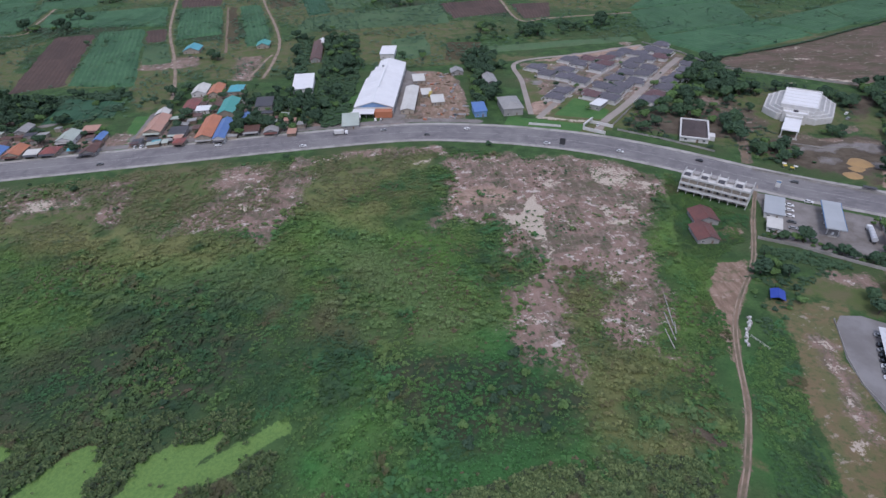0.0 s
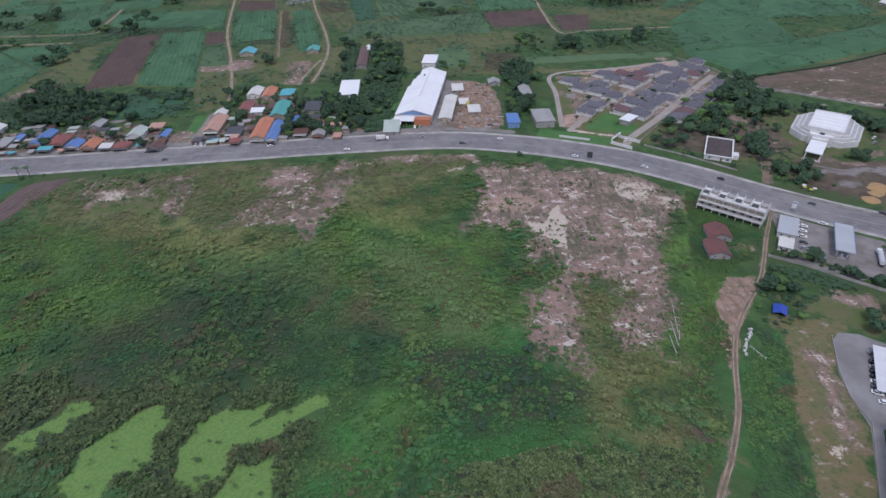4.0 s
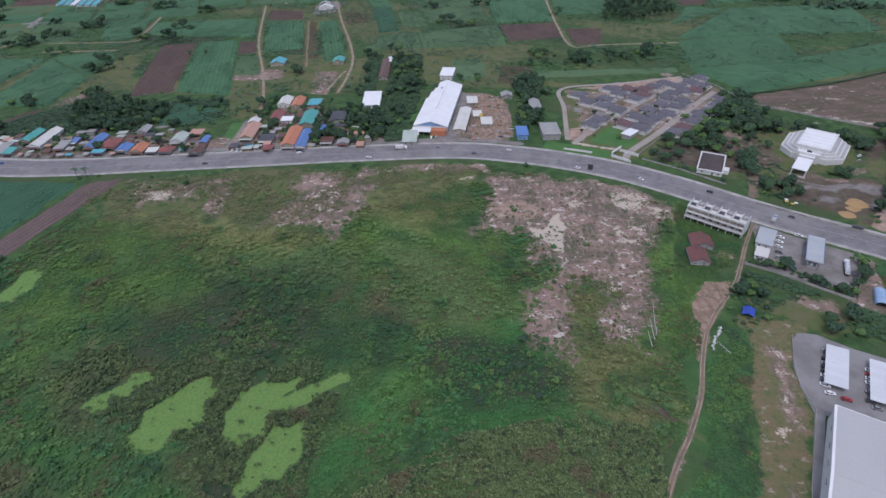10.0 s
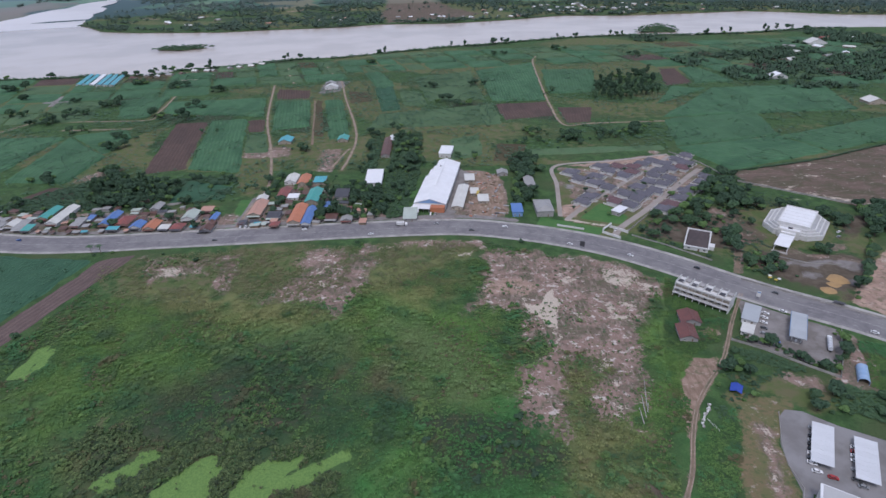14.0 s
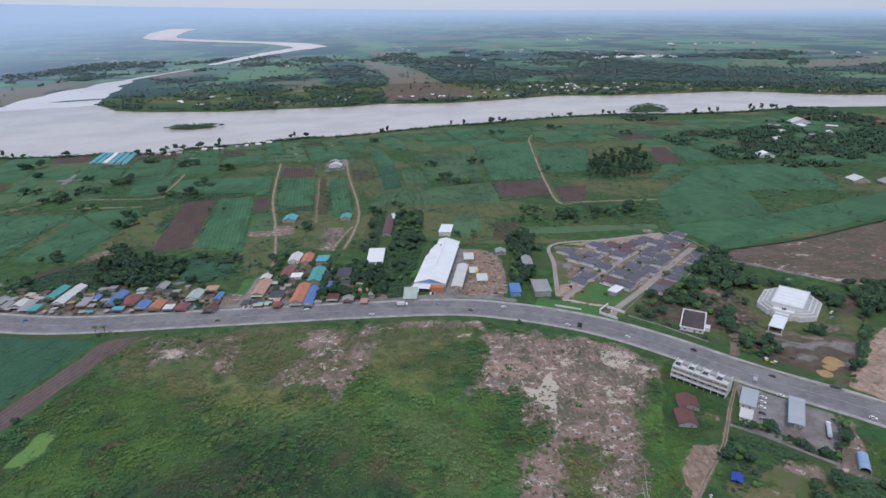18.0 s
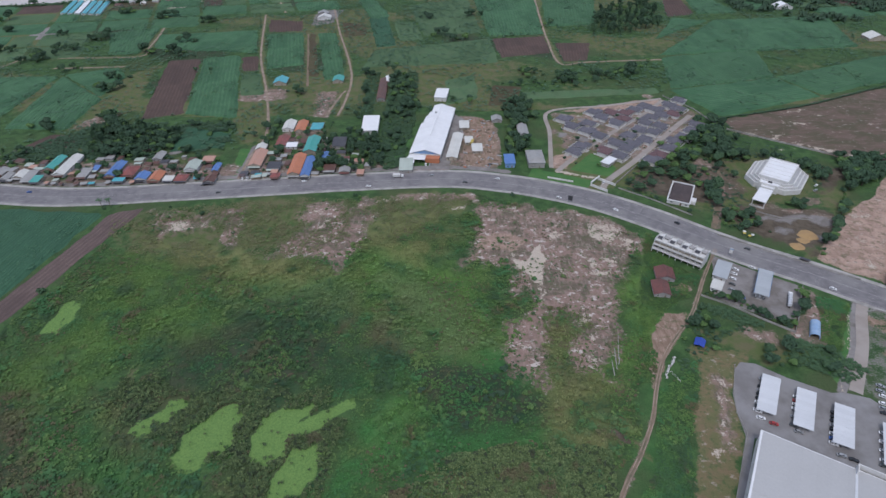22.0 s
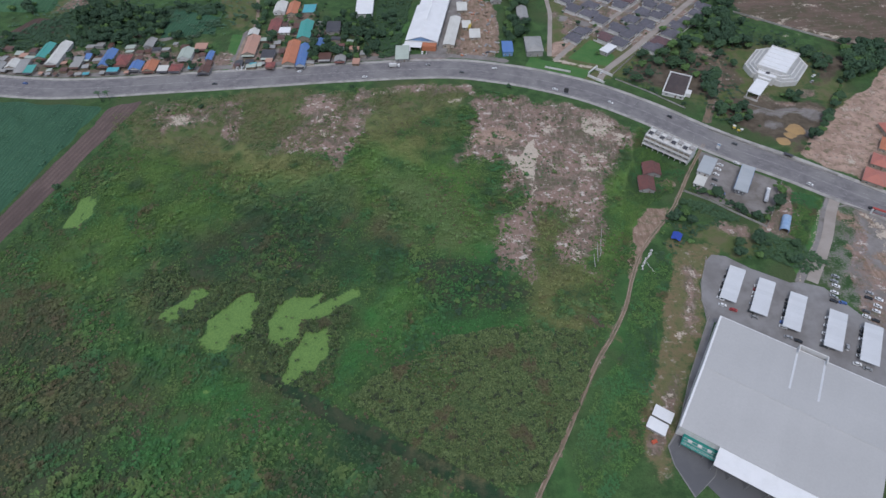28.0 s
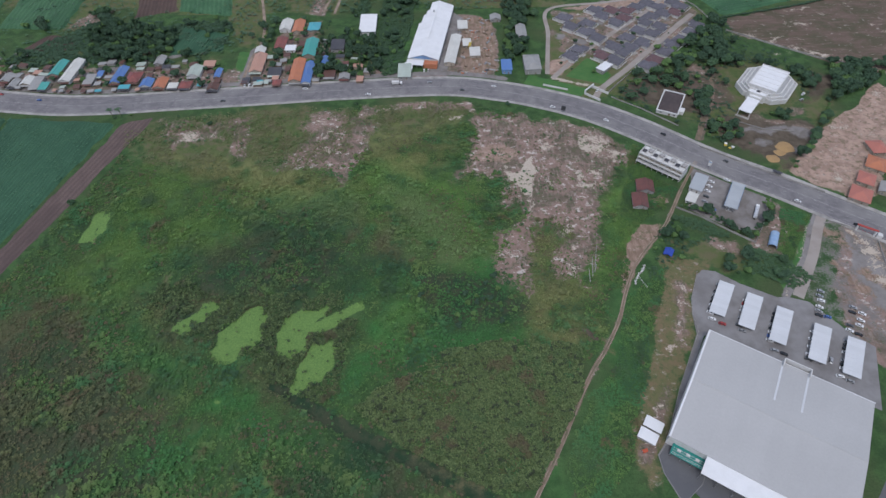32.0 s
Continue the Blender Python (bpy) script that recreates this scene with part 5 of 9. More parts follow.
# ---- houses ----
def roof_shape(w, l, h, rise, style, over=0.6, thick=0.12):
    """Gable (ridge along y), hip or single-pitch roof over a w by l plan, eaves at height h."""
    a, b = w / 2 + over, l / 2 + over
    s = Shape()
    if style == "gable":
        drop = rise * over / (w / 2)
        s.slab([(-a, -b, h - drop), (0, -b, h + rise), (0, b, h + rise), (-a, b, h - drop)][::-1], thick)
        s.slab([(a, -b, h - drop), (a, b, h - drop), (0, b, h + rise), (0, -b, h + rise)][::-1], thick)
    elif style == "shed":
        s.slab([(-a, -b, h), (a, -b, h), (a, b, h + rise), (-a, b, h + rise)], thick)
    else:
        r = max(0.3, b - a)
        lo, hi = h - 0.1, h + rise
        p = [(-a, -b, lo), (a, -b, lo), (a, b, lo), (-a, b, lo), (0, -r, hi), (0, r, hi)] if b >= a else \
            [(-a, -b, lo), (a, -b, lo), (a, b, lo), (-a, b, lo), (-(a - b), 0, hi), (a - b, 0, hi)]
        faces = [(0, 1, 4), (1, 2, 5, 4), (2, 3, 5), (3, 0, 4, 5)] if b >= a else [(0, 1, 5, 4), (1, 2, 5), (2, 3, 4, 5), (3, 0, 4)]
        s.add(p + [(x, y, lo - thick) for x, y, _ in p[:4]], faces + [(0, 6, 7, 1), (1, 7, 8, 2), (2, 8, 9, 3), (3, 9, 6, 0), (9, 8, 7, 6)])
    return s


def wall_shape(w, l, h, rise, style, t=0.18):
    s = Shape()
    s.box(0, -l / 2 + t / 2, 0, w, t, h).box(0, l / 2 - t / 2, 0, w, t, h)
    s.box(-w / 2 + t / 2, 0, 0, t, l - 2 * t, h).box(w / 2 - t / 2, 0, 0, t, l - 2 * t, h)
    if style == "gable":
        for y in (-l / 2 + t / 2, l / 2 - t / 2):
            s.add([(-w / 2, y - t / 2, h), (w / 2, y - t / 2, h), (0, y - t / 2, h + rise - 0.13), (-w / 2, y + t / 2, h), (w / 2, y + t / 2, h), (0, y + t / 2, h + rise - 0.13)],
                  [(0, 1, 2), (5, 4, 3), (1, 4, 5, 2), (0, 2, 5, 3)])
    elif style == "shed":
        s.box(0, l / 2 - t / 2, h, w, t, max(0.05, rise - 0.15))
    return s


def window(parent, x, y, z, w, h, turn):
    """A window on a wall face whose outward side is -y before the turn."""
    m = pose(x, y, z, 0, 0, turn)
    f = Shape()
    for cx, cz, sx, sz in ((0, 0, w + 0.16, 0.08), (0, h - 0.08, w + 0.16, 0.08), (-w / 2, 0, 0.08, h), (w / 2, 0, 0.08, h), (0, 0, 0.06, h)):
        k = Shape().box(cx, -0.03, cz, sx, 0.1, sz)
        f.add(k.v, k.f, m)
    ob = part("window", f, WALL_WHITE, parent)
    g = Shape()
    k = Shape().box(0, -0.01, 0.04, w, 0.04, h - 0.08)
    g.add(k.v, k.f, m)
    part("pane", g, GLASS, ob)


def house(x, y, w, l, turn=0.0, roof="grey", wall=None, style="gable", h=3.0, rise=None, label="", name="house", group="", windows=2, front=""):
    rise = rise if rise is not None else {"gable": 0.2 * w, "hip": 0.22 * min(w, l), "shed": 0.08 * l}[style]
    ob = root(name, x, y, turn)
    part("wall", wall_shape(w, l, h, rise, style), wall or WALL_CREAM, ob)
    part("roof", roof_shape(w, l, h, rise, style), ROOF[roof], ob)
    if style == "gable":
        part("ridge_cap", Shape().box(0, 0, h + rise - 0.05, 0.5, l + 1.2, 0.12, 0, 0.05), ROOF[roof], ob)
    elif style == "hip" and l > w + 1:
        part("ridge_cap", Shape().box(0, 0, h + rise - 0.06, 0.4, l - w, 0.12, 0, 0.05), ROOF[roof], ob)
    part("door", Shape().box(w * 0.18, -l / 2 - 0.03, 0, 0.95, 0.1, 2.05), WOOD, ob)
    for k in range(windows):
        window(ob, -w * 0.28 + 0.0 * k, -l / 2 if k == 0 else l / 2, 1.0, 1.3, 1.1, 0 if k == 0 else 180)
    window(ob, w / 2, -l * 0.15, 1.0, 1.3, 1.1, 90)
    if front:
        # thin dark panel on the solid wall draws the shaded shop inside
        part("shop_opening", Shape().box(-w * 0.14, -l / 2 - 0.05, 0.1, w * 0.6, 0.06, 2.3), DARK, ob, "dark panel for the shade in an open shop front")
        part("awning", Shape().slab([(-w / 2, -l / 2 - 2.6, 2.2), (w / 2, -l / 2 - 2.6, 2.2), (w / 2, -l / 2 - 0.65, 2.75), (-w / 2, -l / 2 - 0.65, 2.75)], 0.08), ROOF[front], ob, f"{front if front != 'rust' else 'rusty'} sheet awning")
        for px in (-0.46, 0.0, 0.46):
            part("awning_post", Shape().box(px * w, -l / 2 - 2.4, 0, 0.1, 0.1, 2.15), WOOD, ob)
    return tagged(ob, label or f"small house with a {roof} roof", "house", group)


# the roadside village: plan place, size, roof, form, eaves height, words
W, G, C, B = WALL_WHITE, WALL_GREY, WALL_CREAM, WALL_BLUE
VILLAGE = [
    (-354, 460, 9, 24, "teal", "gable", 3.4, C, "long house with a teal sheet roof"),
    (-339.5, 455, 10, 36, "pale", "gable", 3.6, W, "long low building with a pale sheet roof"),
    (-385, 437, 7, 12, "grey", "gable", 2.8, G, "weathered house with a grey sheet roof"),
    (-374, 440, 10, 12, "pale", "gable", 2.9, C, "roadside house with a faded pale roof"),
    (-364, 437, 8, 16, "grey", "shed", 2.8, G, "roadside lean-to with a grey sheet roof"),
    (-355, 431, 7, 10, "teal", "shed", 2.8, C, "roadside stall with a teal roof"),
    (-396, 446, 9, 12, "grey", "gable", 2.9, C, "weathered house with a grey sheet roof"),
    (-410, 451, 9, 10, "salmon", "gable", 2.9, C, "small house with a faded red roof"),
    (-424, 456, 10, 11, "pale", "gable", 2.9, C, "small house with a pale sheet roof"),
    (-317, 440, 8, 14, "grey", "shed", 2.8, G, "grey lean-to among roadside trees"),
    (-311, 449, 5, 8, "blue", "shed", 2.7, C, "small shed with a blue roof"),
    (-292, 446, 9, 26, "blue", "gable", 3.2, C, "house with a bright blue sheet roof"),
    (-277, 442, 12, 16, "red", "hip", 3.2, C, "house with a dull red hip roof"),
    (-262, 432, 10, 12, "blue", "gable", 3.2, W, "shop house with a blue roof"),
    (-249, 431, 10, 15, "orange", "gable", 3.2, C, "house with an orange sheet roof"),
    (-237, 427, 8, 7, "pale", "shed", 2.8, G, "roadside stall with a pale roof"),
    (-226, 428, 10, 10, "red", "hip", 3.0, C, "small house with a red hip roof"),
    (-281, 427, 9, 5, "aqua", "shed", 2.6, G, "roadside stall with an aqua roof"),
    (-223, 449, 11, 16, "green", "gable", 3.6, W, "white house with a grey-green gable roof"),
    (-213, 462, 10, 8, "salmon", "shed", 2.8, G, "brown-roofed shed behind a house"),
    (-200, 424, 9, 9, "brown", "gable", 2.9, G, "small dark shop with a rusty roof"),
    (-201, 446, 5, 13, "blue", "gable", 2.9, C, "narrow shed with a blue roof"),
    (-262, 470, 8, 14, "grey", "gable", 3.0, G, "grey house among trees"),
    (-167, 461, 11, 30, "salmon", "gable", 3.4, C, "long hall with a faded salmon roof"),
    (-169.5, 484, 9, 10, "pale", "gable", 3.2, C, "small annex with a cream roof"),
    (-144, 429, 7, 7, "red", "hip", 2.8, C, "roadside stall with a pinkish red roof"),
    (-128, 446, 10.5, 36, "orange", "gable", 4.2, C, "long shop hall with an orange sheet roof"),
    (-117.5, 442, 7.5, 34, "blue", "gable", 4.0, W, "long shop hall with a bright blue roof"),
    (-121, 484, 11.5, 30, "teal", "gable", 4.6, C, "tall hall with a teal green roof"),
    (-152, 496, 10, 20, "red", "gable", 3.0, G, "house with a dark red patched roof"),
    (-141, 486.5, 9.5, 8, "white", "shed", 2.9, W, "open shed with a white roof"),
    (-152.5, 531, 11, 20, "pale", "gable", 3.2, W, "house with a pale sheet roof"),
    (-139.5, 528, 10, 23, "orange", "gable", 3.2, C, "house with a half orange, half pale roof"),
    (-123.5, 527, 11, 15, "aqua", "hip", 3.2, C, "house with an aqua hip roof"),
    (-95.5, 489, 12, 16, "dark", "shed", 3.6, G, "open shed with a dark sheet roof"),
    (-105, 462, 7, 14, "blue", "gable", 3.0, C, "small house with a blue roof"),
    (-98, 440, 10, 9, "brown", "shed", 2.8, G, "rusty roadside shed under trees"),
    (-84, 436, 9, 8, "grey", "gable", 2.8, G, "weathered shed with a grey roof"),
    (-149, 446, 11, 11, "dark", "shed", 2.8, G, "open eatery with a dark roof"),
    (-68.7, 526, 15.5, 30, "white", "shed", 4.6, W, "tall shed with a clean white roof"),
    (-29.5, 442, 11, 19, "green", "shed", 3.0, G, "lean-to with a grey-green roof by the works"),
    (-26, 450, 6, 9, "white", "shed", 3.1, W, "small white-roofed kiosk by the works"),
    (-189, 658, 15, 18, "aqua", "gable", 3.2, C, "farmhouse with an aqua roof"),
    (-120, 660, 12, 16, "teal", "gable", 3.2, C, "farmhouse with a teal roof"),
    (-180, 935, 20, 14, "pale", "gable", 3.6, W, "pale farm building near the river"),
    (-186, 962, 16, 12, "grey", "gable", 3.2, G, "grey farm building near the river"),
    (-64, 625, 9, 62, "brown", "gable", 3.2, G, "long dark poultry shed"),
    (-60, 655, 6, 18, "white", "gable", 3.4, W, "small white-roofed store by a poultry shed"),
    (36, 472, 9, 13, "pale", "shed", 3.0, C, "yard hut with a pale roof"),
    (29, 489, 7, 11, "pale", "shed", 3.0, C, "yard hut with a cream roof"),
    (26, 523, 9, 14, "pale", "shed", 3.0, C, "yard office with a pale roof"),
    (60, 537, 10, 10, "grey", "gable", 3.0, G, "grey shed at the back of the yard"),
    (63.5, 445, 8.5, 15, "blue", "shed", 4.6, B, "tall narrow booth-like house, blue roof and walls"),
    (87, 448, 14, 24, "grey", "hip", 5.5, G, "unpainted two-storey grey house"),
    (83, 506, 9, 22, "grey", "gable", 4.6, G, "grey house among trees"),
    (150.5, 284.5, 11.5, 11.5, "rust", "gable", 3.0, G, "old house with a rusty red roof on the open field"),
    (143.5, 270, 10, 13, "rust", "gable", 2.9, G, "old house with a rusty red roof on the open field"),
    (555, 940, 26, 18, "white", "gable", 4.0, W, "white hall among distant trees"),
    (800, 1250, 40, 24, "pale", "gable", 4.0, W, "pale-roofed buildings by the river"),
    (600, 775, 24, 20, "pale", "gable", 4.0, C, "farm buildings at the wood's edge"),
    (632, 760, 20, 16, "grey", "gable", 3.6, C, "farm buildings at the wood's edge"),
    (300, 271, 13, 15, "coral", "hip", 3.4, C, "house with a faded coral hip roof across the road"),
    (312, 287, 10.5, 13, "coral", "hip", 3.4, C, "house with a faded coral hip roof across the road"),
    (328, 303, 13, 15, "orange", "hip", 3.2, C, "house with an orange hip roof across the road"),
    (338, 322, 12, 14, "coral", "hip", 3.2, C, "house with a faded red roof across the road"),
    (322, 276, 10, 12, "grey", "gable", 3.2, C, "house with a grey roof across the road"),
    (345, 300, 10, 12, "orange", "gable", 3.2, C, "house with an orange roof across the road"),
]
for x, y, w, l, roof, style, h, wall, label in VILLAGE:
    turn = -35 if x > 290 and y < 320 else (-8 if x in (150.5, 143.5) else 0)
    front = ("grey", "brown", "dark", "rust", "green", "dark")[int(abs(x) + w) % 6] if x < -60 and y < 470 else ""
    house(x, y, w, l, turn, roof, wall, style, h, None, label, front=front)

# the new housing estate: bungalows with hip roofs along two lanes
ESTATE = [(129, 534), (134, 516), (146, 505), (168, 537), (163, 549), (180, 521), (156, 493), (125, 463), (134, 473), (154, 461), (165, 452), (168, 477), (175, 466), (190, 531), (181, 546), (195, 545), (207, 553),
          (198, 506), (197, 484), (210, 499), (221, 513), (219, 533), (231, 540), (209, 520), (243, 541), (254, 553), (185, 493), (191, 443), (202, 453), (213, 465), (224, 477), (236, 487), (248, 500), (261, 576),
          (152, 522), (220, 562), (183, 475), (258, 513), (247, 562), (229, 552)]
_r = random.Random(5)
for k, (x, y) in enumerate(ESTATE):
    tone = "maroon" if k in (9, 13, 14, 15, 28, 24) else "slate"
    word = "brownish maroon" if tone == "maroon" else "blue-grey"
    ob = house(x, y, _r.uniform(10.0, 11.2), _r.uniform(11.6, 13.2), 47 + _r.choice([0, 90, 180, 270]), tone, WALL_WHITE, "hip", 2.9, 2.3,
               f"white bungalow with a {word} tiled hip roof", "bungalow", "estate bungalows", 1)
    wing = part("wing_wall", wall_shape(6.4, 7.0, 2.9, 0, "hip"), WALL_WHITE, ob, "white side wing")
    wing.location = (5.2, -3.2, 0)
    part("wing_roof", roof_shape(6.4, 7.0, 2.95, 1.7, "hip", 0.6), ROOF[tone], wing)
    part("porch_slab", Shape().box(-2.5, -7.9, 0, 5.5, 3.0, 0.2, 0, 0.04), KERB, ob, "pale concrete porch slab")
    part("garden_wall", Shape().box(-7.2, 0, 0, 0.2, 14.8, 1.4).box(0, 8.4, 0, 14.4, 0.2, 1.4), WALL_WHITE, ob, "white plastered garden wall")



# roadside stalls in front of the village, too small to be houses
_r = random.Random(41)
for k in range(34):
    s = -440 + 10.0 * k + _r.uniform(-3, 3)
    i = min(range(len(ROAD)), key=lambda q: abs(ROAD[q].x - s))
    t = ROAD[i + 1] - ROAD[i - 1]
    nrm = Vector((-t.y, t.x)).normalized()
    d = _r.uniform(18.0, 19.5)
    x, y = ROAD[i].x + nrm.x * d, ROAD[i].y + nrm.y * d
    if -212 < x < -180 or any(abs(x - a) < b / 2 + 2.5 and abs(y - c) < e / 2 + 2.5 for a, c, b, e, *_ in VILLAGE):
        continue
    ob = root("market_stall", x, y, math.degrees(math.atan2(t.y, t.x)) + _r.uniform(-6, 6))
    w, l = _r.uniform(3, 5.5), _r.uniform(2.6, 4)
    tone = _r.choice(["grey", "brown", "brown", "dark", "aqua", "rust", "grey", "salmon"])
    part("roof", roof_shape(w, l, 2.4, 0.4, "shed", 0.3, 0.08), ROOF[tone], ob)
    for px in (-1, 1):
        for py in (-1, 1):
            part("post", Shape().box(px * w * 0.45, py * l * 0.45, 0, 0.12, 0.12, 2.4 if py < 0 else 2.7), WOOD, ob)
    part("counter", Shape().box(0, -l * 0.3, 0, w * 0.8, 0.6, 0.9), WOOD, ob)
    part("back_panel", Shape().box(0, l * 0.46, 0, w * 0.9, 0.06, 2.2), WALL_GREY, ob)
    tagged(ob, f"small roadside stall with a {tone if tone != 'rust' else 'rusty'} sheet roof", "stall", "roadside stalls")



# lean-tos, sheds and awnings packed between the village houses
_r = random.Random(77)
LEAN_TOS = []
while len(LEAN_TOS) < 52:
    x, y = _r.uniform(-432, -64), _r.uniform(428, 500)
    if y > 470 and not -165 < x < -90:
        continue
    w, l = _r.uniform(3.5, 7), _r.uniform(4, 9)
    if -196 < x < -174 or y < 427 + max(0, -x - 340) * 0.22 or any(abs(x - a) < (b + w) / 2 + 0.8 and abs(y - c) < (e + l) / 2 + 0.8 for a, c, b, e, *_ in VILLAGE) or any(math.hypot(x - a, y - b) < 7 for a, b in LEAN_TOS):
        continue
    LEAN_TOS.append((x, y))
    tone = _r.choice(["grey", "brown", "rust", "dark", "grey", "brown", "salmon", "green"])
    ob = root("lean_to", x, y, _r.choice([0, 90, 180, 270]) + _r.uniform(-5, 5))
    part("roof", roof_shape(w, l, 2.3, 0.5, "shed", 0.35, 0.08), ROOF[tone], ob)
    part("wall", wall_shape(w, l, 2.3, 0.5, "shed", 0.12), _r.choice([WALL_GREY, WALL_CREAM, WOOD]), ob)
    part("door", Shape().box(0, -l / 2 - 0.03, 0, 0.9, 0.08, 2.0), WOOD, ob)
    tagged(ob, f"low {tone if tone != 'rust' else 'rusty'} sheet-roofed lean-to beside a village house", "shed", "village lean-tos")
# ---- the factory hall ----
def factory():
    w, d, h = 84.0, 72.0, 9.0
    ob = root("factory_hall", 170, 104.5, -33)
    s = Shape().box(0, -d / 2 + 0.2, 0, w, 0.4, h).box(0, d / 2 - 0.2, 0, w, 0.4, h).box(-w / 2 + 0.2, 0, 0, 0.4, d - 0.8, h).box(w / 2 - 0.2, 0, 0, 0.4, d - 0.8, h)
    part("wall", s, WALL_WHITE, ob)
    n = 14
    for k in range(n):
        x = -w / 2 + (k + 0.5) * w / n
        for y0, y1, a, b in ((-d / 2 - 0.4, 0, h + 0.1, h + 2.2), (0, d / 2 + 0.4, h + 2.2, h + 0.1)):
            g = w / n / 2 - 0.004
            part("roof_sheet", Shape().slab([(x - g, y0, a), (x + g, y0, a), (x + g, y1, b), (x - g, y1, b)], 0.12), FACTORY_ROOF, ob)
    part("ridge_cap", Shape().box(0, 0, h + 2.17, w, 0.9, 0.16, 0, 0.06), FACTORY_ROOF, ob)
    part("verge_flashing", Shape().slab([(-w / 2 - 0.5, -d / 2 - 0.4, h + 0.3), (-w / 2 + 0.5, -d / 2 - 0.4, h + 0.3), (-w / 2 + 0.5, 0, h + 2.4), (-w / 2 - 0.5, 0, h + 2.4)], 0.5)
         .slab([(-w / 2 - 0.5, 0, h + 2.4), (-w / 2 + 0.5, 0, h + 2.4), (-w / 2 + 0.5, d / 2 + 0.4, h + 0.3), (-w / 2 - 0.5, d / 2 + 0.4, h + 0.3)], 0.5), ROOF["white"], ob, "white edge flashing")
    for x in (-2.6, 10.6):
        part("roof_strip", Shape().slab([(x - 0.5, 10, h + 1.72), (x + 0.5, 10, h + 1.72), (x + 0.5, d / 2, h + 0.2), (x - 0.5, d / 2, h + 0.2)][::-1], 0.05), CARPORT_ROOF, ob, "pale translucent roof strip")
    part("gutter", Shape().box(0, d / 2 + 0.6, h - 0.3, w + 0.6, 0.45, 0.35), ROOF["white"], ob)
    # lean-to along the south side and the entrance parapet on the north side
    x0, x1 = -w / 2 + 18.5, w / 2
    part("lean_to_roof", Shape().slab([(x0, -d / 2 - 9.5, h - 1.6), (x1, -d / 2 - 9.5, h - 1.6), (x1, -d / 2 - 0.4, h - 0.1), (x0, -d / 2 - 0.4, h - 0.1)], 0.15), ROOF["white"], ob, "white lean-to roof")
    for k in range(9):
        part("post", Shape().box(x0 + 0.5 + k * (x1 - x0 - 1) / 8, -d / 2 - 9.1, 0, 0.35, 0.35, h - 1.75), STEEL, ob)
    e = Shape().box(4.2 - 6.7, d / 2 + 0.1, 0, 0.5, 5.0, h + 2.2).box(4.2 + 6.7, d / 2 + 0.1, 0, 0.5, 5.0, h + 2.2).box(4.2, d / 2 + 2.4, 0, 12.9, 0.5, h + 2.2)
    part("entrance_parapet", e, WALL_WHITE, ob, "white box-like entrance parapet")
    for k in range(10):
        part("roller_door", Shape().box(-w / 2 + 23 + 6 * k, -d / 2 - 0.05, 0, 4.2, 0.12, 4.5), STEEL, ob)
    for k in range(7):
        window(ob, -w / 2, -28 + 9 * k, 5.2, 3.0, 1.2, -90)
    tagged(ob, "huge pale grey metal-roofed factory hall with white edges", "factory")


FACTORY_ROOF = surface("pale_grey_factory_roof", (0.425, 0.425, 0.42), (0.37, 0.37, 0.365), grain=1.0, blot=0.03, rough=0.5, amount=0.5, bump=0.01, vary=0.05)


def plate(name, corners, z, thick, material, label, category):
    s = Shape().slab([(x, y, z) for x, y in corners], thick)
    return tagged(new(name, s.mesh(name, material)), label, category, kind="structure")


plate("factory_yard", [(116, 67), (110.5, 82), (110, 91), (117, 99), (131.5, 127.5), (151, 161), (152.5, 175), (155.5, 187), (164, 204), (169, 208.5), (177, 207), (189, 197),
                       (208, 186), (215, 186), (226, 182), (240, 160), (250, 150), (234, 112), (200, 130), (155, 160), (118, 98), (134, 86), (128, 76)], 0.06, 0.5, YARD,
      "grey concrete factory yard with worn stained joints", "yard")
plate("loading_yard", [(122, 74), (128, 76), (134, 86), (190, 48), (240, 100), (280, 80), (240, 10), (170, 10)], 0.05, 0.5, BLACKTOP, "dark asphalt loading yard behind the factory", "yard")


plate("service_drive", [(116.5, 67.5), (111, 82), (110.6, 90.6), (117.6, 98), (121, 95.5), (134, 86.5), (128, 76.5)], 0.075, 0.5, BLACKTOP, "dark worn asphalt drive beside the factory hall", "yard")


def carport(x, y, turn, w=9.0, l=27.0, h=3.1):
    ob = root("carport", x, y, turn)
    n = 9
    for k in range(n):
        y0 = -l / 2 + k * l / n
        part("roof_sheet", Shape().slab([(-w / 2, y0 + 0.02, h), (w / 2, y0 + 0.02, h + 0.45), (w / 2, y0 + l / n - 0.02, h + 0.45), (-w / 2, y0 + l / n - 0.02, h)], 0.1), CARPORT_ROOF, ob)
    for k in range(6):
        yy = -l / 2 + 1 + k * (l - 2) / 5
        part("post", Shape().box(0, yy, 0, 0.22, 0.22, h + 0.1), STEEL, ob)
        part("beam", Shape().slab([(-w / 2 + 0.2, yy - 0.1, h - 0.12), (w / 2 - 0.2, yy - 0.1, h + 0.3), (w / 2 - 0.2, yy + 0.1, h + 0.3), (-w / 2 + 0.2, yy + 0.1, h - 0.12)], 0.22), STEEL, ob)
    return tagged(ob, "long white-roofed steel carport over parked cars", "carport", "factory carports")


CARPORT_ROOF = sheet("carport_roof", (0.62, 0.64, 0.66), (0.54, 0.555, 0.57), 0.4)
CARPORTS = [(172.5, 184), (186.5, 174.4), (200.5, 164), (217.5, 151.5), (232.4, 142.3)]
factory()
for x, y in CARPORTS:
    carport(x, y, -31.5)


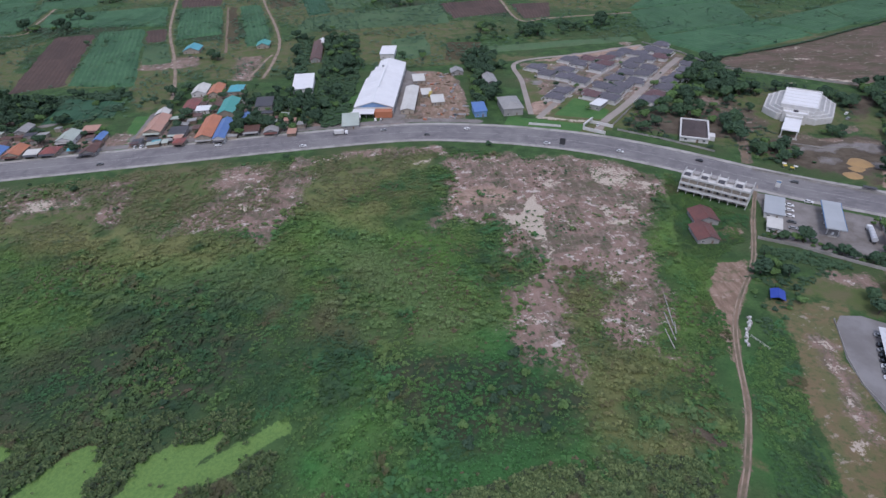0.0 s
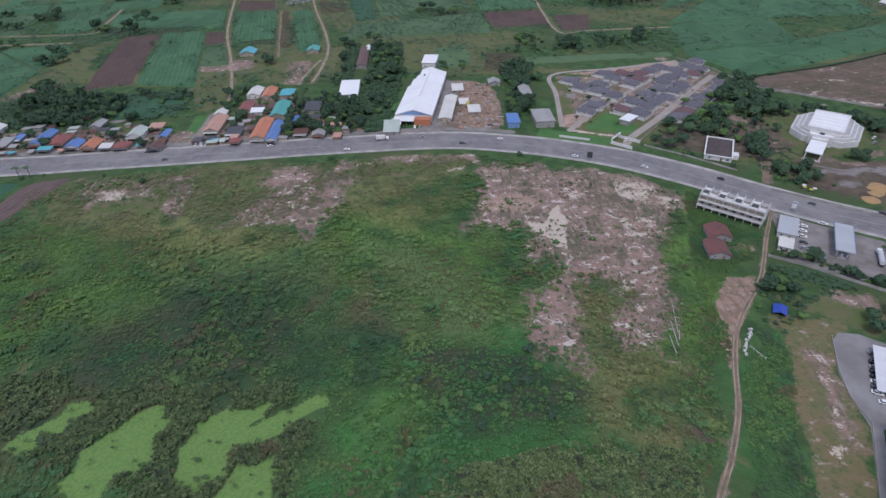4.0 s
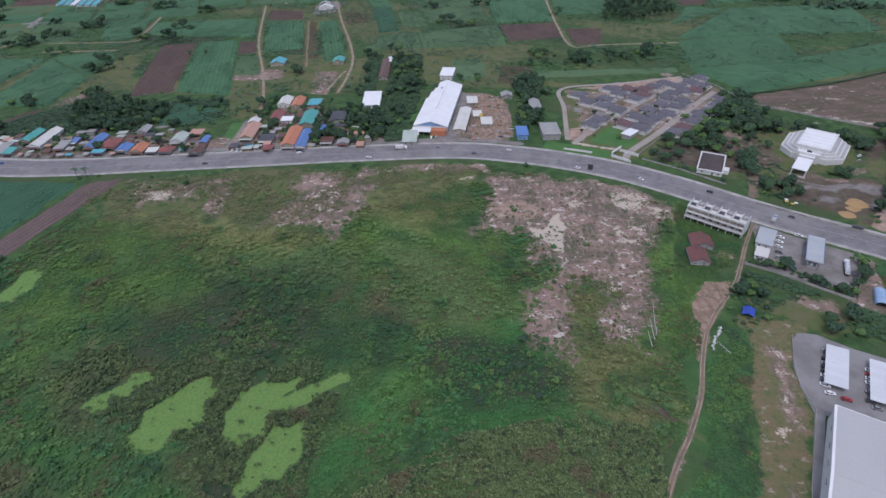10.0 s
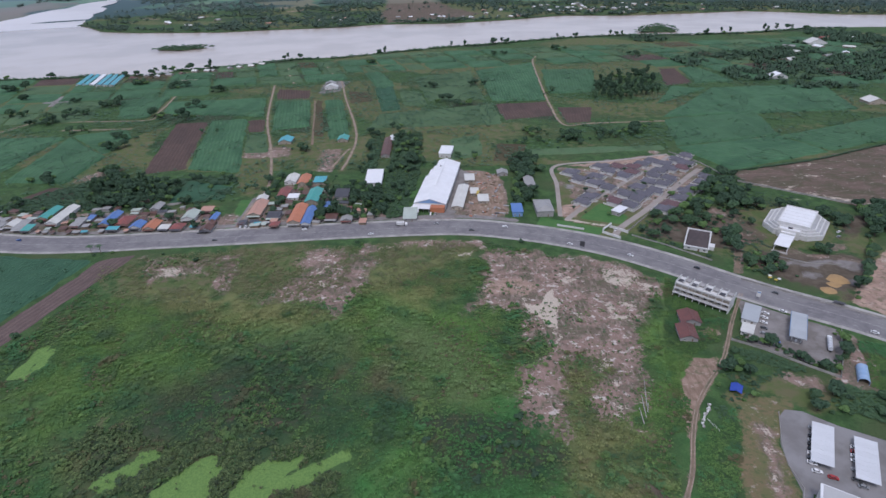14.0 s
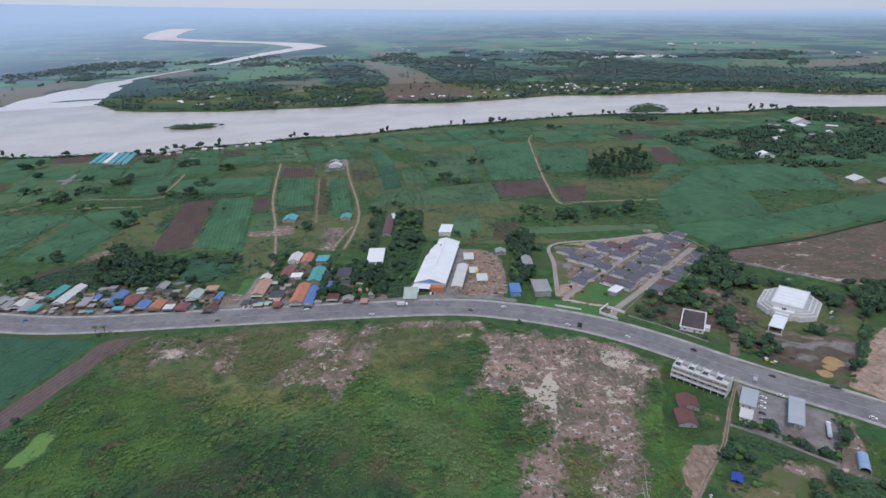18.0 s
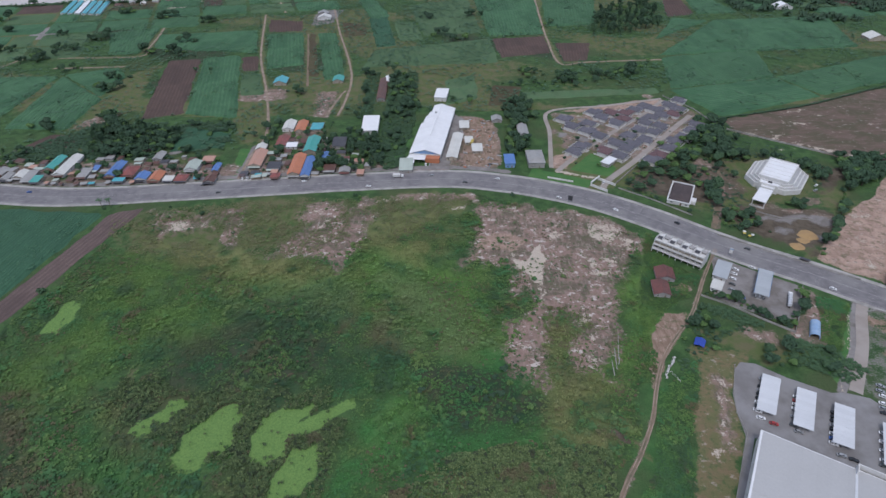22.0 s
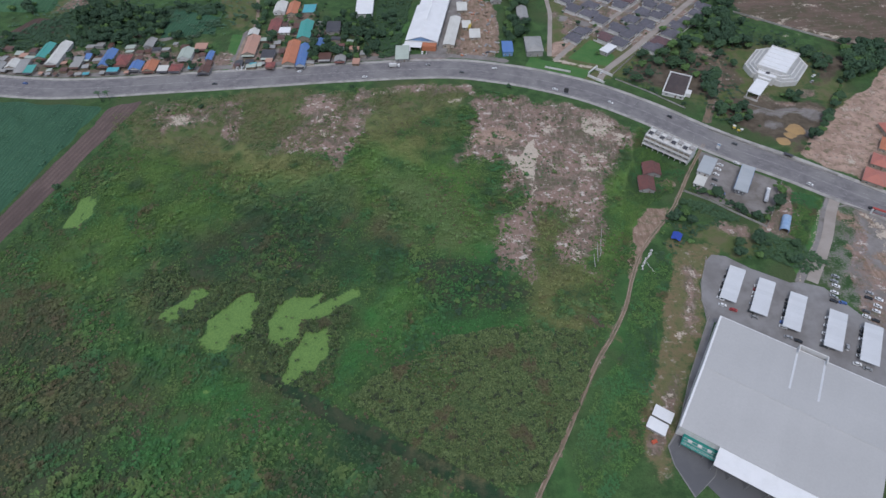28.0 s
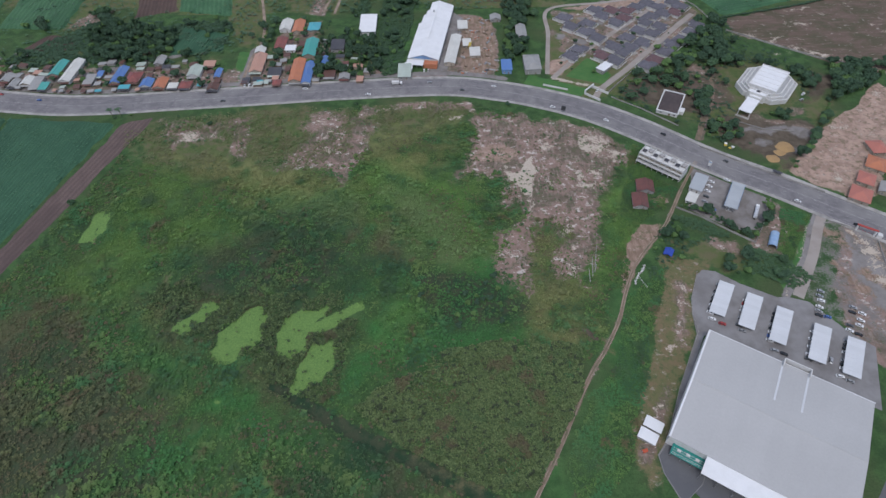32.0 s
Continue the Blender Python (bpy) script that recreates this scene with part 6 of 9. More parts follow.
# ---- vehicles ----
PAINTS = {"white": surface("white_car_paint", (0.72, 0.73, 0.74), rough=0.3, amount=0.1, spec=0.5), "silver": surface("silver_car_paint", (0.4, 0.41, 0.42), rough=0.3, metal=0.5, amount=0.1),
          "black": surface("black_car_paint", (0.02, 0.02, 0.024), rough=0.25, amount=0.1, spec=0.5), "red": surface("red_car_paint", (0.35, 0.03, 0.03), rough=0.3, amount=0.1, spec=0.5),
          "yellow": surface("yellow_truck_paint", (0.5, 0.38, 0.06), rough=0.4, amount=0.2), "blue": surface("blue_car_paint", (0.05, 0.12, 0.35), rough=0.3, amount=0.1, spec=0.5), "grey": surface("dark_grey_car_paint", (0.1, 0.105, 0.11), rough=0.3, amount=0.1)}


def loft(rings):
    """A closed skin through rings of equal length (x = length, y = across)."""
    s, k = Shape(), len(rings[0])
    faces = [(i * k + j, i * k + (j + 1) % k, (i + 1) * k + (j + 1) % k, (i + 1) * k + j) for i in range(len(rings) - 1) for j in range(k)]
    return s.add([p for r in rings for p in r], faces + [tuple(range(k))[::-1], tuple(range((len(rings) - 1) * k, len(rings) * k))])


def car(paint):
    ob = root("car", 0, 0)
    def ring(a, b, w, z):
        return [(a + 0.25, -w, z), (b - 0.25, -w, z), (b, -w + 0.3, z), (b, w - 0.3, z), (b - 0.25, w, z), (a + 0.25, w, z), (a, w - 0.3, z), (a, -w + 0.3, z)]
    part("body", loft([ring(-2.15, 2.15, 0.84, 0.25), ring(-2.2, 2.2, 0.88, 0.5), ring(-2.15, 2.1, 0.86, 0.82), ring(-2.0, 1.9, 0.8, 0.93)]), PAINTS[paint], ob)
    part("cabin", loft([ring(-1.75, 1.0, 0.78, 0.92), ring(-1.35, 0.45, 0.64, 1.38)]), GLASS, ob, "dark glazed cabin")
    part("car_roof", loft([ring(-1.38, 0.5, 0.66, 1.37), ring(-1.28, 0.38, 0.6, 1.46)]), PAINTS[paint], ob)
    for x in (-1.35, 1.35):
        for y in (-0.8, 0.8):
            part("wheel", Shape().tube((x, y - 0.1, 0.31), (x, y + 0.1, 0.31), 0.31, None, 10), PLASTIC, ob)
    for y in (-0.55, 0.55):
        part("headlight", Shape().box(2.13, y, 0.58, 0.1, 0.3, 0.14), WALL_WHITE, ob)
    return tagged(ob, f"{paint} car standing on the ground", "car")


_r = random.Random(3)
SPOTS = []
for x, y in ((236, 189.4), (233.8, 186), (233.2, 182.6), (230.2, 178), (228.5, 175), (227.1, 172)):
    SPOTS.append((x, y, -31.5))
for x, y in ((250, 177), (247.8, 173.6), (253.2, 172.4), (250.1, 167.8), (247.6, 164.4), (242, 164.5), (240.3, 161.1), (244.1, 158.3)):
    SPOTS.append((x, y, -31.5))
for x, y, a in ((220.6, 141.9, 60), (221, 132, -20), (225, 129, -25), (191.6, 149, -20), (196, 146.5, -25), (231.7, 170.7, -20), (163, 171, -20), (168, 167.5, -25), (178, 162.5, -20)):
    SPOTS.append((x, y, a))
for cx, cy in CARPORTS:
    for k in range(9):
        if _r.random() < 0.8:
            u = -12 + 2.9 * k
            t = math.radians(-31.5)
            SPOTS.append((cx - 3.3 * math.cos(t) - u * math.sin(t), cy - 3.3 * math.sin(t) + u * math.cos(t), -31.5))
for x, y, a in ((201, 289.5, -35), (198, 285, -35), (195, 280, -35), (192.4, 274.5, -35), (189.6, 269.2, -35), (193, 261.5, -30), (212.9, 291, -35)):
    SPOTS.append((x, y, a))
for s in (-395, -352, -205, -188, -120, -62, -8, 24, 48, 102, 140, 176, 215, 262, 290):  # traffic standing on the highway
    i = min(range(len(ROAD)), key=lambda q: abs(ROAD[q].x - s))
    t = ROAD[i + 1] - ROAD[i - 1]
    side = _r.choice([-9, -5.4, 5.4, 9])
    nrm = Vector((-t.y, t.x)).normalized()
    SPOTS.append((ROAD[i].x + nrm.x * side, ROAD[i].y + nrm.y * side, math.degrees(math.atan2(t.y, t.x)) + (180 if side > 0 else 0), 0.06))
for x, y, a in ((-173, 428.5, 80), (-169, 428.5, 80), (-165, 428.5, 85), (-160, 429, 90), (-12, 446, 85), (-8, 446, 80), (309, 388, 30), (140, 408, 45), (218, 346, 60), (-28, 458, 90), (46, 444, 10)):
    SPOTS.append((x, y, a))
FIRST = {}
for spot in SPOTS:
    x, y, a, z = (*spot, 0.0)[:4] if len(spot) == 3 else spot
    if 110 < x < 262 and y < 208:
        z = 0.065
    paint = _r.choices(["white", "silver", "black", "red", "grey", "blue"], [5, 3, 3, 1, 3, 0.6])[0]
    m = pose(x, y, z, 0, 0, a + _r.uniform(-4, 4))
    if paint in FIRST:
        copy_thing(FIRST[paint], m)
    else:
        FIRST[paint] = car(paint)
        FIRST[paint].matrix_basis = m


def truck(x, y, turn, kind, tone="white"):
    ob = root("tanker_truck" if kind == "tank" else "box_truck", x, y, turn)
    length = 11.0 if kind == "tank" else 6.5
    part("chassis", Shape().box(0, 0, 0.7, length + 2.5, 0.9, 0.3), PLASTIC, ob)
    part("cab", Shape().box(length / 2 + 1.6, 0, 0.6, 2.0, 2.3, 2.0, 0, 0.25), PAINTS[tone], ob)
    part("windscreen", Shape().box(length / 2 + 2.58, 0, 1.6, 0.08, 2.0, 0.7), GLASS, ob)
    if kind == "tank":
        part("tank", Shape().tube((-length / 2, 0, 2.1), (length / 2, 0, 2.1), 1.25, None, 16), surface("pale_grey_tank", (0.55, 0.57, 0.6), (0.42, 0.44, 0.46)), ob, "pale grey cylindrical tank")
        for k in range(4):
            part("band", Shape().tube((-4 + 2.6 * k, 0, 2.1), (-3.8 + 2.6 * k, 0, 2.1), 1.29, None, 16), STEEL, ob)
    else:
        part("cargo_box", Shape().box(-0.2, 0, 1.0, length, 2.4, 2.4, 0, 0.06), WALL_WHITE if tone == "white" else PAINTS[tone], ob)
    for wx in (-length / 2 + 1, -length / 2 + 2.2, length / 2 + 1.4):
        for wy in (-1.05, 1.05):
            part("wheel", Shape().tube((wx, wy - 0.15, 0.5), (wx, wy + 0.15, 0.5), 0.5, None, 12), PLASTIC, ob)
    return tagged(ob, "pale tank trailer parked beside the fuel pumps" if kind == "tank" else f"{tone} box truck parked near the works shed", "truck")


def barrel_shed():
    ob = root("barrel_shed", 223.5, 231.5, -29)
    k, r, l = 10, 2.7, 14.0
    pts = [(r * math.cos(math.pi * i / k), r * 0.75 * math.sin(math.pi * i / k) + 1.3) for i in range(k + 1)]
    for q in range(7):
        y0, y1 = -l / 2 + q * l / 7, -l / 2 + (q + 1) * l / 7 - 0.06
        rings = [[(xa, y, za) for xa, za in pts] + [(0.97 * xa, y, 0.97 * za) for xa, za in pts[::-1]] for y in (y0, y1)]
        s = loft(rings)
        part("roof_sheet", s, BARREL, ob)
    for x in (-r + 0.1, r - 0.1):
        part("side_wall", Shape().box(x, 0, 0, 0.12, l, 1.3), BARREL, ob)
    part("end_wall", Shape().add([(x, l / 2 - 0.1, z) for x, z in pts] + [(-r, l / 2 - 0.1, 0), (r, l / 2 - 0.1, 0)], [tuple(range(k + 3))]), WALL_GREY, ob)
    tagged(ob, "small barrel-roofed shed of pale blue sheet on bare soil", "shed")


BARREL = surface("pale_blue_sheet", (0.24, 0.37, 0.55), (0.36, 0.45, 0.56), blot=0.4, rough=0.45)
barrel_shed()
truck(221, 256.5, 61, "tank")
truck(-37, 425.0, 0, "box")
truck(32, 486, 80, "box", "yellow")


# ---- fuel station ----
ROOF["canopy"] = sheet("grey_blue_canopy_roof", (0.40, 0.43, 0.45), (0.33, 0.36, 0.38))


def canopy():
    ob = root("fuel_canopy", 209.5, 270, -31)
    w, l, h = 8.6, 28.0, 5.2
    part("roof_deck", Shape().box(0, 0, h, w, l, 0.5, 0, 0.08), ROOF["canopy"], ob)
    for k in range(7):
        part("roof_sheet", Shape().box(0, -l / 2 + 2 + 4 * k, h + 0.5, w - 0.6, 3.96, 0.06), ROOF["canopy"], ob)
    part("fascia", Shape().box(-w / 2 - 0.06, 0, h - 0.15, 0.12, l, 0.8).box(w / 2 + 0.06, 0, h - 0.15, 0.12, l, 0.8), WALL_BLUE, ob, "blue canopy fascia")
    for y in (-10, 0, 10):
        for x in (-2.4, 2.4):
            part("post", Shape().box(x, y, 0, 0.4, 0.4, h), WALL_WHITE, ob)
        part("fuel_pump", Shape().box(0, y, 0, 1.0, 0.7, 1.7, 0, 0.06), PAINTS["white"], ob)
        part("pump_island", Shape().box(0, y, 0, 3.8, 4.2, 0.15, 0, 0.04), KERB, ob)
    tagged(ob, "pale flat fuel station canopy with blue fascia", "canopy")


canopy()
house(190, 286.5, 8.4, 17.5, -33, "canopy", WALL_WHITE, "shed", 3.4, 0.5, "station office with a flat pale roof and white rim", "station_office")
house(180.6, 271.5, 6, 9, -33, "pale", WALL_WHITE, "shed", 3.0, 0.3, "small flat-roofed store beside a fuel station", "store")


def boundary_wall(points, h, label, material=None, t=0.2, name="boundary_wall"):
    ob = root(name, *points[0])
    o = Vector(points[0])
    for a, b in zip(points, points[1:]):
        a, b = Vector(a) - o, Vector(b) - o
        m, d = (a + b) / 2, b - a
        part("wall_panel", Shape().box(m.x, m.y, 0, d.length, t, h, math.degrees(math.atan2(d.y, d.x)), 0.03), material or KERB, ob)
        part("pier", Shape().box(a.x, a.y, 0, 0.4, 0.4, h + 0.2, 0, 0.05), material or KERB, ob)
    return tagged(ob, label, "wall")


boundary_wall([(168, 264), (182, 255), (200, 239), (211, 230), (222, 246), (237, 271)], 1.6, "low pale wall round the fuel station")
boundary_wall([(165, 206.5), (156, 187), (152.5, 175), (152.5, 162.5), (131.5, 127.5), (117.5, 99.5)], 0.6, "low pale wall along the factory yard", KERB)
boundary_wall([(250, 592), (270, 556), (279, 517)], 1.2, "pale wall behind the housing estate", KERB)
boundary_wall([(148, 404), (176, 436)], 1.6, "low wall by the estate gate", KERB)
boundary_wall([(205, 330), (232, 309), (262, 287.5), (278, 276)], 1.4, "pale roadside wall in front of the church ground", KERB)
boundary_wall([(150, 398), (172, 380), (196, 356)], 1.2, "pale roadside wall with planting", KERB)
boundary_wall([(285, 505), (318, 478), (352, 452), (390, 432)], 1.6, "weathered wall behind the church", KERB)
boundary_wall([(243, 362), (262, 350), (285, 346)], 0.8, "low wall before the church forecourt", KERB)


# ---- the white church ----
CHURCH_DECK = surface("weathered_roof_deck", (0.42, 0.43, 0.43), (0.3, 0.31, 0.31), blot=0.25)


def church():
    t = math.degrees(math.atan2(-0.77, -0.63)) + 90
    ob = root("church", 283.7, 404.9, t)
    # local -y points to the forecourt
    def block(name, x, y, sx, sy, h, label=""):
        b = part(name, Shape().box(x, y, 0, sx, sy, h), WALL_WHITE, ob, label)
        for cx, cy, ax, ay in ((x, y - sy / 2 + 0.3, sx, 0.6), (x, y + sy / 2 - 0.3, sx, 0.6), (x - sx / 2 + 0.3, y, 0.6, sy - 1.2), (x + sx / 2 - 0.3, y, 0.6, sy - 1.2)):
            part("parapet", Shape().box(cx, cy, h, ax, ay, 0.8, 0, 0.05), WALL_WHITE, b)
        part("roof_deck", Shape().box(x, y, h + 0.004, sx - 1.3, sy - 1.3, 0.12), ROOF["white"], b)
    def tier(a, b, cut, y, h):
        o = [(-a + cut, y - b), (a - cut, y - b), (a, y - b + cut), (a, y + b - cut), (a - cut, y + b), (-a + cut, y + b), (-a, y + b - cut), (-a, y - b + cut)]
        t = part("terrace", Shape().slab([(x, q, h) for x, q in o], h), WALL_WHITE, ob, "white stepped terrace")
        for (x0, y0), (x1, y1) in zip(o, o[1:] + o[:1]):
            d = Vector((x1 - x0, y1 - y0))
            m = Vector(((x0 + x1) / 2, (y0 + y1) / 2)) + Vector((-d.y, d.x)).normalized() * 0.45
            part("parapet", Shape().box(m.x, m.y, h, d.length - 0.5, 0.8, 0.75, math.degrees(math.atan2(d.y, d.x)), 0.04), WALL_WHITE, t)
        part("roof_deck", Shape().slab([(x * 0.95, y + (q - y) * 0.95, h + 0.07) for x, q in o], 0.06), CHURCH_DECK, t, "grey weathered roof deck")
    tier(21.5, 23.5, 9.5, 3.5, 3.6)
    tier(18.4, 22.0, 8.0, 3.5, 5.2)
    tier(15.2, 20.5, 6.0, 3.5, 6.8)
    block("nave", 0, 4, 23, 37, 8.8, "tall white nave with a flat roof")
    for k in range(5):
        part("roof_beam", Shape().box(0, -10 + 7 * k, 8.93, 21, 0.4, 0.12, 0, 0.04), WALL_WHITE, ob)
    block("vestibule", -1, -18, 15, 9, 6.4)
    block("vestibule", -1, -24.2, 10, 4.4, 5.2)
    part("roof_hatch", Shape().box(-1, -17.5, 6.54, 3, 2.4, 1.0, 0, 0.06), ROOF["dark"], ob, "dark roof hatch")
    part("portico_roof", Shape().box(-1, -38, 4.4, 10, 22, 0.6, 0, 0.06), ROOF["white"], ob, "white portico roof slab")
    for y in (-28, -34.5, -41, -48):
        for x in (-5.4, 3.4):
            part("column", Shape().box(x, y, 0, 0.6, 0.6, 4.4), WALL_WHITE, ob)
    for k in range(8):
        window(ob, -21.5, -8 + 3.2 * k, 1.0, 1.6, 1.8, -90)
        window(ob, 21.5, -8 + 3.2 * k, 1.0, 1.6, 1.8, 90)
    part("step", Shape().box(-1, -50.2, 0, 11, 2.4, 0.3).box(-1, -49.7, 0.3, 10.4, 1.2, 0.16), KERB, ob)
    tagged(ob, "large white flat-roofed church with stepped side wings", "church")


church()


# ---- house with a dark roof and white rim ----
VILLA_ROOF = surface("dark_weathered_roof_tile", (0.07, 0.055, 0.055), (0.115, 0.09, 0.085), grain=3.0, blot=0.15, ribs=2.2)


def dark_villa():
    ob = root("villa", 197, 385, -27)
    w, l = 17.0, 31.0
    part("wall", wall_shape(w, l, 2.9, 0, "hip"), WALL_WHITE, ob)
    part("roof", roof_shape(w - 2.4, l - 2.4, 3.2, 2.2, "hip", 0.2), VILLA_ROOF, ob)
    s = Shape().box(-w / 2, 0, 2.9, 1.0, l + 1, 0.7, 0, 0.06).box(w / 2, 0, 2.9, 1.0, l + 1, 0.7, 0, 0.06).box(0, -l / 2, 2.9, w - 1.004, 1.0, 0.7, 0, 0.06).box(0, l / 2, 2.9, w - 1.004, 1.0, 0.7, 0, 0.06)
    part("parapet", s, WALL_WHITE, ob, "white concrete rim round the roof")
    part("porch", Shape().box(w / 2 + 2, -7, 0, 4, 6, 3.0, 0, 0.05), WALL_WHITE, ob)
    part("door", Shape().box(2, -l / 2 - 0.03, 0, 1.4, 0.1, 2.1), WOOD, ob)
    for k in range(4):
        window(ob, -w / 2, -11 + 7 * k, 1.0, 1.6, 1.3, -90)
    for k in (-5, 6):
        window(ob, k, -l / 2, 1.0, 1.6, 1.3, 0)
    tagged(ob, "white-walled villa with a dark brown roof and white rim", "house")


dark_villa()


# ---- unfinished row of shop houses ----
def shop_row():
    ob = root("shop_row", 168.5, 306.5, -41.5)
    w, d = 35.0, 11.0
    for k in range(3):
        z = 2.9 * k
        part("floor_slab", Shape().box(0, -0.8 * (2 - k) * 0.6, z + 2.7, w, d + 1.2 * (2 - k), 0.2, 0, 0.04), WALL_WHITE, ob)
        part("balcony_wall", Shape().box(0, -d / 2 - 0.95 * (2 - k) - 0.1, z + 2.9 if k < 2 else z + 2.9, w, 0.18, 0.95, 0, 0.03), WALL_WHITE, ob, "white balcony parapet")
        part("back_wall", Shape().box(0, -d / 2 + 1.4, z, w - 0.5, 0.2, 2.7), WALL_CREAM, ob)
        for j in range(9):
            part("post", Shape().box(-w / 2 + 0.3 + j * (w - 0.6) / 8, -d / 2 - 0.3 - 0.6 * (2 - k), z, 0.35, 0.35, 2.7), WALL_WHITE, ob)
    part("front_wall", Shape().box(0, d / 2 - 0.1, 0, w, 0.2, 8.6), WALL_WHITE, ob)
    for s in (-1, 1):
        part("end_wall", Shape().box(s * (w / 2 - 0.1), 0, 0, 0.2, d - 0.42, 10.4), WALL_WHITE, ob)
    for j in range(1, 8):
        part("party_wall", Shape().box(-w / 2 + j * w / 8, 0.6, 8.9, 0.22, d - 2.0, 1.5), WALL_WHITE, ob)
    for j in range(8):
        x = -w / 2 + (j + 0.5) * w / 8
        part("roof_cell", Shape().box(x, 1.4 if j % 2 else -0.4, 8.9, 3.2, 3.6, 0.25 + 0.9 * (j % 2), 0, 0.04), WALL_GREY if j % 2 else ROOF["dark"], ob, "raw grey rooftop block")
        window(ob, x, d / 2 + 0.0, 3.9, 1.6, 1.3, 180)
        # dark panels on the back wall draw the shade inside the doorways
        part("doorway", Shape().box(x, -d / 2 + 1.28, 0.1, 1.2, 0.06, 2.1), DARK, ob)
        part("doorway", Shape().box(x, -d / 2 + 1.28, 3.0, 1.2, 0.06, 2.1), DARK, ob)
    tagged(ob, "unfinished three-storey white shop row with open top", "building")


shop_row()


# ---- works shed beside the village ----
def works_shed():
    ob = root("works_shed", -4.5, 508, -9)
    w, l, h = 28.0, 104.0, 6.0
    n, inset = 13, [0] * 8 + [2.2, 2.2, 4.6, 7.0, 7.0]
    reach, pitch = w / 2 + 0.8, (l + 1.6) / 13

    def eaves(x):
        return h - 0.1 + 4.4 * (x + reach) / reach

    right = Shape().box(w / 2 - 0.125, 0, 0, 0.25, l, h)
    part("side_wall", right, WALL_WHITE, ob)
    for k in range(n):
        x = -w / 2 + inset[k]
        y0 = -l / 2 + k * l / n
        part("side_wall", Shape().box(x + 0.125, y0 + l / n / 2, 0, 0.25, l / n, eaves(x) - 0.2), WALL_WHITE, ob)
        if k and inset[k] != inset[k - 1]:
            step = inset[k] - inset[k - 1]
            part("side_wall", Shape().box(x - step / 2, y0 + 0.12, 0, step, 0.24, eaves(x - step) - 0.2), WALL_WHITE, ob)
    for y, x0 in ((-l / 2 + 0.125, -w / 2 + 0.26), (l / 2 - 0.125, -w / 2 + 7.26)):
        top = [(x0, h + 4.2 * (x0 + w / 2) / (w / 2)), (0, h + 4.1), (w / 2 - 0.26, h)]
        ring = [(x0, 0.0), (w / 2 - 0.26, 0.0)] + top[::-1]
        pts = [(x, y - 0.12, z) for x, z in ring] + [(x, y + 0.12, z) for x, z in ring]
        part("gable_wall", Shape().add(pts, [(0, 1, 2, 3, 4), (9, 8, 7, 6, 5)] + [(i, i + 5, (i + 1) % 5 + 5, (i + 1) % 5) for i in range(5)]), WALL_WHITE, ob)
    for k in range(n):
        y0 = -l / 2 - 0.8 + k * pitch
        y1 = y0 + pitch - 0.03
        for s in (-1, 1):
            x = reach if s > 0 else -reach + inset[k]
            z = h - 0.1 if s > 0 else eaves(x)
            c = [(x, y0, z), (x, y1, z), (0, y1, h + 4.3), (0, y0, h + 4.3)]
            part("roof_sheet", Shape().slab(c if s > 0 else c[::-1], 0.12), ROOF["white"], ob)
    part("ridge_vent", Shape().box(0, 8, h + 4.2, 1.6, 60, 0.7, 0, 0.15), ROOF["white"], ob)
    part("roof_fan", Shape().tube((-2.5, 30, h + 3.4), (-2.5, 30, h + 5.0), 0.8, 0.9, 10), STEEL, ob)
    part("gable_panel", Shape().add([(-12, -l / 2 - 0.06, h - 0.2), (12, -l / 2 - 0.06, h - 0.2), (0, -l / 2 - 0.06, h + 3.2)], [(0, 1, 2)]), WALL_BLUE, ob, "blue painted gable")
    part("front_office", Shape().box(7.5, -l / 2 - 3.2, 0, 12.5, 6.0, 4.6, 0, 0.05), ROOF["orange"], ob, "orange-fronted office block")
    part("front_canopy", Shape().slab([(-15, -l / 2 - 8, 3.8), (1, -l / 2 - 8, 3.8), (1, -l / 2 - 0.3, 4.8), (-15, -l / 2 - 0.3, 4.8)], 0.12), ROOF["white"], ob, "white entrance canopy")
    for k in range(4):
        part("post", Shape().box(-14.6 + 5 * k, -l / 2 - 7.7, 0, 0.25, 0.25, 3.7), STEEL, ob)
    part("roller_door", Shape().box(-7, -l / 2 - 0.05, 0, 6, 0.12, 4.4), STEEL, ob)
    for k in range(10):
        window(ob, w / 2, -44 + 9 * k, 3.2, 2.4, 1.2, 90)
    tagged(ob, "long white-roofed works shed with orange and blue front", "shed")
    house(4, 602, 13, 24, -9, "white", WALL_WHITE, "shed", 5.0, 0.8, "white-roofed annex behind the works shed", "annex")
    house(15.5, 478, 9.5, 50, -9, "pale", WALL_CREAM, "gable", 3.4, 1.2, "long pale-roofed workshop in the works yard", "workshop")


works_shed()


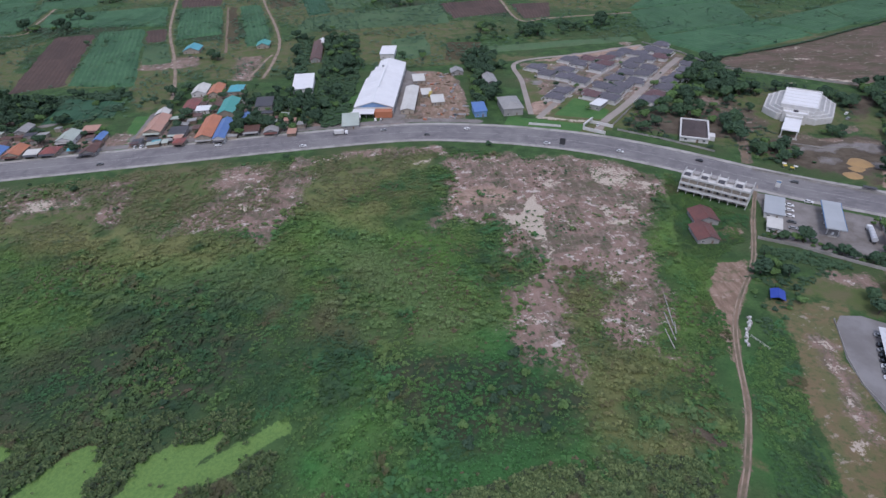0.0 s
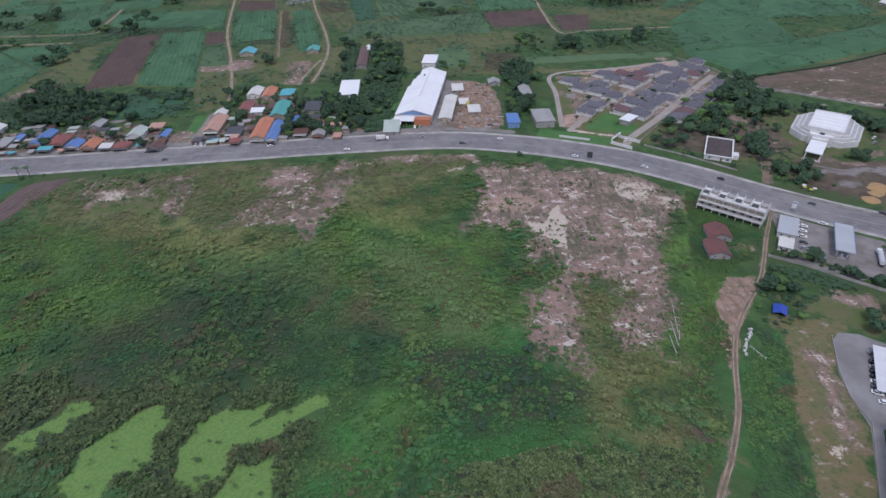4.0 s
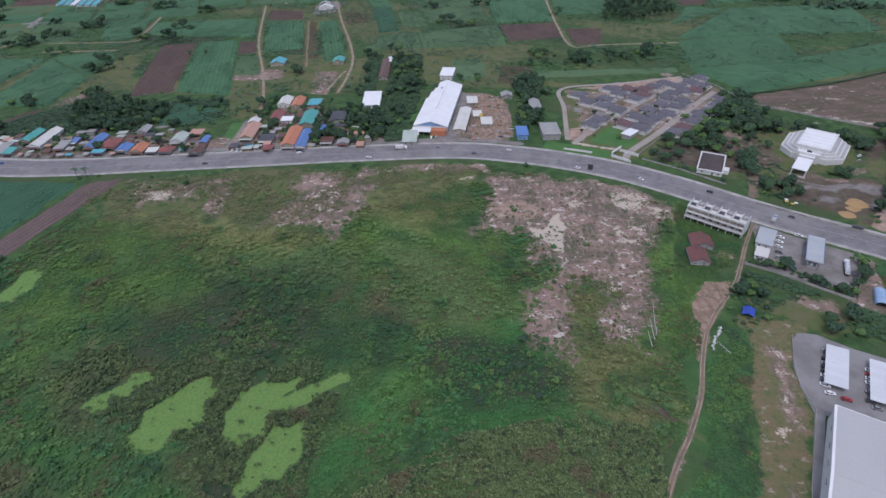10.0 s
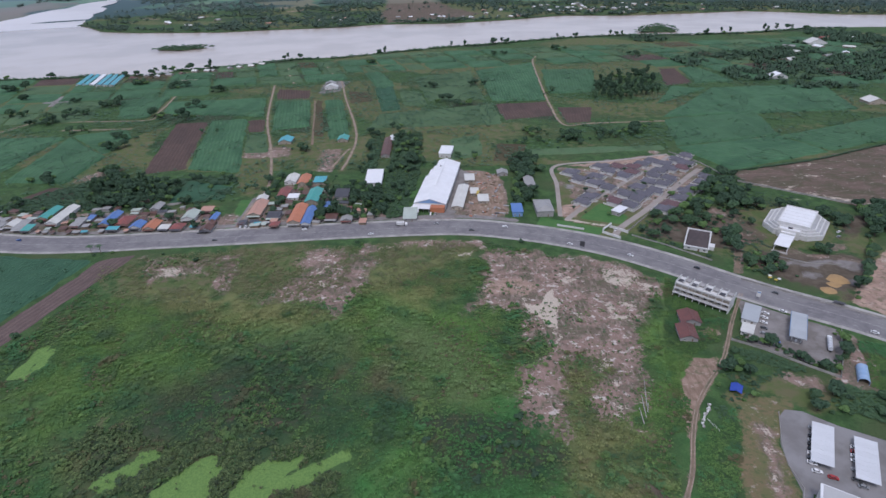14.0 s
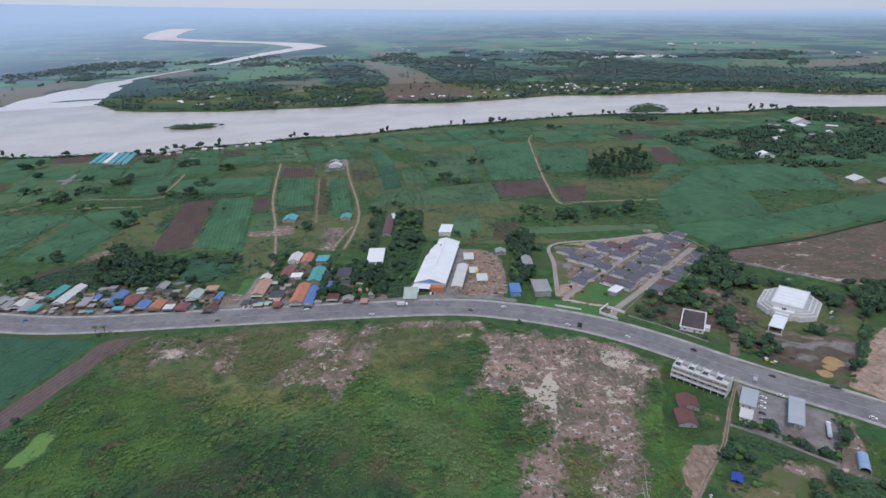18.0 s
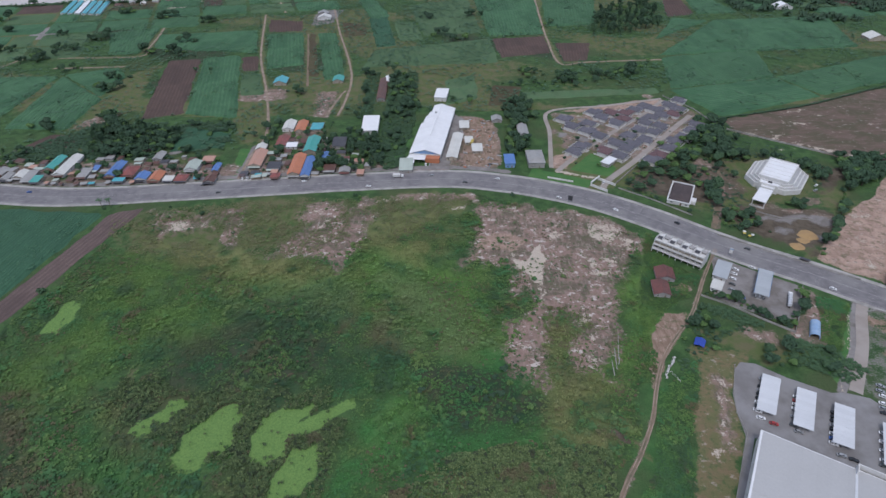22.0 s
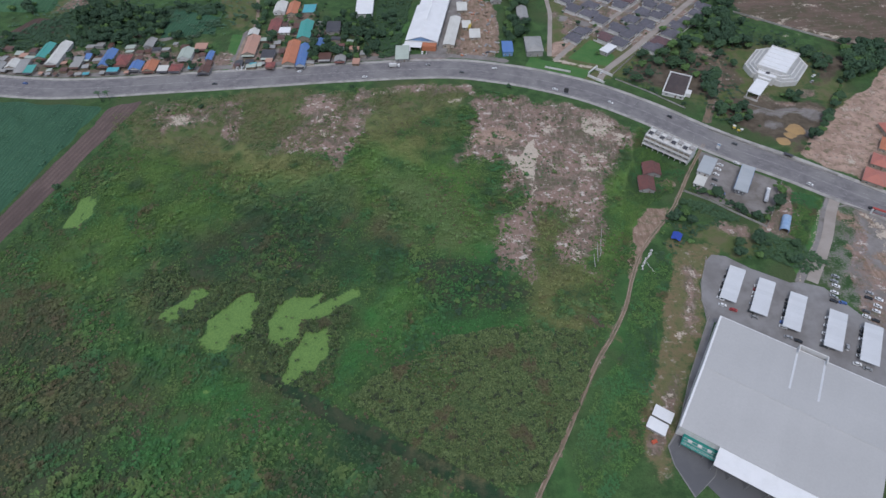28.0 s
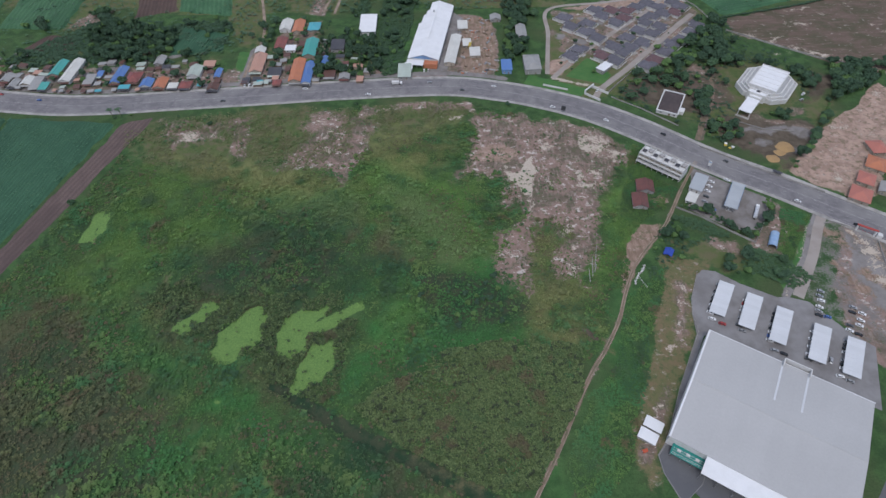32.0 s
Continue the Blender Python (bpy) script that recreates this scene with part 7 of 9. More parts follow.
# ---- estate gate and club house ----
def estate_gate():
    ob = root("estate_gate", 138, 403, 47)
    for s in (-1, 1):
        part("wing_wall", Shape().box(s * 6.5, 0, 0, 0.4, 16, 2.2, 0, 0.05), WALL_WHITE, ob)
    part("arch", Shape().box(0, 7.6, 3.4, 13.4, 1.0, 0.9, 0, 0.06), WALL_WHITE, ob)
    for s in (-1, 1):
        part("pier", Shape().box(s * 6.2, 7.6, 0, 0.9, 1.0, 3.4), WALL_WHITE, ob)
    tagged(ob, "white walled gateway of the housing estate", "gate")
    house(152, 441, 7.5, 15, 47 + 90, "white", WALL_GREY, "shed", 3.4, 0.6, "open pavilion with a white roof on a lawn", "pavilion")
    sign = root("lawn_sign", 104, 414, -22)
    part("panel", Shape().box(0, 0, 0.3, 22, 0.3, 1.4, 0, 0.04), WALL_WHITE, sign)
    part("plinth", Shape().box(0, 0, 0, 22.6, 0.6, 0.3), KERB, sign)
    tagged(sign, "long low white sign wall on a lawn", "sign")


estate_gate()


def lane(name, points, w, label):
    line = smooth_line(points, 6)
    a, b = offset_line(line, w / 2), offset_line(line, -w / 2)
    k = len(line)
    verts = [(p.x, p.y, 0.09) for p in a + b] + [(p.x, p.y, -0.3) for p in a + b]
    faces = [(i + k, i + k + 1, i + 1, i) for i in range(k - 1)] + [(i, i + 1, i + 2 * k + 1, i + 2 * k) for i in range(k - 1)] + [(i + 3 * k, i + 3 * k + 1, i + k + 1, i + k) for i in range(k - 1)]
    tagged(new(name, shape_mesh(name, verts, faces, CONCRETE_LANE)), label, "road", kind="structure")


CONCRETE_LANE = surface("dusty_concrete_lane", (0.33, 0.295, 0.265), (0.23, 0.195, 0.17), grain=2.0, blot=0.08)
lane("lane_1", [(136, 396), (144, 411), (173, 441), (199, 470), (236, 512), (262, 540)], 5.6, "dusty concrete lane through the housing estate")
lane("lane_2", [(104, 429), (122, 452), (141, 473), (176, 508), (208, 538), (246, 580)], 4.8, "dusty concrete lane through the housing estate")
lane("lane_3", [(100, 436), (110, 505), (118, 557), (180, 569), (246, 585)], 4, "dusty concrete lane along the estate wall")


lane("factory_lane", [(267, 255), (258, 242), (244, 218), (221, 186)], 6.5, "worn grey lane from highway to factory yard")
boundary_wall([(264, 246), (270, 247.5), (283, 240)], 1.2, "low pale wall at the factory entrance", KERB)
boundary_wall([(292, 229), (286, 206), (276, 182)], 1.2, "low pale wall along the factory entrance", KERB)
# ---- small buildings by the factory ----
house(111, 105.8, 5.2, 8.4, 57, "white", WALL_GREY, "shed", 2.8, 0.3, "small white-roofed pump house", "pump_house")
house(106.6, 99.8, 5.2, 8.4, 57, "white", WALL_GREY, "shed", 2.8, 0.3, "small white-roofed pump house", "pump_house")
_skip = root("waste_skip", 103.8, 92.8, 20)
part("bin", Shape().box(0, 0, 0, 2.6, 1.5, 1.1).box(0, 0, 1.1, 2.8, 1.7, 0.12), surface("orange_red_paint", (0.5, 0.1, 0.05), (0.3, 0.09, 0.06)), _skip)
part("lug", Shape().tube((-1.4, -0.6, 0.7), (-1.4, 0.6, 0.7), 0.08), STEEL, _skip)
tagged(_skip, "orange-red metal skip beside the factory drive", "skip")


def process_pit():
    """A raised steel platform with tanks, pumps and pipes."""
    ob = root("treatment_plant", 124.3, 89.6, -33)
    h = 3.6
    green, teal = surface("green_plant_floor", (0.02, 0.22, 0.19), (0.05, 0.28, 0.24), blot=0.5), surface("teal_tank", (0.03, 0.3, 0.27), (0.06, 0.34, 0.3))
    part("deck", Shape().box(0, 0, h, 17, 9, 0.3, 0, 0.05), green, ob, "teal green painted deck")
    for x in (-8, -2.7, 2.7, 8):
        for y in (-4, 4):
            part("leg", Shape().box(x, y, 0, 0.3, 0.3, h), STEEL, ob)
    for k in range(5):
        part("tank", Shape().tube((-7 + 3.4 * k, 2.4, h + 0.3), (-7 + 3.4 * k, 2.4, h + 1.8 + 0.5 * (k % 2)), 1.0, None, 14), STEEL if k % 2 else teal, ob)
    for k in range(3):
        part("pipe", Shape().tube((-8, -3.4 + 1.3 * k, h + 0.8), (8, -3.4 + 1.3 * k, h + 0.8), 0.14), STEEL, ob)
        part("pump", Shape().box(-5 + 4.6 * k, -1.2, h + 0.3, 1.8, 1.2, 1.0, 0, 0.15), WALL_WHITE, ob)
    for y in (-4.4, 4.4):
        part("handrail", Shape().tube((-8.4, y, h + 1.3), (8.4, y, h + 1.3), 0.06), WALL_WHITE, ob)
    tagged(ob, "teal green water treatment deck with tanks and pipes", "machinery")


process_pit()


def tarp_hut():
    ob = root("tarp_shelter", 151, 222.5, -30)
    part("tarp", roof_shape(5.0, 6.0, 1.9, 1.0, "gable", 0.4), surface("blue_tarpaulin", (0.025, 0.06, 0.33), (0.05, 0.10, 0.40), blot=0.8, rough=0.45), ob, "bright blue tarpaulin cover")
    for x in (-2.3, 2.3):
        for y in (-2.8, 2.8):
            part("post", Shape().tube((x, y, 0), (x, y, 2.1), 0.08), WOOD, ob)
    part("side_sheet", Shape().box(0, 2.9, 0, 4.5, 0.06, 1.8), WOOD, ob)
    tagged(ob, "shelter under a bright blue tarpaulin", "shelter")


tarp_hut()

# ---- heaps of yellow sand ----
def heap(x, y, r, h, seed):
    k, rings = 22, 5
    verts, faces = [], []
    for i in range(rings):
        f = i / (rings - 1)
        for j in range(k):
            t = 2 * math.pi * j / k
            q = r * (1 - 0.85 * f) * (0.85 + 0.3 * noise.noise((math.cos(t) * 1.5 + seed, math.sin(t) * 1.5, f)))
            verts.append((q * math.cos(t), q * math.sin(t) * 0.8, h * f ** 0.7 - 0.05))
    faces = [(i * k + j, i * k + (j + 1) % k, (i + 1) * k + (j + 1) % k, (i + 1) * k + j) for i in range(rings - 1) for j in range(k)] + [tuple(range((rings - 1) * k, rings * k))]
    ob = new("sand_mound", shape_mesh("sand_mound", verts, faces, SAND, True))
    ob.location = (x, y, 0)
    tagged(ob, "low heap of yellow-brown sand on gravel", "heap", "sand heaps")


SAND = surface("yellow_sand", (0.37, 0.24, 0.11), (0.28, 0.19, 0.1), grain=3.0, blot=0.3, bump=0.1)
for k, (x, y, r, h) in enumerate(((271, 327, 9, 1.2), (256, 314, 7, 0.9), (264, 321, 6, 0.8))):
    heap(x, y, r, h, k * 3)



# ---- small things along the highway ----
def station_sign():
    ob = root("station_sign", 203.6, 305.0, -40)
    part("pole", Shape().tube((-0.9, 0, 0), (-0.9, 0, 6.4), 0.12).tube((0.9, 0, 0), (0.9, 0, 6.4), 0.12), STEEL, ob)
    part("panel", Shape().box(0, 0, 2.4, 2.4, 0.3, 4.2, 0, 0.05), WALL_WHITE, ob, "white sign panel")
    part("band", Shape().box(0, -0.17, 5.4, 2.2, 0.04, 0.8), WALL_BLUE, ob, "plain blue band")
    tagged(ob, "tall white price sign on two steel poles", "sign")


station_sign()


def parasol(x, y, tone, word):
    ob = root("parasol", x, y)
    part("pole", Shape().tube((0, 0, 0), (0, 0, 2.5), 0.04), STEEL, ob)
    k, rim, top = 8, [], (0, 0, 2.6)
    rim = [(1.3 * math.cos(2 * math.pi * i / k), 1.3 * math.sin(2 * math.pi * i / k), 2.05) for i in range(k)]
    low = [(1.28 * math.cos(2 * math.pi * i / k), 1.28 * math.sin(2 * math.pi * i / k), 1.98) for i in range(k)]
    faces = [(i, (i + 1) % k, 2 * k) for i in range(k)] + [(k + i, k + (i + 1) % k, (i + 1) % k, i) for i in range(k)] + [(k + (i + 1) % k, k + i, 2 * k + 1) for i in range(k)]
    part("canopy", Shape().add(rim + low + [top, (0, 0, 2.52)], faces), tone, ob, f"{word} cloth canopy")
    part("foot", Shape().box(0, 0, 0, 0.6, 0.6, 0.1, 0, 0.03), KERB, ob)
    tagged(ob, f"{word} parasol standing beside the pavement", "parasol", "roadside parasols")


for x, y, tone, word in ((224.2, 329, PAINTS["yellow"], "yellow"), (226.4, 325.6, PAINTS["yellow"], "yellow"), (229.2, 326.6, WALL_WHITE, "white"), (225.2, 331.2, WALL_WHITE, "white")):
    parasol(x, y, tone, word)


def bus_shelter():
    ob = root("bus_shelter", 251.5, 296.5, -36)
    part("roof", Shape().box(0, 0, 2.5, 6.5, 2.6, 0.15, 0, 0.04), ROOF["dark"], ob)
    for x in (-3, 3):
        for y in (-1.1, 1.1):
            part("post", Shape().box(x, y, 0, 0.14, 0.14, 2.5), STEEL, ob)
    part("bench", Shape().box(0, 0.8, 0.42, 5, 0.45, 0.08).box(-2, 0.8, 0, 0.1, 0.4, 0.42).box(2, 0.8, 0, 0.1, 0.4, 0.42), WOOD, ob)
    part("back_panel", Shape().box(0, 1.15, 0.3, 5.8, 0.06, 1.7), WALL_GREY, ob)
    tagged(ob, "dark-roofed roadside bus shelter with a bench", "shelter")


bus_shelter()


def factory_gate():
    ob = root("factory_gate", 287, 237, -33)
    red = surface("faded_red_paint", (0.42, 0.07, 0.06), (0.3, 0.1, 0.09))
    for x in (-5.5, 5.5):
        part("pier", Shape().box(x, 0, 0, 1.0, 1.2, 4.6, 0, 0.06), WALL_WHITE, ob)
    part("beam", Shape().box(0, 0, 4.6, 12.6, 1.3, 0.8, 0, 0.06), red, ob, "faded red cross beam")
    part("guard_hut", Shape().box(8.4, 0.5, 0, 3.0, 3.0, 2.8, 0, 0.05), WALL_WHITE, ob)
    part("barrier_arm", Shape().tube((-4.8, 0.4, 1.0), (4.6, 0.4, 1.0), 0.06), red, ob)
    tagged(ob, "white and red gateway of the factory drive", "gate")


factory_gate()
_fence = root("wire_fence", 127.3, 202.5)
for _k in range(5):
    part("post", Shape().tube((0.75 * _k, -1.85 * _k, 0), (0.75 * _k, -1.85 * _k, 1.5), 0.06), WALL_WHITE, _fence)
part("rail", Shape().tube((0, 0, 1.3), (3.0, -7.4, 1.3), 0.05).tube((0, 0, 0.7), (3.0, -7.4, 0.7), 0.05), WALL_WHITE, _fence)
tagged(_fence, "short white post and rail fence in weeds", "fence")
copy_thing(FIRST["white"], pose(314, 396, 0, 0, 0, 35))
# ---- trees ----
def leaf_cloud(rng, blobs, per, size):
    """A crown: many small leaf clumps scattered over the skin of several blobs."""
    s = Shape()
    for cx, cy, cz, r, rz in blobs:
        for _ in range(per):
            t, u = rng.uniform(0, 2 * math.pi), rng.uniform(-0.55, 1.0)
            k = math.sqrt(max(0.0, 1 - u * u))
            f = rng.uniform(0.72, 1.06)
            p = Vector((cx + r * f * k * math.cos(t), cy + r * f * k * math.sin(t), cz + rz * f * u))
            nrm = Vector((k * math.cos(t), k * math.sin(t), u + 0.35)).normalized()
            q = nrm.to_track_quat("Z", "Y")
            a, b = size * rng.uniform(0.6, 1.3), size * rng.uniform(0.4, 0.9)
            w = rng.uniform(0, 6.28)
            e, g = q @ Vector((math.cos(w), math.sin(w), 0)), q @ Vector((-math.sin(w), math.cos(w), 0))
            s.add([p - e * a, p - g * b + nrm * 0.2 * b, p + e * a - nrm * 0.35 * a, p + g * b + nrm * 0.1 * b], [(0, 1, 2), (0, 2, 3)])
    return s


def tree_kind(seed, height, spread, form, leaves, label):
    rng = random.Random(seed)
    ob = root("tree" if form != "shrub" else "shrub", 0, -3000 - 30 * seed)
    trunk = Shape()
    top = height * (0.55 if form != "tall" else 0.7)
    if form != "shrub":
        bend = Vector((rng.uniform(-0.4, 0.4), rng.uniform(-0.4, 0.4), top * 0.5))
        trunk.tube((0, 0, -0.2), bend, 0.045 * spread + 0.12, 0.035 * spread + 0.08).tube(bend, (bend.x * 1.5, bend.y, top), 0.035 * spread + 0.08, 0.05)
        base = Vector((bend.x, bend.y, top * 0.55))
    else:
        base = Vector((0, 0, 0.0))
    blobs = []
    count = {"broad": 9, "tall": 7, "shrub": 4}[form]
    for k in range(count):
        t = 2.4 * k + rng.uniform(-0.4, 0.4)
        d = spread * rng.uniform(0.25, 0.6) * (1 if k else 0)
        zc = {"broad": height * rng.uniform(0.55, 0.82), "tall": height * (0.4 + 0.5 * k / count), "shrub": height * rng.uniform(0.35, 0.6)}[form]
        r = spread * rng.uniform(0.34, 0.5) * (0.8 if form == "tall" else 1.0)
        c = (d * math.cos(t), d * math.sin(t), zc)
        blobs.append((*c, r, r * (0.75 if form != "tall" else 1.1)))
        trunk.tube(base, (c[0] * 0.9, c[1] * 0.9, c[2]), 0.10 if form != "shrub" else 0.06, 0.03, 5)
    part("trunk", trunk, BARK, ob)
    part("crown", leaf_cloud(rng, blobs, {"broad": 52, "tall": 60, "shrub": 46}[form], 0.16 * spread + 0.25), leaves, ob)
    return tagged(ob, label, "tree" if form != "shrub" else "shrub")


def palm_kind(seed):
    rng = random.Random(seed)
    ob = root("palm_tree", 0, -3000 - 30 * seed)
    h = 7.5
    part("trunk", Shape().tube((0, 0, -0.2), (0.3, 0, h * 0.5), 0.24, 0.19).tube((0.3, 0, h * 0.5), (0.2, 0.1, h), 0.19, 0.15), BARK, ob)
    for k in range(13):
        t = 2 * math.pi * k / 13 + rng.uniform(-0.2, 0.2)
        up = rng.uniform(0.1, 0.9)
        c, s = math.cos(t), math.sin(t)
        f = Shape()
        pts = [(0.2 + c * d, 0.1 + s * d, h + up * d * 0.9 - 0.22 * d * d) for d in (0.1, 1.0, 2.0, 2.9)]
        for a, b, w0, w1 in zip(pts, pts[1:], (0.25, 0.55, 0.45), (0.55, 0.45, 0.1)):
            f.add([(a[0] - s * w0, a[1] + c * w0, a[2] - 0.12), a, (a[0] + s * w0, a[1] - c * w0, a[2] - 0.12), (b[0] - s * w1, b[1] + c * w1, b[2] - 0.12), b, (b[0] + s * w1, b[1] - c * w1, b[2] - 0.12)],
                  [(0, 1, 4, 3), (1, 2, 5, 4)])
        part("frond", f, LEAVES[0], ob)
    return tagged(ob, "small palm tree beside the pavement", "tree")


KINDS = {
    "broad": [tree_kind(1, 8.5, 5.0, "broad", LEAVES[0], "broad leafy tree with an uneven dark green crown"), tree_kind(2, 7.0, 4.2, "broad", LEAVES[1], "dark leafy tree with a dense crown"),
              tree_kind(3, 6.0, 3.8, "broad", LEAVES[2], "fresh green tree with a loose crown"), tree_kind(4, 10.0, 5.6, "broad", LEAVES[1], "tall dark tree with a wide crown")],
    "tall": [tree_kind(5, 13.0, 4.0, "tall", LEAVES[1], "tall dark bamboo-like tree clump"), tree_kind(6, 11.0, 3.2, "tall", LEAVES[0], "tall slender green tree")],
    "shrub": [tree_kind(7, 2.6, 2.4, "shrub", LEAVES[0], "rounded leafy green shrub on the ground"), tree_kind(8, 3.4, 3.0, "shrub", LEAVES[1], "dense dark green shrub on the ground"), tree_kind(9, 2.2, 2.2, "shrub", LEAVES[2], "low fresh green leafy shrub")],
}
USED = set()
RECTS = [(x, y, w / 2 + 1.5, l / 2 + 1.5) for x, y, w, l, *_ in VILLAGE] + [(x, y, 6.5, 6.5) for x, y in ESTATE]
RECTS += [(197, 385, 19, 22), (284, 407, 31, 31), (257, 374, 12, 14), (168.5, 306.5, 17, 16), (-4.5, 508, 24, 54), (15.5, 478, 9, 27), (209.5, 270, 13, 15), (190, 286, 9, 10), (151, 222.5, 6, 6), (4, 602, 9, 14), (152, 441, 9, 8), (138, 403, 10, 10)]


def free(x, y):
    if any(abs(x - a) < w and abs(y - b) < l for a, b, w, l in RECTS):
        return False
    i = min(range(len(ROAD)), key=lambda k: abs(ROAD[k].x - x) + abs(ROAD[k].y - y))
    return (ROAD[i] - Vector((x, y))).length > 18.5


def plant(kind, x, y, size, rng):
    k = rng.randrange(len(KINDS[kind]))
    ob = KINDS[kind][k]
    m = pose(x, y, 0, 0, 0, rng.uniform(0, 360))
    s = size * rng.uniform(0.8, 1.2)
    if (kind, k) in USED:
        ob = copy_thing(ob, m)
    USED.add((kind, k))
    ob.matrix_basis = m @ Matrix.Diagonal((s, s, s * rng.uniform(0.85, 1.1), 1))


def grove(poly, count, mix, size, seed, gap=3.0):
    """Trees at random inside an outline, clear of houses and the highway."""
    rng = random.Random(seed)
    lo, hi = np.min(poly, axis=0), np.max(poly, axis=0)
    put, tries = [], 0
    while len(put) < count and tries < count * 40:
        tries += 1
        x, y = rng.uniform(lo[0], hi[0]), rng.uniform(lo[1], hi[1])
        if inside(np.array([x]), np.array([y]), poly)[0] > 0 and free(x, y) and all(math.hypot(x - a, y - b) > gap for a, b in put):
            put.append((x, y))
            plant(rng.choice(mix), x, y, size, rng)


def woodland(poly, count, mix, size, seed, gap=3.0, label="dense woodland of mixed green trees"):
    """Trees too many or too far to tell apart: one mesh of wood and one of leaves."""
    rng = random.Random(seed)
    lo, hi = np.min(poly, axis=0), np.max(poly, axis=0)
    put, tries, lots = [], 0, {}
    while len(put) < count and tries < count * 40:
        tries += 1
        x, y = rng.uniform(lo[0], hi[0]), rng.uniform(lo[1], hi[1])
        if inside(np.array([x]), np.array([y]), poly)[0] > 0 and free(x, y) and all(math.hypot(x - a, y - b) > gap for a, b in put):
            put.append((x, y))
            ob = rng.choice(KINDS[rng.choice(mix)])
            s = size * rng.uniform(0.8, 1.2)
            m = pose(x, y, 0, 0, 0, rng.uniform(0, 360)) @ Matrix.Diagonal((s, s, s * rng.uniform(0.85, 1.1), 1))
            for child in ob.children:
                me = child.data
                v = np.empty(len(me.vertices) * 3, np.float32)
                me.vertices.foreach_get("co", v)
                v = v.reshape(-1, 3) @ np.array(m.to_3x3()).T + np.array(m.translation)
                verts, faces = lots.setdefault(me.materials[0], ([], []))
                k = sum(len(a) for a in verts)
                verts.append(v)
                faces += [tuple(i + k for i in p.vertices) for p in me.polygons]
    me = bpy.data.meshes.new("woodland")
    allv, allf, kinds, k = [], [], [], 0
    for n, (mat, (verts, faces)) in enumerate(lots.items()):
        me.materials.append(mat)
        v = np.concatenate(verts)
        allv.append(v)
        allf += [tuple(i + k for i in f) for f in faces]
        kinds += [n] * len(faces)
        k += len(v)
    me.from_pydata(np.concatenate(allv).tolist(), [], allf)
    me.polygons.foreach_set("material_index", kinds)
    me.update()
    return tagged(new("woodland", me), label, "woodland", kind="stuff")


def row(points, gap, mix, size, seed, loose=1.5):
    rng = random.Random(seed)
    for p in smooth_line(points, gap):
        x, y = p.x + rng.uniform(-loose, loose), p.y + rng.uniform(-loose, loose)
        if free(x, y):
            plant(rng.choice(mix), x, y, size, rng)


RECTS += [(x, y, 4.5, 5.5) for x, y in LEAN_TOS]
BR, TA, SH = "broad", "tall", "shrub"
woodland([(66, 456), (82, 464), (94, 556), (74, 562)], 34, [BR, BR, SH], 0.8, 73, 3.2, "small trees and shrubs among the houses")
woodland([(-440, 445), (-300, 428), (-196, 424), (-200, 470), (-330, 476), (-440, 490)], 46, [BR, SH, SH, BR], 0.62, 70, 4, "small trees and shrubs among the houses")
woodland([(-172, 440), (-64, 428), (-64, 510), (-110, 545), (-165, 545)], 44, [BR, SH, BR], 0.66, 71, 4, "small trees and shrubs among the houses")
woodland([(112, 440), (122, 530), (250, 575), (262, 540), (160, 420)], 26, [SH, SH, BR], 0.5, 72, 6, "small trees and shrubs among the houses")
woodland([(-362, 545), (-317, 542), (-270, 530), (-236, 480), (-250, 472), (-286, 472), (-330, 480)], 84, [BR, BR, TA, BR], 1.0, 21, 4)
grove([(-345, 440), (-345, 460), (-230, 452), (-230, 438), (-300, 430)], 20, [BR, BR, SH], 0.75, 22, 5)
grove([(-430, 450), (-360, 450), (-360, 480), (-430, 500)], 16, [BR, SH], 0.8, 23, 5)
grove([(-215, 500), (-200, 530), (-240, 560), (-262, 540)], 8, [BR, SH], 0.8, 24, 5)
grove([(-218, 425), (-208, 425), (-204, 465), (-218, 470)], 6, [BR, SH], 0.7, 25, 4)
grove([(-180, 495), (-160, 500), (-160, 545), (-180, 545)], 8, [BR], 0.8, 26, 5)
woodland([(-112, 424), (-58, 432), (-48, 470), (-60, 505), (-112, 505)], 60, [BR, BR, TA], 0.85, 27, 3.6)
grove([(-160, 440), (-135, 440), (-135, 480), (-160, 480)], 10, [BR, SH], 0.7, 54, 4)
grove([(-80, 500), (-58, 560), (-28, 560), (-36, 470), (-58, 455)], 30, [BR, SH, SH], 0.85, 28, 4.5)
woodland([(-56, 545), (-56, 680), (-26, 670), (-20, 575), (-30, 545)], 46, [BR, BR, SH], 0.9, 29, 4.5)
woodland([(-90, 550), (-74, 545), (-72, 680), (-90, 690)], 12, [BR, SH], 0.9, 30, 5)
woodland([(56, 432), (70, 432), (96, 560), (100, 590), (70, 580), (68, 500)], 46, [BR, BR, SH], 0.9, 31, 3.8, "small trees and shrubs among the houses")
woodland([(70, 640), (130, 612), (240, 652), (270, 706), (230, 690), (180, 650), (110, 660)], 52, [BR, SH, SH], 0.9, 32, 5)
grove([(150, 398), (182, 445), (204, 436), (240, 425), (236, 395), (214, 372), (206, 356), (176, 378)], 30, [BR, BR, SH, SH], 0.85, 33, 5)
grove([(209, 478), (279, 488), (273, 447), (247, 437), (202, 439)], 46, [BR, BR, BR, SH], 1.05, 141, 4.2)
grove([(192, 438), (232, 423), (230, 400), (215, 405), (188, 412)], 15, [BR, BR, SH], 0.95, 142, 4)
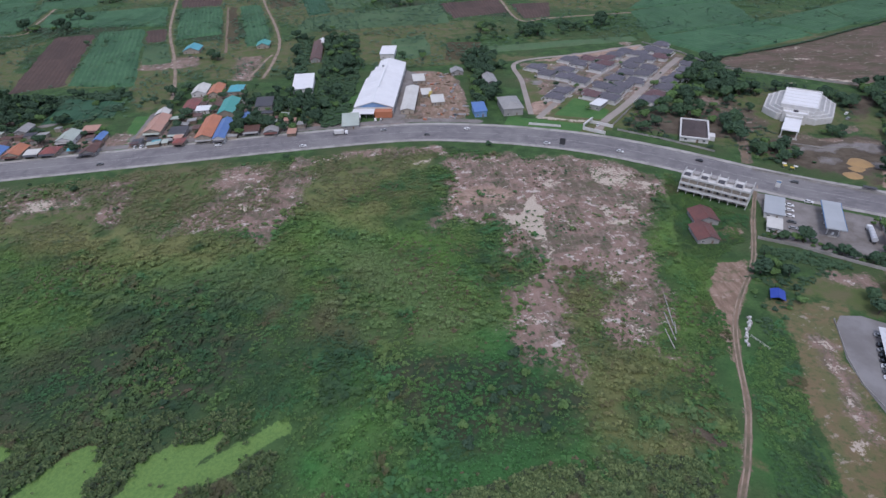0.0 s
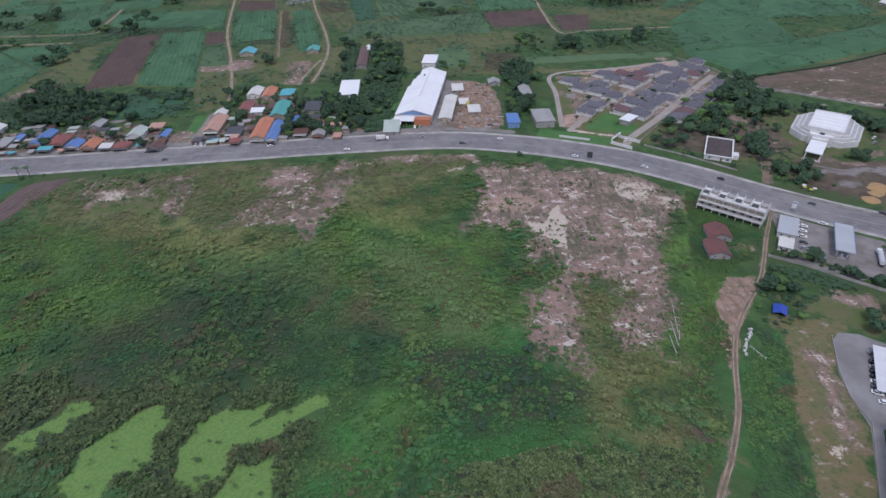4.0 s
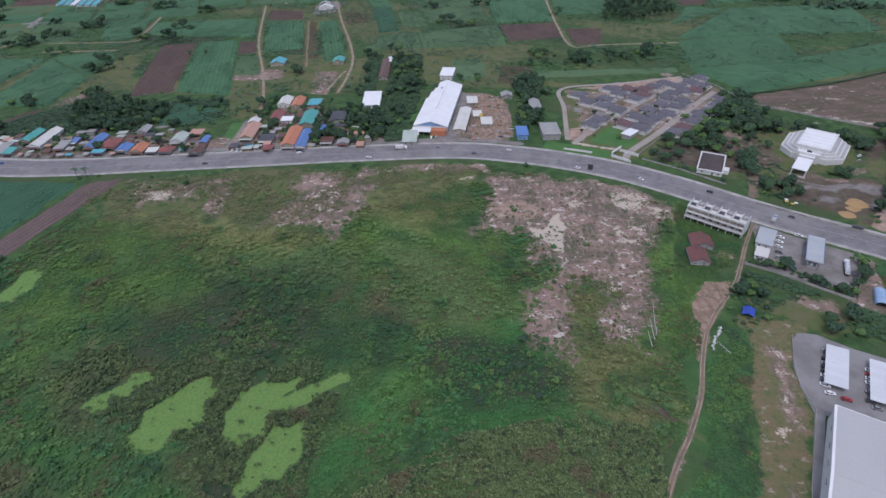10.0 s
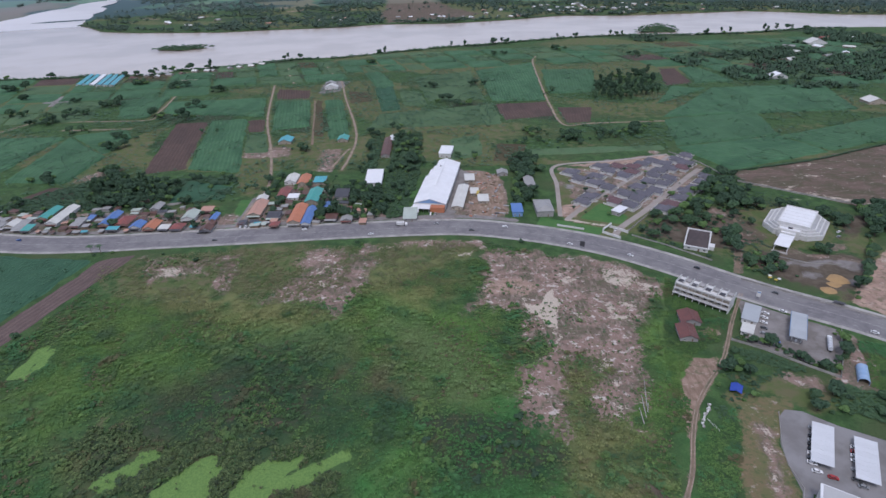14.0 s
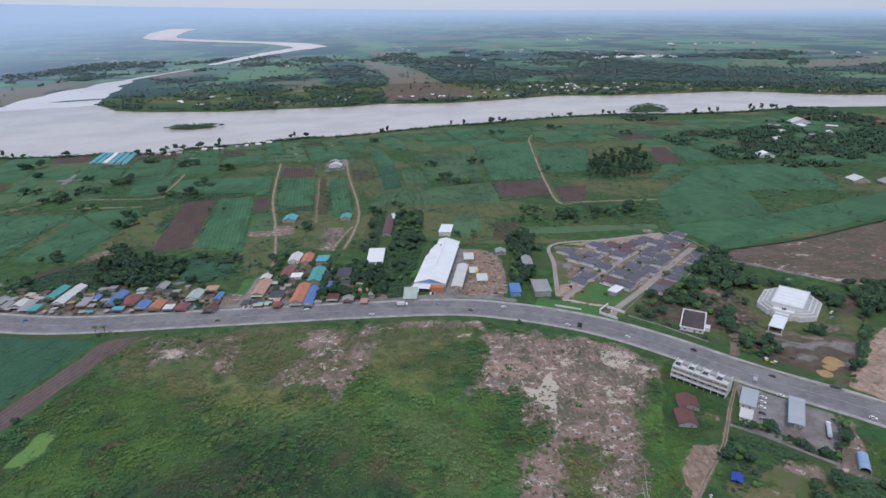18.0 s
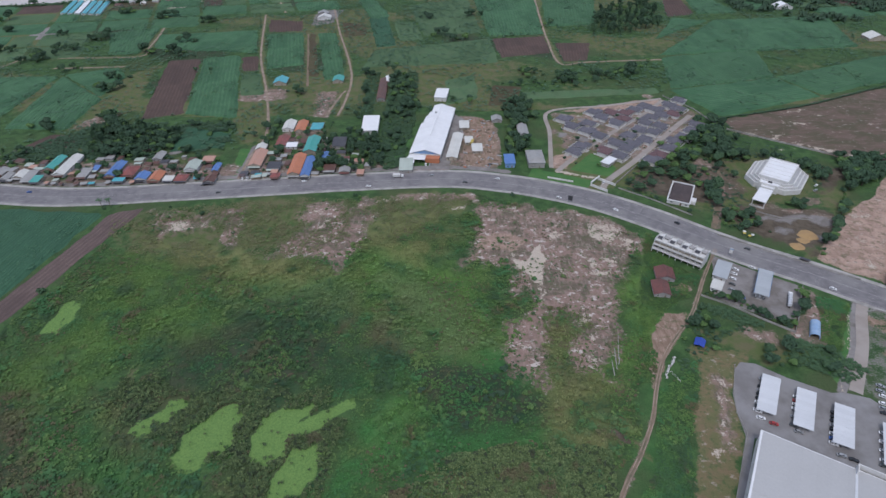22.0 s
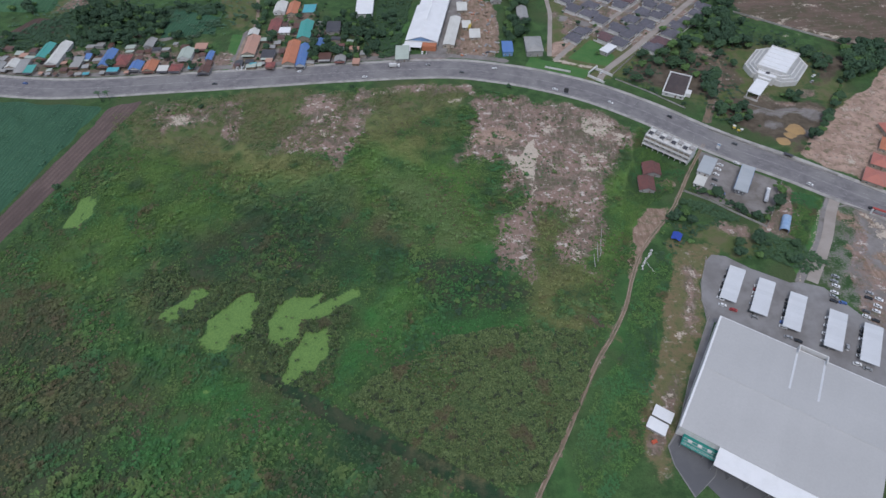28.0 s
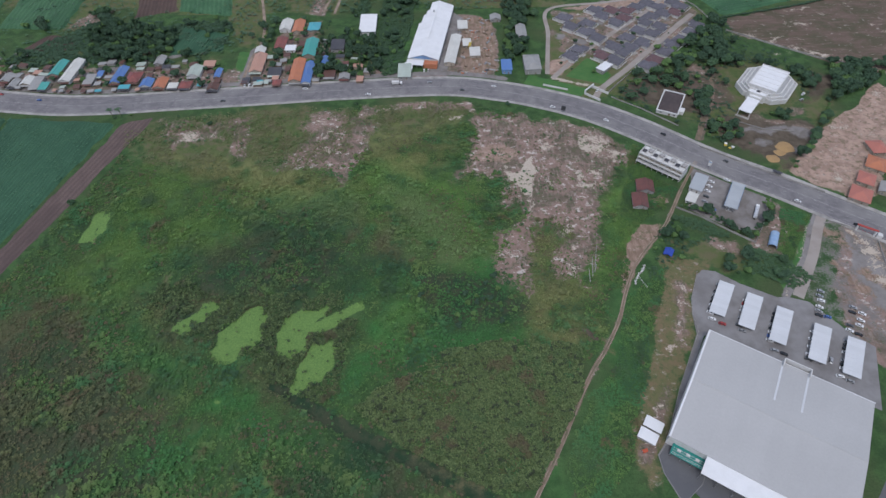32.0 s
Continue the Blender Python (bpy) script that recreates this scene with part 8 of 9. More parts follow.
grove([(218, 406), (236, 404), (222, 368), (208, 369)], 12, [BR, BR, SH], 1.0, 143, 4)
grove([(223, 367), (247, 355), (238, 331), (213, 339)], 22, [BR, SH, SH], 0.8, 144, 3.6)
grove([(355, 441), (392, 433), (375, 405), (337, 387)], 36, [BR, BR, BR, SH], 1.05, 145, 4.2)
grove([(314, 442), (336, 417), (324, 404), (314, 420)], 12, [BR, SH], 0.9, 146, 4)
grove([(274, 487), (288, 486), (263, 446), (246, 440)], 12, [BR, SH], 1.0, 147, 4)
grove([(252, 520), (292, 528), (270, 470), (248, 490)], 22, [BR, BR, SH], 0.9, 34, 4.5)
grove([(258, 466), (280, 448), (262, 404), (243, 418), (240, 440)], 18, [BR, SH], 0.9, 35, 4.5)
grove([(280, 450), (330, 440), (340, 420), (320, 405), (300, 440)], 14, [BR, SH, SH], 0.8, 36, 5)
row([(268, 306), (300, 340), (344, 396), (392, 424)], 5.5, [BR, BR, SH], 0.85, 37, 2.5)
row([(345, 398), (380, 430), (420, 440)], 6, [BR], 1.0, 38, 5)
row([(173, 266), (187, 257), (200, 243), (211, 234), (219, 244)], 3.4, [SH, BR], 0.66, 39, 0.9)
row([(224, 246), (235, 266)], 3.2, [SH, SH, BR], 0.8, 40, 0.8)
row([(176, 266), (189, 259), (203, 244), (211, 237), (216, 244)], 3.0, [SH], 0.72, 139, 0.8)
row([(184, 282), (178, 268)], 3.4, [SH], 0.7, 140, 0.6)
grove([(188, 221), (209, 218), (208, 204), (184, 205)], 13, [SH, SH, BR], 0.72, 42, 3.4)
grove([(212, 206), (222, 214), (228, 208), (218, 196)], 8, [SH, SH, BR], 0.62, 43, 3.4)
grove([(226, 262), (234, 272), (240, 266), (232, 252)], 5, [SH, SH, BR], 0.6, 53, 3)
grove([(140, 214), (160, 214), (166, 236), (172, 252), (160, 252), (146, 236)], 20, [SH, SH, BR], 0.66, 44, 3)
SHELTER_SCRUB = [(132, 196), (150, 212), (168, 226), (186, 232), (196, 236), (170, 256), (158, 252), (146, 238), (136, 214)]
grove([(214, 352), (246, 350), (246, 330), (214, 342)], 10, [SH, BR], 0.7, 45, 4)
row([(172, 384), (180, 377), (190, 368), (196, 362)], 5.5, [SH], 0.8, 46, 0.6)
grove([(250, 370), (262, 392), (270, 396), (262, 372)], 5, [BR], 0.7, 47, 4)
grove([(276, 372), (292, 372), (286, 360), (274, 364)], 5, [BR], 0.75, 48, 4)
woodland([(222, 822), (250, 925), (365, 1010), (332, 853), (270, 816)], 80, [TA, BR, TA], 1.3, 49, 8)
grove([(-20, 200), (40, 208), (62, 186), (40, 168), (-6, 170)], 26, [SH], 0.85, 50, 4)
grove([(-130, 235), (-60, 260), (-60, 200), (-120, 200)], 8, [SH], 0.6, 51, 6)
CLUMPS = [(-613, 804, 7, 1.2), (-717, 964, 8, 1.3), (-550, 759, 6, 1.2), (-536, 770, 6, 1.2), (-473, 721, 4, 1.1), (-395, 646, 6, 1.1), (-394, 682, 5, 1.1), (-398, 782, 8, 1.2), (-359, 773, 7, 1.2), (-500, 852, 8, 1.2),
          (-526, 808, 7, 1.1), (-521, 992, 8, 1.2), (-412, 540, 7, 1.0), (-359, 568, 6, 1.2), (-334, 540, 7, 1.2), (-361, 830, 6, 1.1), (-364, 936, 8, 1.2), (-166, 623, 6, 1.0), (-180, 521, 4, 0.9), (-541, 1120, 4, 1.1),
          (-1, 833, 4, 1.3), (28, 813, 6, 1.4), (-16, 927, 3, 1.1), (57, 935, 4, 1.1), (29, 584, 4, 0.9), (115, 674, 8, 1.2), (150, 647, 7, 1.1), (167, 869, 4, 1.0), (94, 580, 4, 1.1), (94, 550, 4, 1.1), (235, 668, 8, 1.2),
          (196, 658, 4, 1.0), (389, 1163, 5, 1.1), (120, 1200, 6, 1.2), (251, 1242, 6, 1.1), (-135, 1140, 8, 1.2), (-206, 520, 3, 0.9), (-300, 700, 2, 0.7), (-60, 700, 3, 0.9), (-660, 900, 5, 1.1), (-440, 960, 6, 1.1), (-570, 880, 6, 1.0)]
for k, (x, y, n, size) in enumerate(CLUMPS):
    woodland([(x - 14, y - 10), (x + 14, y - 10), (x + 14, y + 10), (x - 14, y + 10)], n, [BR, BR, SH], size, 60 + k, 4, "clump of trees among the fields")
for k, x in enumerate((-900, -820, -700, -560, -505, -470, -300, -120, 40, 130, 300, 420, 640, 700, 800, 880)):
    y = float(np.interp(x, *zip(*NEAR_BANK)))
    woodland([(x - 25, y - 30), (x + 25, y - 30), (x + 25, y - 14), (x - 25, y - 14)], 4, [BR, BR, TA, SH], 1.3, 100 + k, 5, "trees on the river bank")
_r = random.Random(8)
for x, y, s in ((-268, 282, 1.6), (-190, 372, 1.4), (-70, 396, 1.2), (60, 391, 1.0), (-274, 384, 0.7), (-262, 388, 0.7), (178, 486, 1.2), (166, 475, 0.8), (146, 512, 0.7), (-66, 393, 0.9), (-220, 384, 0.8)):
    plant("shrub", x, y, s, _r)
_palm = palm_kind(12)
_palm.matrix_basis = pose(-270, 386.5, 0)
copy_thing(_palm, pose(-277, 386, 0, 0, 0, 50))


# ---- ground plants too many to count ----
def tufts(name, places, radius, height, material, label, leaves=6, seed=0, lift=0.0):
    """Low plants: each a rosette of drooping kite-shaped leaves."""
    rng = np.random.RandomState(seed)
    n = len(places)
    x, y = places[:, 0], places[:, 1]
    z = (places[:, 2] if places.shape[1] > 2 else np.zeros(n)) + lift
    r, h = radius * rng.uniform(0.55, 1.45, n), height * rng.uniform(0.55, 1.45, n)
    out = np.zeros((n, leaves, 4, 3))
    turn = rng.uniform(0, 6.28, n)
    for k in range(leaves):
        t = turn + 2 * np.pi * k / leaves + rng.uniform(-0.4, 0.4, n)
        g, hh = r * rng.uniform(0.7, 1.2, n), h * rng.uniform(0.6, 1.2, n)
        c, s = np.cos(t), np.sin(t)
        w = 0.36 * g
        for i, (d, side, up) in enumerate(((0.05, 0, 0.25), (0.55, -1, 0.9), (1.0, 0, 0.45), (0.55, 1, 0.9))):
            out[:, k, i, 0] = x + c * d * g - s * side * w
            out[:, k, i, 1] = y + s * d * g + c * side * w
            out[:, k, i, 2] = z + up * hh
    v = out.reshape(-1, 3)
    q = np.arange(len(v)).reshape(-1, 4)
    me = bpy.data.meshes.new(name)
    me.vertices.add(len(v))
    me.vertices.foreach_set("co", v.astype(np.float32).ravel())
    me.loops.add(q.size)
    me.loops.foreach_set("vertex_index", q.astype(np.int32).ravel())
    me.polygons.add(len(q))
    me.polygons.foreach_set("loop_start", np.arange(0, q.size, 4, dtype=np.int32))
    if material in (WEED, TALLWEED):
        set_growth(me, x, y, leaves * 4)
    me.materials.append(material)
    me.update(calc_edges=True)
    return tagged(new(name, me), label, "vegetation", kind="stuff")


def sow(poly, count, seed, rule=None):
    rng = np.random.RandomState(seed)
    lo, hi = np.min(poly, axis=0), np.max(poly, axis=0)
    p = rng.uniform(lo, hi, (count, 2))
    rag = min(14.0, 0.12 * float(np.min(hi - lo)))
    keep = inside(p[:, 0] + rag * (wave_noise(p[:, 0], p[:, 1], 16, 3, 91) - 0.5), p[:, 1] + rag * (wave_noise(p[:, 0], p[:, 1], 16, 3, 93) - 0.5), [tuple(q) for q in poly]) > 0
    if rule is not None:
        keep &= rng.rand(count) < rule(p[:, 0], p[:, 1])
    return p[keep]


PLAIN = [(-236, 380), (-60, 392), (40, 392), (150, 334), (140, 298), (122, 250), (114, 205), (90, 152), (60, 105), (26, 45), (-345, 45), (-290, 188)]
BARE = [PLOT_EAST, PLOT_MIDDLE, PLOT_WEST]
ROADSIDE = [(-262, 374), (-160, 392), (20, 396), (36, 372), (-50, 340), (-90, 318), (-120, 312), (-200, 318), (-250, 326)]


def weedy(x, y):
    d = 0.5 + 0.5 * np.clip((wave_noise(x, y, 26, 4, 21) - 0.40) * 5, 0, 1)
    for b in PONDS:
        into = inside(x + 7 * (wave_noise(x, y, 7, 3, 77) - 0.5), y + 7 * (wave_noise(x, y, 7, 3, 78) - 0.5), b)
        d = np.where(into > -1.8, d * np.clip(-0.4 - into / 1.8, 0.02, 0.6), d)
    clump = np.clip((wave_noise(x, y, 9, 3, 71) - 0.5) * 4, 0, 0.5)
    for b in BARE:
        into = inside(x + 9 * (wave_noise(x, y, 14, 3, 72) - 0.5), y + 9 * (wave_noise(x, y, 14, 3, 73) - 0.5), b)
        d = d * np.where(into > -7, np.clip(0.55 - into / 14, 0.0, 1.0) * 0.8 + 0.03 + clump * np.clip(0.9 - into / 16, 0.2, 1), 1.0).clip(0, 1)
    for a, b, r in DROPS:
        d = np.where(np.hypot(x - a, y - b) < r, d * 0.1, d)
    d = np.where(along(x + 4 * (wave_noise(x, y, 9, 3, 79) - 0.5), y, DITCH) < 3.6, d * 0.08, d)
    d = np.where(along(x, y + 4 * (wave_noise(x, y, 9, 3, 79) - 0.5), SIDE_DITCH) < 1.3, d * 0.4, d)
    edge = inside(x + 30 * (wave_noise(x, y, 30, 2, 50) - 0.5), y, ROADSIDE)
    return np.where(edge > 0, d * 0.12, d)


SHOULDER = [(128, 238), (138, 250), (150, 258), (160, 264), (170, 282), (164, 260), (146, 230), (124, 210), (124, 222)]


def off_shoulder(x, y):
    wob = 6 * (wave_noise(x, y, 8, 3, 75) - 0.5)
    return 1.0 * (inside(x + wob, y - wob, SHOULDER) < -0.5) * (along(x, y, TRACK) > 1.9 + 0.3 * wob)


def reedy(x, y):
    return (0.25 + 0.75 * (wave_noise(x, y, 22, 3, 95) > 0.40)) * (along(x + 4 * (wave_noise(x, y, 9, 3, 79) - 0.5), y, DITCH) > 4.2)


tufts("weeds", sow(PLAIN, 130000, 1, weedy), 0.75, 0.5, WEED, "rank green weeds covering the open field", 5, 1)
tufts("tall_weeds", sow(PLAIN, 15000, 2, lambda x, y: weedy(x, y) * (wave_noise(x, y, 40, 3, 25) > 0.5)), 1.7, 1.2, TALLWEED, "taller leafy weeds in clumps on the field", 7, 2)
tufts("dry_weeds", sow(PLAIN, 26000, 3, lambda x, y: weedy(x, y) * (wave_noise(x, y, 34, 3, 29) > 0.58)), 0.75, 0.55, DRYWEED, "brownish dry weeds in patches on the field", 6, 3)
tufts("dry_grass", sow(ROADSIDE, 12000, 14, lambda x, y: 0.8 * (wave_noise(x, y, 18, 3, 51) > 0.45)), 0.8, 0.4, OLIVEWEED, "short olive and straw-coloured grass near the road", 6, 14)
tufts("reeds", sow([(-41, 123), (-5, 146), (20, 156), (55, 159), (82, 151), (80, 124), (58, 95), (48, 76), (21, 72), (-10, 90), (-46, 120)], 24000, 4, reedy), 0.85, 1.3, REED, "dense olive reed bed in the wet hollow", 7, 4)
tufts("reeds", sow([(-190, 204), (-165, 208), (-138, 196), (-60, 196), (-50, 172), (-58, 128), (-84, 118), (-112, 150), (-160, 170)], 14000, 5, weedy), 0.95, 1.1, REED, "olive reeds round the duckweed ponds", 7, 5)
tufts("weeds", sow([(141, 348), (157, 330), (160, 300), (176, 280), (160, 258), (140, 228), (118, 195), (104, 192), (124, 252), (142, 298), (152, 336)], 15000, 6, off_shoulder), 0.7, 0.4, WEED, "green weeds beside the farm track", 6, 6)
tufts("weeds", sow([(120, 190), (148, 214), (140, 190), (112, 125), (100, 90), (70, 60), (60, 85), (100, 150)], 15000, 7, off_shoulder), 0.7, 0.4, WEED, "green weeds beside the farm track", 6, 7)
tufts("scrub", sow([(-36, 440), (-20, 560), (-20, 680), (-90, 690), (-80, 545), (-58, 500), (-50, 440)], 5000, 8, lambda x, y: (np.abs(x + 4.5) > 20) * (np.abs(x + 64) > 7)), 1.8, 1.2, LEAVES[0], "thick green scrub beside the works shed", 7, 8)
tufts("scrub", sow([(164, 258), (184, 251), (198, 238), (190, 236), (170, 246)], 400, 9), 1.3, 0.9, LEAVES[0], "scrub behind the fuel station wall", 7, 9)
tufts("scrub", sow(SHELTER_SCRUB, 1000, 18, lambda x, y: 1.0 * (wave_noise(x, y, 14, 3, 19) > 0.46)), 1.0, 0.7, LEAVES[0], "rough green scrub round a tarpaulin shelter", 7, 18)
tufts("scrub", sow([(194, 212), (206, 228), (232, 210), (238, 200), (220, 192)], 900, 15), 1.2, 0.9, LEAVES[0], "scrub between the fuel station and the factory", 7, 15)
tufts("weeds", sow([(240, 262), (257, 255), (247, 237), (230, 216), (222, 222), (236, 246)], 2600, 16), 0.8, 0.5, WEED, "green weeds beside the factory entrance", 6, 16)
tufts("scrub", sow([(150, 396), (182, 445), (240, 430), (250, 500), (290, 528), (300, 480), (340, 440), (330, 400), (215, 352)], 2600, 10,
                   lambda x, y: ~((np.abs(x - 282) < 34) & (np.abs(y - 403) < 36)) * ~((np.abs(x - 197) < 16) & (np.abs(y - 385) < 19))), 1.3, 0.7, LEAVES[1], "dull green undergrowth round villa and church", 6, 10)
tufts("weeds", sow([(226, 210), (232, 217), (247, 238), (250, 246), (240, 240), (226, 222)], 900, 12), 1.0, 0.5, WEED, "green weeds on waste ground", 6, 12)


def cropped(x, y):
    d = np.clip((wave_noise(x, y, 38, 4, 80) - 0.36) * 4, 0.1, 1)
    for name, quad, *_ in PLOTS:
        if name == "ploughed_field":
            lo, hi = np.min(quad, axis=0), np.max(quad, axis=0)
            k = (x > lo[0]) & (x < hi[0]) & (y > lo[1]) & (y < hi[1])
            d[k] = np.where(inside(x[k], y[k], quad) > 1, 0.0, d[k])
    for way in LANES:
        d *= along(x, y, way) > 3.5
    for a, b, w, l in RECTS:
        d *= ~((np.abs(x - a) < w) & (np.abs(y - b) < l))
    return d * (y < np.interp(x, *zip(*NEAR_BANK)) - 15)


tufts("crop_plants", sow([(-600, 480), (-196, 480), (-178, 545), (-60, 560), (60, 560), (96, 600), (250, 606), (292, 540), (640, 660), (900, 700), (880, 1300), (200, 1280), (-140, 1200), (-600, 1020)], 60000, 81, cropped), 1.7, 1.5, CROP_LEAVES, "rough tops of cane and grass across the fields", 4, 81, 0.9)
tufts("crop_plants", sow([(-460, 398), (-274, 374), (-322, 172), (-378, 50), (-460, 50)], 7000, 84), 0.9, 0.4, MAIZE_LEAVES, "leafy tops of young maize plants", 5, 84, 1.5)
_hedge = np.array([tuple(p) for p in smooth_line([(288, 530), (386, 556), (473, 592), (640, 660)], 1.2)])
tufts("scrub", _hedge, 1.7, 1.3, LEAVES[1], "dark hedge between cane and waste ground", 7, 85)
tufts("scrub", sow([(-362, 545), (-300, 552), (-215, 545), (-205, 500), (-240, 468), (-330, 470), (-420, 470), (-400, 500)], 4200, 82, lambda x, y: 1.0 * (wave_noise(x, y, 30, 3, 83) > 0.44)), 1.8, 1.4, LEAVES[1], "dark green scrub under the trees behind the village", 7, 82)


# ---- woods across the river, out to the hazy plain ----
def far_woods():
    rng = np.random.RandomState(31)
    p = np.stack([rng.uniform(-2300, 2300, 70000), rng.uniform(1500, 4600, 70000)], 1)
    x, y = p[:, 0], p[:, 1]
    bank = np.interp(x, *zip(*FAR_BANK))
    dens = np.clip((wave_noise(x, y * 0.7, 210, 4, 41) - 0.50) * 8, 0.02, 1) + 0.8 * (np.abs(y - bank - 30) < 26)
    for poly in FAR_WOODS:
        dens = np.maximum(dens, 0.9 * (inside(x + 240 * (wave_noise(x, y, 150, 4, 47) - 0.5), y, poly) > 0) * (wave_noise(x, y, 80, 3, 48) > 0.40))
    for poly in FAR_BARE:
        dens *= np.where(inside(x, y, poly) > 0, 0.04, 1)
    dens *= np.where(along(x, y, BRANCH[:4]) < 175, 0, 1) * np.where(along(x, y, BRANCH[3:10]) < 70, 0, 1) * (y > bank + 10) * (np.hypot(x, y) < 4600)
    p = p[rng.rand(len(p)) < dens * np.clip(2600 / y - 0.3, 0.15, 0.9)]
    far = np.hypot(p[:, 0], p[:, 1])
    a, b, c = far_place(p[:, 0], p[:, 1])
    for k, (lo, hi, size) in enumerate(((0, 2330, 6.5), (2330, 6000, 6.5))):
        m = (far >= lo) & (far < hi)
        tufts("far_woods", np.stack([a, b, c], 1)[m], size, 8.0, RIVER_HAZE_LEAVES if k == 0 else HAZY_LEAVES, "dark haze-tinted woods on the far side of the river", 6, 33 + k)
    q = np.stack([rng.uniform(440, 1250, 9000), rng.uniform(860, 1420, 9000)], 1)
    wood = inside(q[:, 0], q[:, 1], [(466, 1049), (484, 916), (590, 905), (675, 898), (960, 900), (1000, 1140), (773, 1106), (720, 1218), (638, 1173), (541, 1109)]) > 0
    d = np.maximum(np.clip((wave_noise(q[:, 0], q[:, 1], 120, 3, 44) - 0.54) * 8, 0, 0.7), 0.42 * wood * (wave_noise(q[:, 0], q[:, 1], 70, 3, 46) > 0.42)) * (q[:, 1] < np.interp(q[:, 0], *zip(*NEAR_BANK)) - 20) * (q[:, 0] * 0.9 + q[:, 1] > 1320)
    tufts("far_woods", q[rng.rand(len(q)) < d], 6.0, 7.0, LEAVES[1], "woods near the river bank", 7, 36)
    for isle in ISLANDS:
        tufts("reeds", sow(isle, 300, 37), 3.5, 3.0, LEAVES[0], "green scrub on a river island", 6, 38)
    q = np.stack([rng.uniform(-1000, 1000, 1300), np.zeros(1300)], 1)
    q[:, 1] = np.interp(q[:, 0], *zip(*NEAR_BANK)) - rng.uniform(12, 30, len(q))
    tufts("scrub", q, 3.5, 2.6, LEAVES[0], "scrub along the river bank", 7, 39)


# leaf tones with air haze put into the colour, more beyond the rim
RIVER_HAZE_LEAVES = leaf_material("hazed_riverside_woods", (0.042, 0.078, 0.056), (0.075, 0.12, 0.084), (0.055, 0.096, 0.066))
HAZY_LEAVES = leaf_material("hazed_distant_woods", (0.075, 0.115, 0.10), (0.115, 0.16, 0.135), (0.09, 0.13, 0.11))
far_woods()

# ---- far buildings ----
_r = random.Random(17)
for k in range(84):
    x = _r.uniform(-900, 1500) if k < 40 else _r.gauss(420, 240)
    y = float(np.interp(x, *zip(*FAR_BANK))) + _r.uniform(40, 330)
    if math.hypot(x, y) < 2280 and along(np.array([x]), np.array([y]), BRANCH[:6])[0] > 200:
        house(x, y, _r.uniform(9, 14), _r.uniform(11, 22), _r.uniform(0, 180), _r.choice(["white", "pale", "grey", "salmon", "white", "pale"]), WALL_CREAM, "gable", 3.4, None, "far farmhouse among trees across the river", "farmhouse", "houses across the river", 0)
for k in range(16):
    x, y = _r.uniform(620, 1100), _r.uniform(1020, 1360)
    house(x, y, _r.uniform(9, 16), _r.uniform(11, 24), _r.uniform(0, 180), _r.choice(["white", "pale", "grey", "red"]), WALL_CREAM, "gable", 3.4, None, "farmhouse among trees near the river", "farmhouse", "houses near the river", 0)
for k in range(6):
    house(-642 + 12.6 * k, 1036 - 2 * k, 7.6, 88, 14.7, "white" if k == 2 else "aqua", WALL_WHITE, "gable", 3.0, 1.4, "long aqua and white nursery shed by the river", "nursery_shed", "nursery sheds", 0)
for k in range(12):
    house(-560 + 19 * k + _r.uniform(-4, 4), 1040 + 9 * k + _r.uniform(-12, 12), 9, 11, _r.uniform(0, 90), _r.choice(["grey", "pale", "brown"]), WALL_CREAM, "gable", 3.0, None, "small house in the riverside hamlet", "house", "riverside hamlet", 0)
for k in range(14):
    a, b, c = (float(v[0]) for v in far_place(np.array([960.0 + 38 * k if k < 13 else 1980.0]), np.array([3560.0 + 45 * (k % 3) if k < 13 else 5025.0])))
    ob = root("greenhouse", a, b, 0, c)
    part("roof", roof_shape(22, 95, 4, 3, "gable"), ROOF["white"], ob)
    part("wall", wall_shape(22, 95, 4, 3, "gable"), WALL_WHITE, ob)
    tagged(ob, "long white greenhouse on the distant plain", "greenhouse", "greenhouses")


_r = random.Random(29)
for k in range(54):
    cx, cy = [(450, 4300), (1000, 3900), (2300, 4800), (-300, 5200), (-2200, 4200), (1500, 6500), (100, 3300), (-900, 3600), (2600, 3500)][k % 9]
    a, b, c = (float(v[0]) for v in far_place(np.array([cx + _r.gauss(0, 160)]), np.array([cy + _r.gauss(0, 200)])))
    ob = root("far_building", a, b, _r.uniform(-20, 20), c - 0.5)
    w, l, h = _r.uniform(10, 26), _r.uniform(10, 20), _r.uniform(4, 7)
    part("roof", roof_shape(w, l, h, 2, "gable"), ROOF[_r.choice(["white", "pale", "pale", "grey", "salmon"])], ob)
    part("wall", wall_shape(w, l, h, 2, "gable"), WALL_WHITE, ob)
    tagged(ob, "pale building in a hamlet on the distant plain", "building", "far hamlets")


# ---- billboard by the highway ----
def billboard():
    ob = root("billboard", 105, 377, -27)
    part("panel", Shape().box(0, 0, 3.0, 3.6, 0.35, 4.2, 0, 0.04), ROOF["dark"], ob, "dark weathered panel")
    for x in (-1.2, 1.2):
        part("post", Shape().tube((x, 0.3, 0), (x, 0.3, 7.0), 0.13), STEEL, ob)
    tagged(ob, "dark roadside billboard on steel posts", "billboard")


billboard()


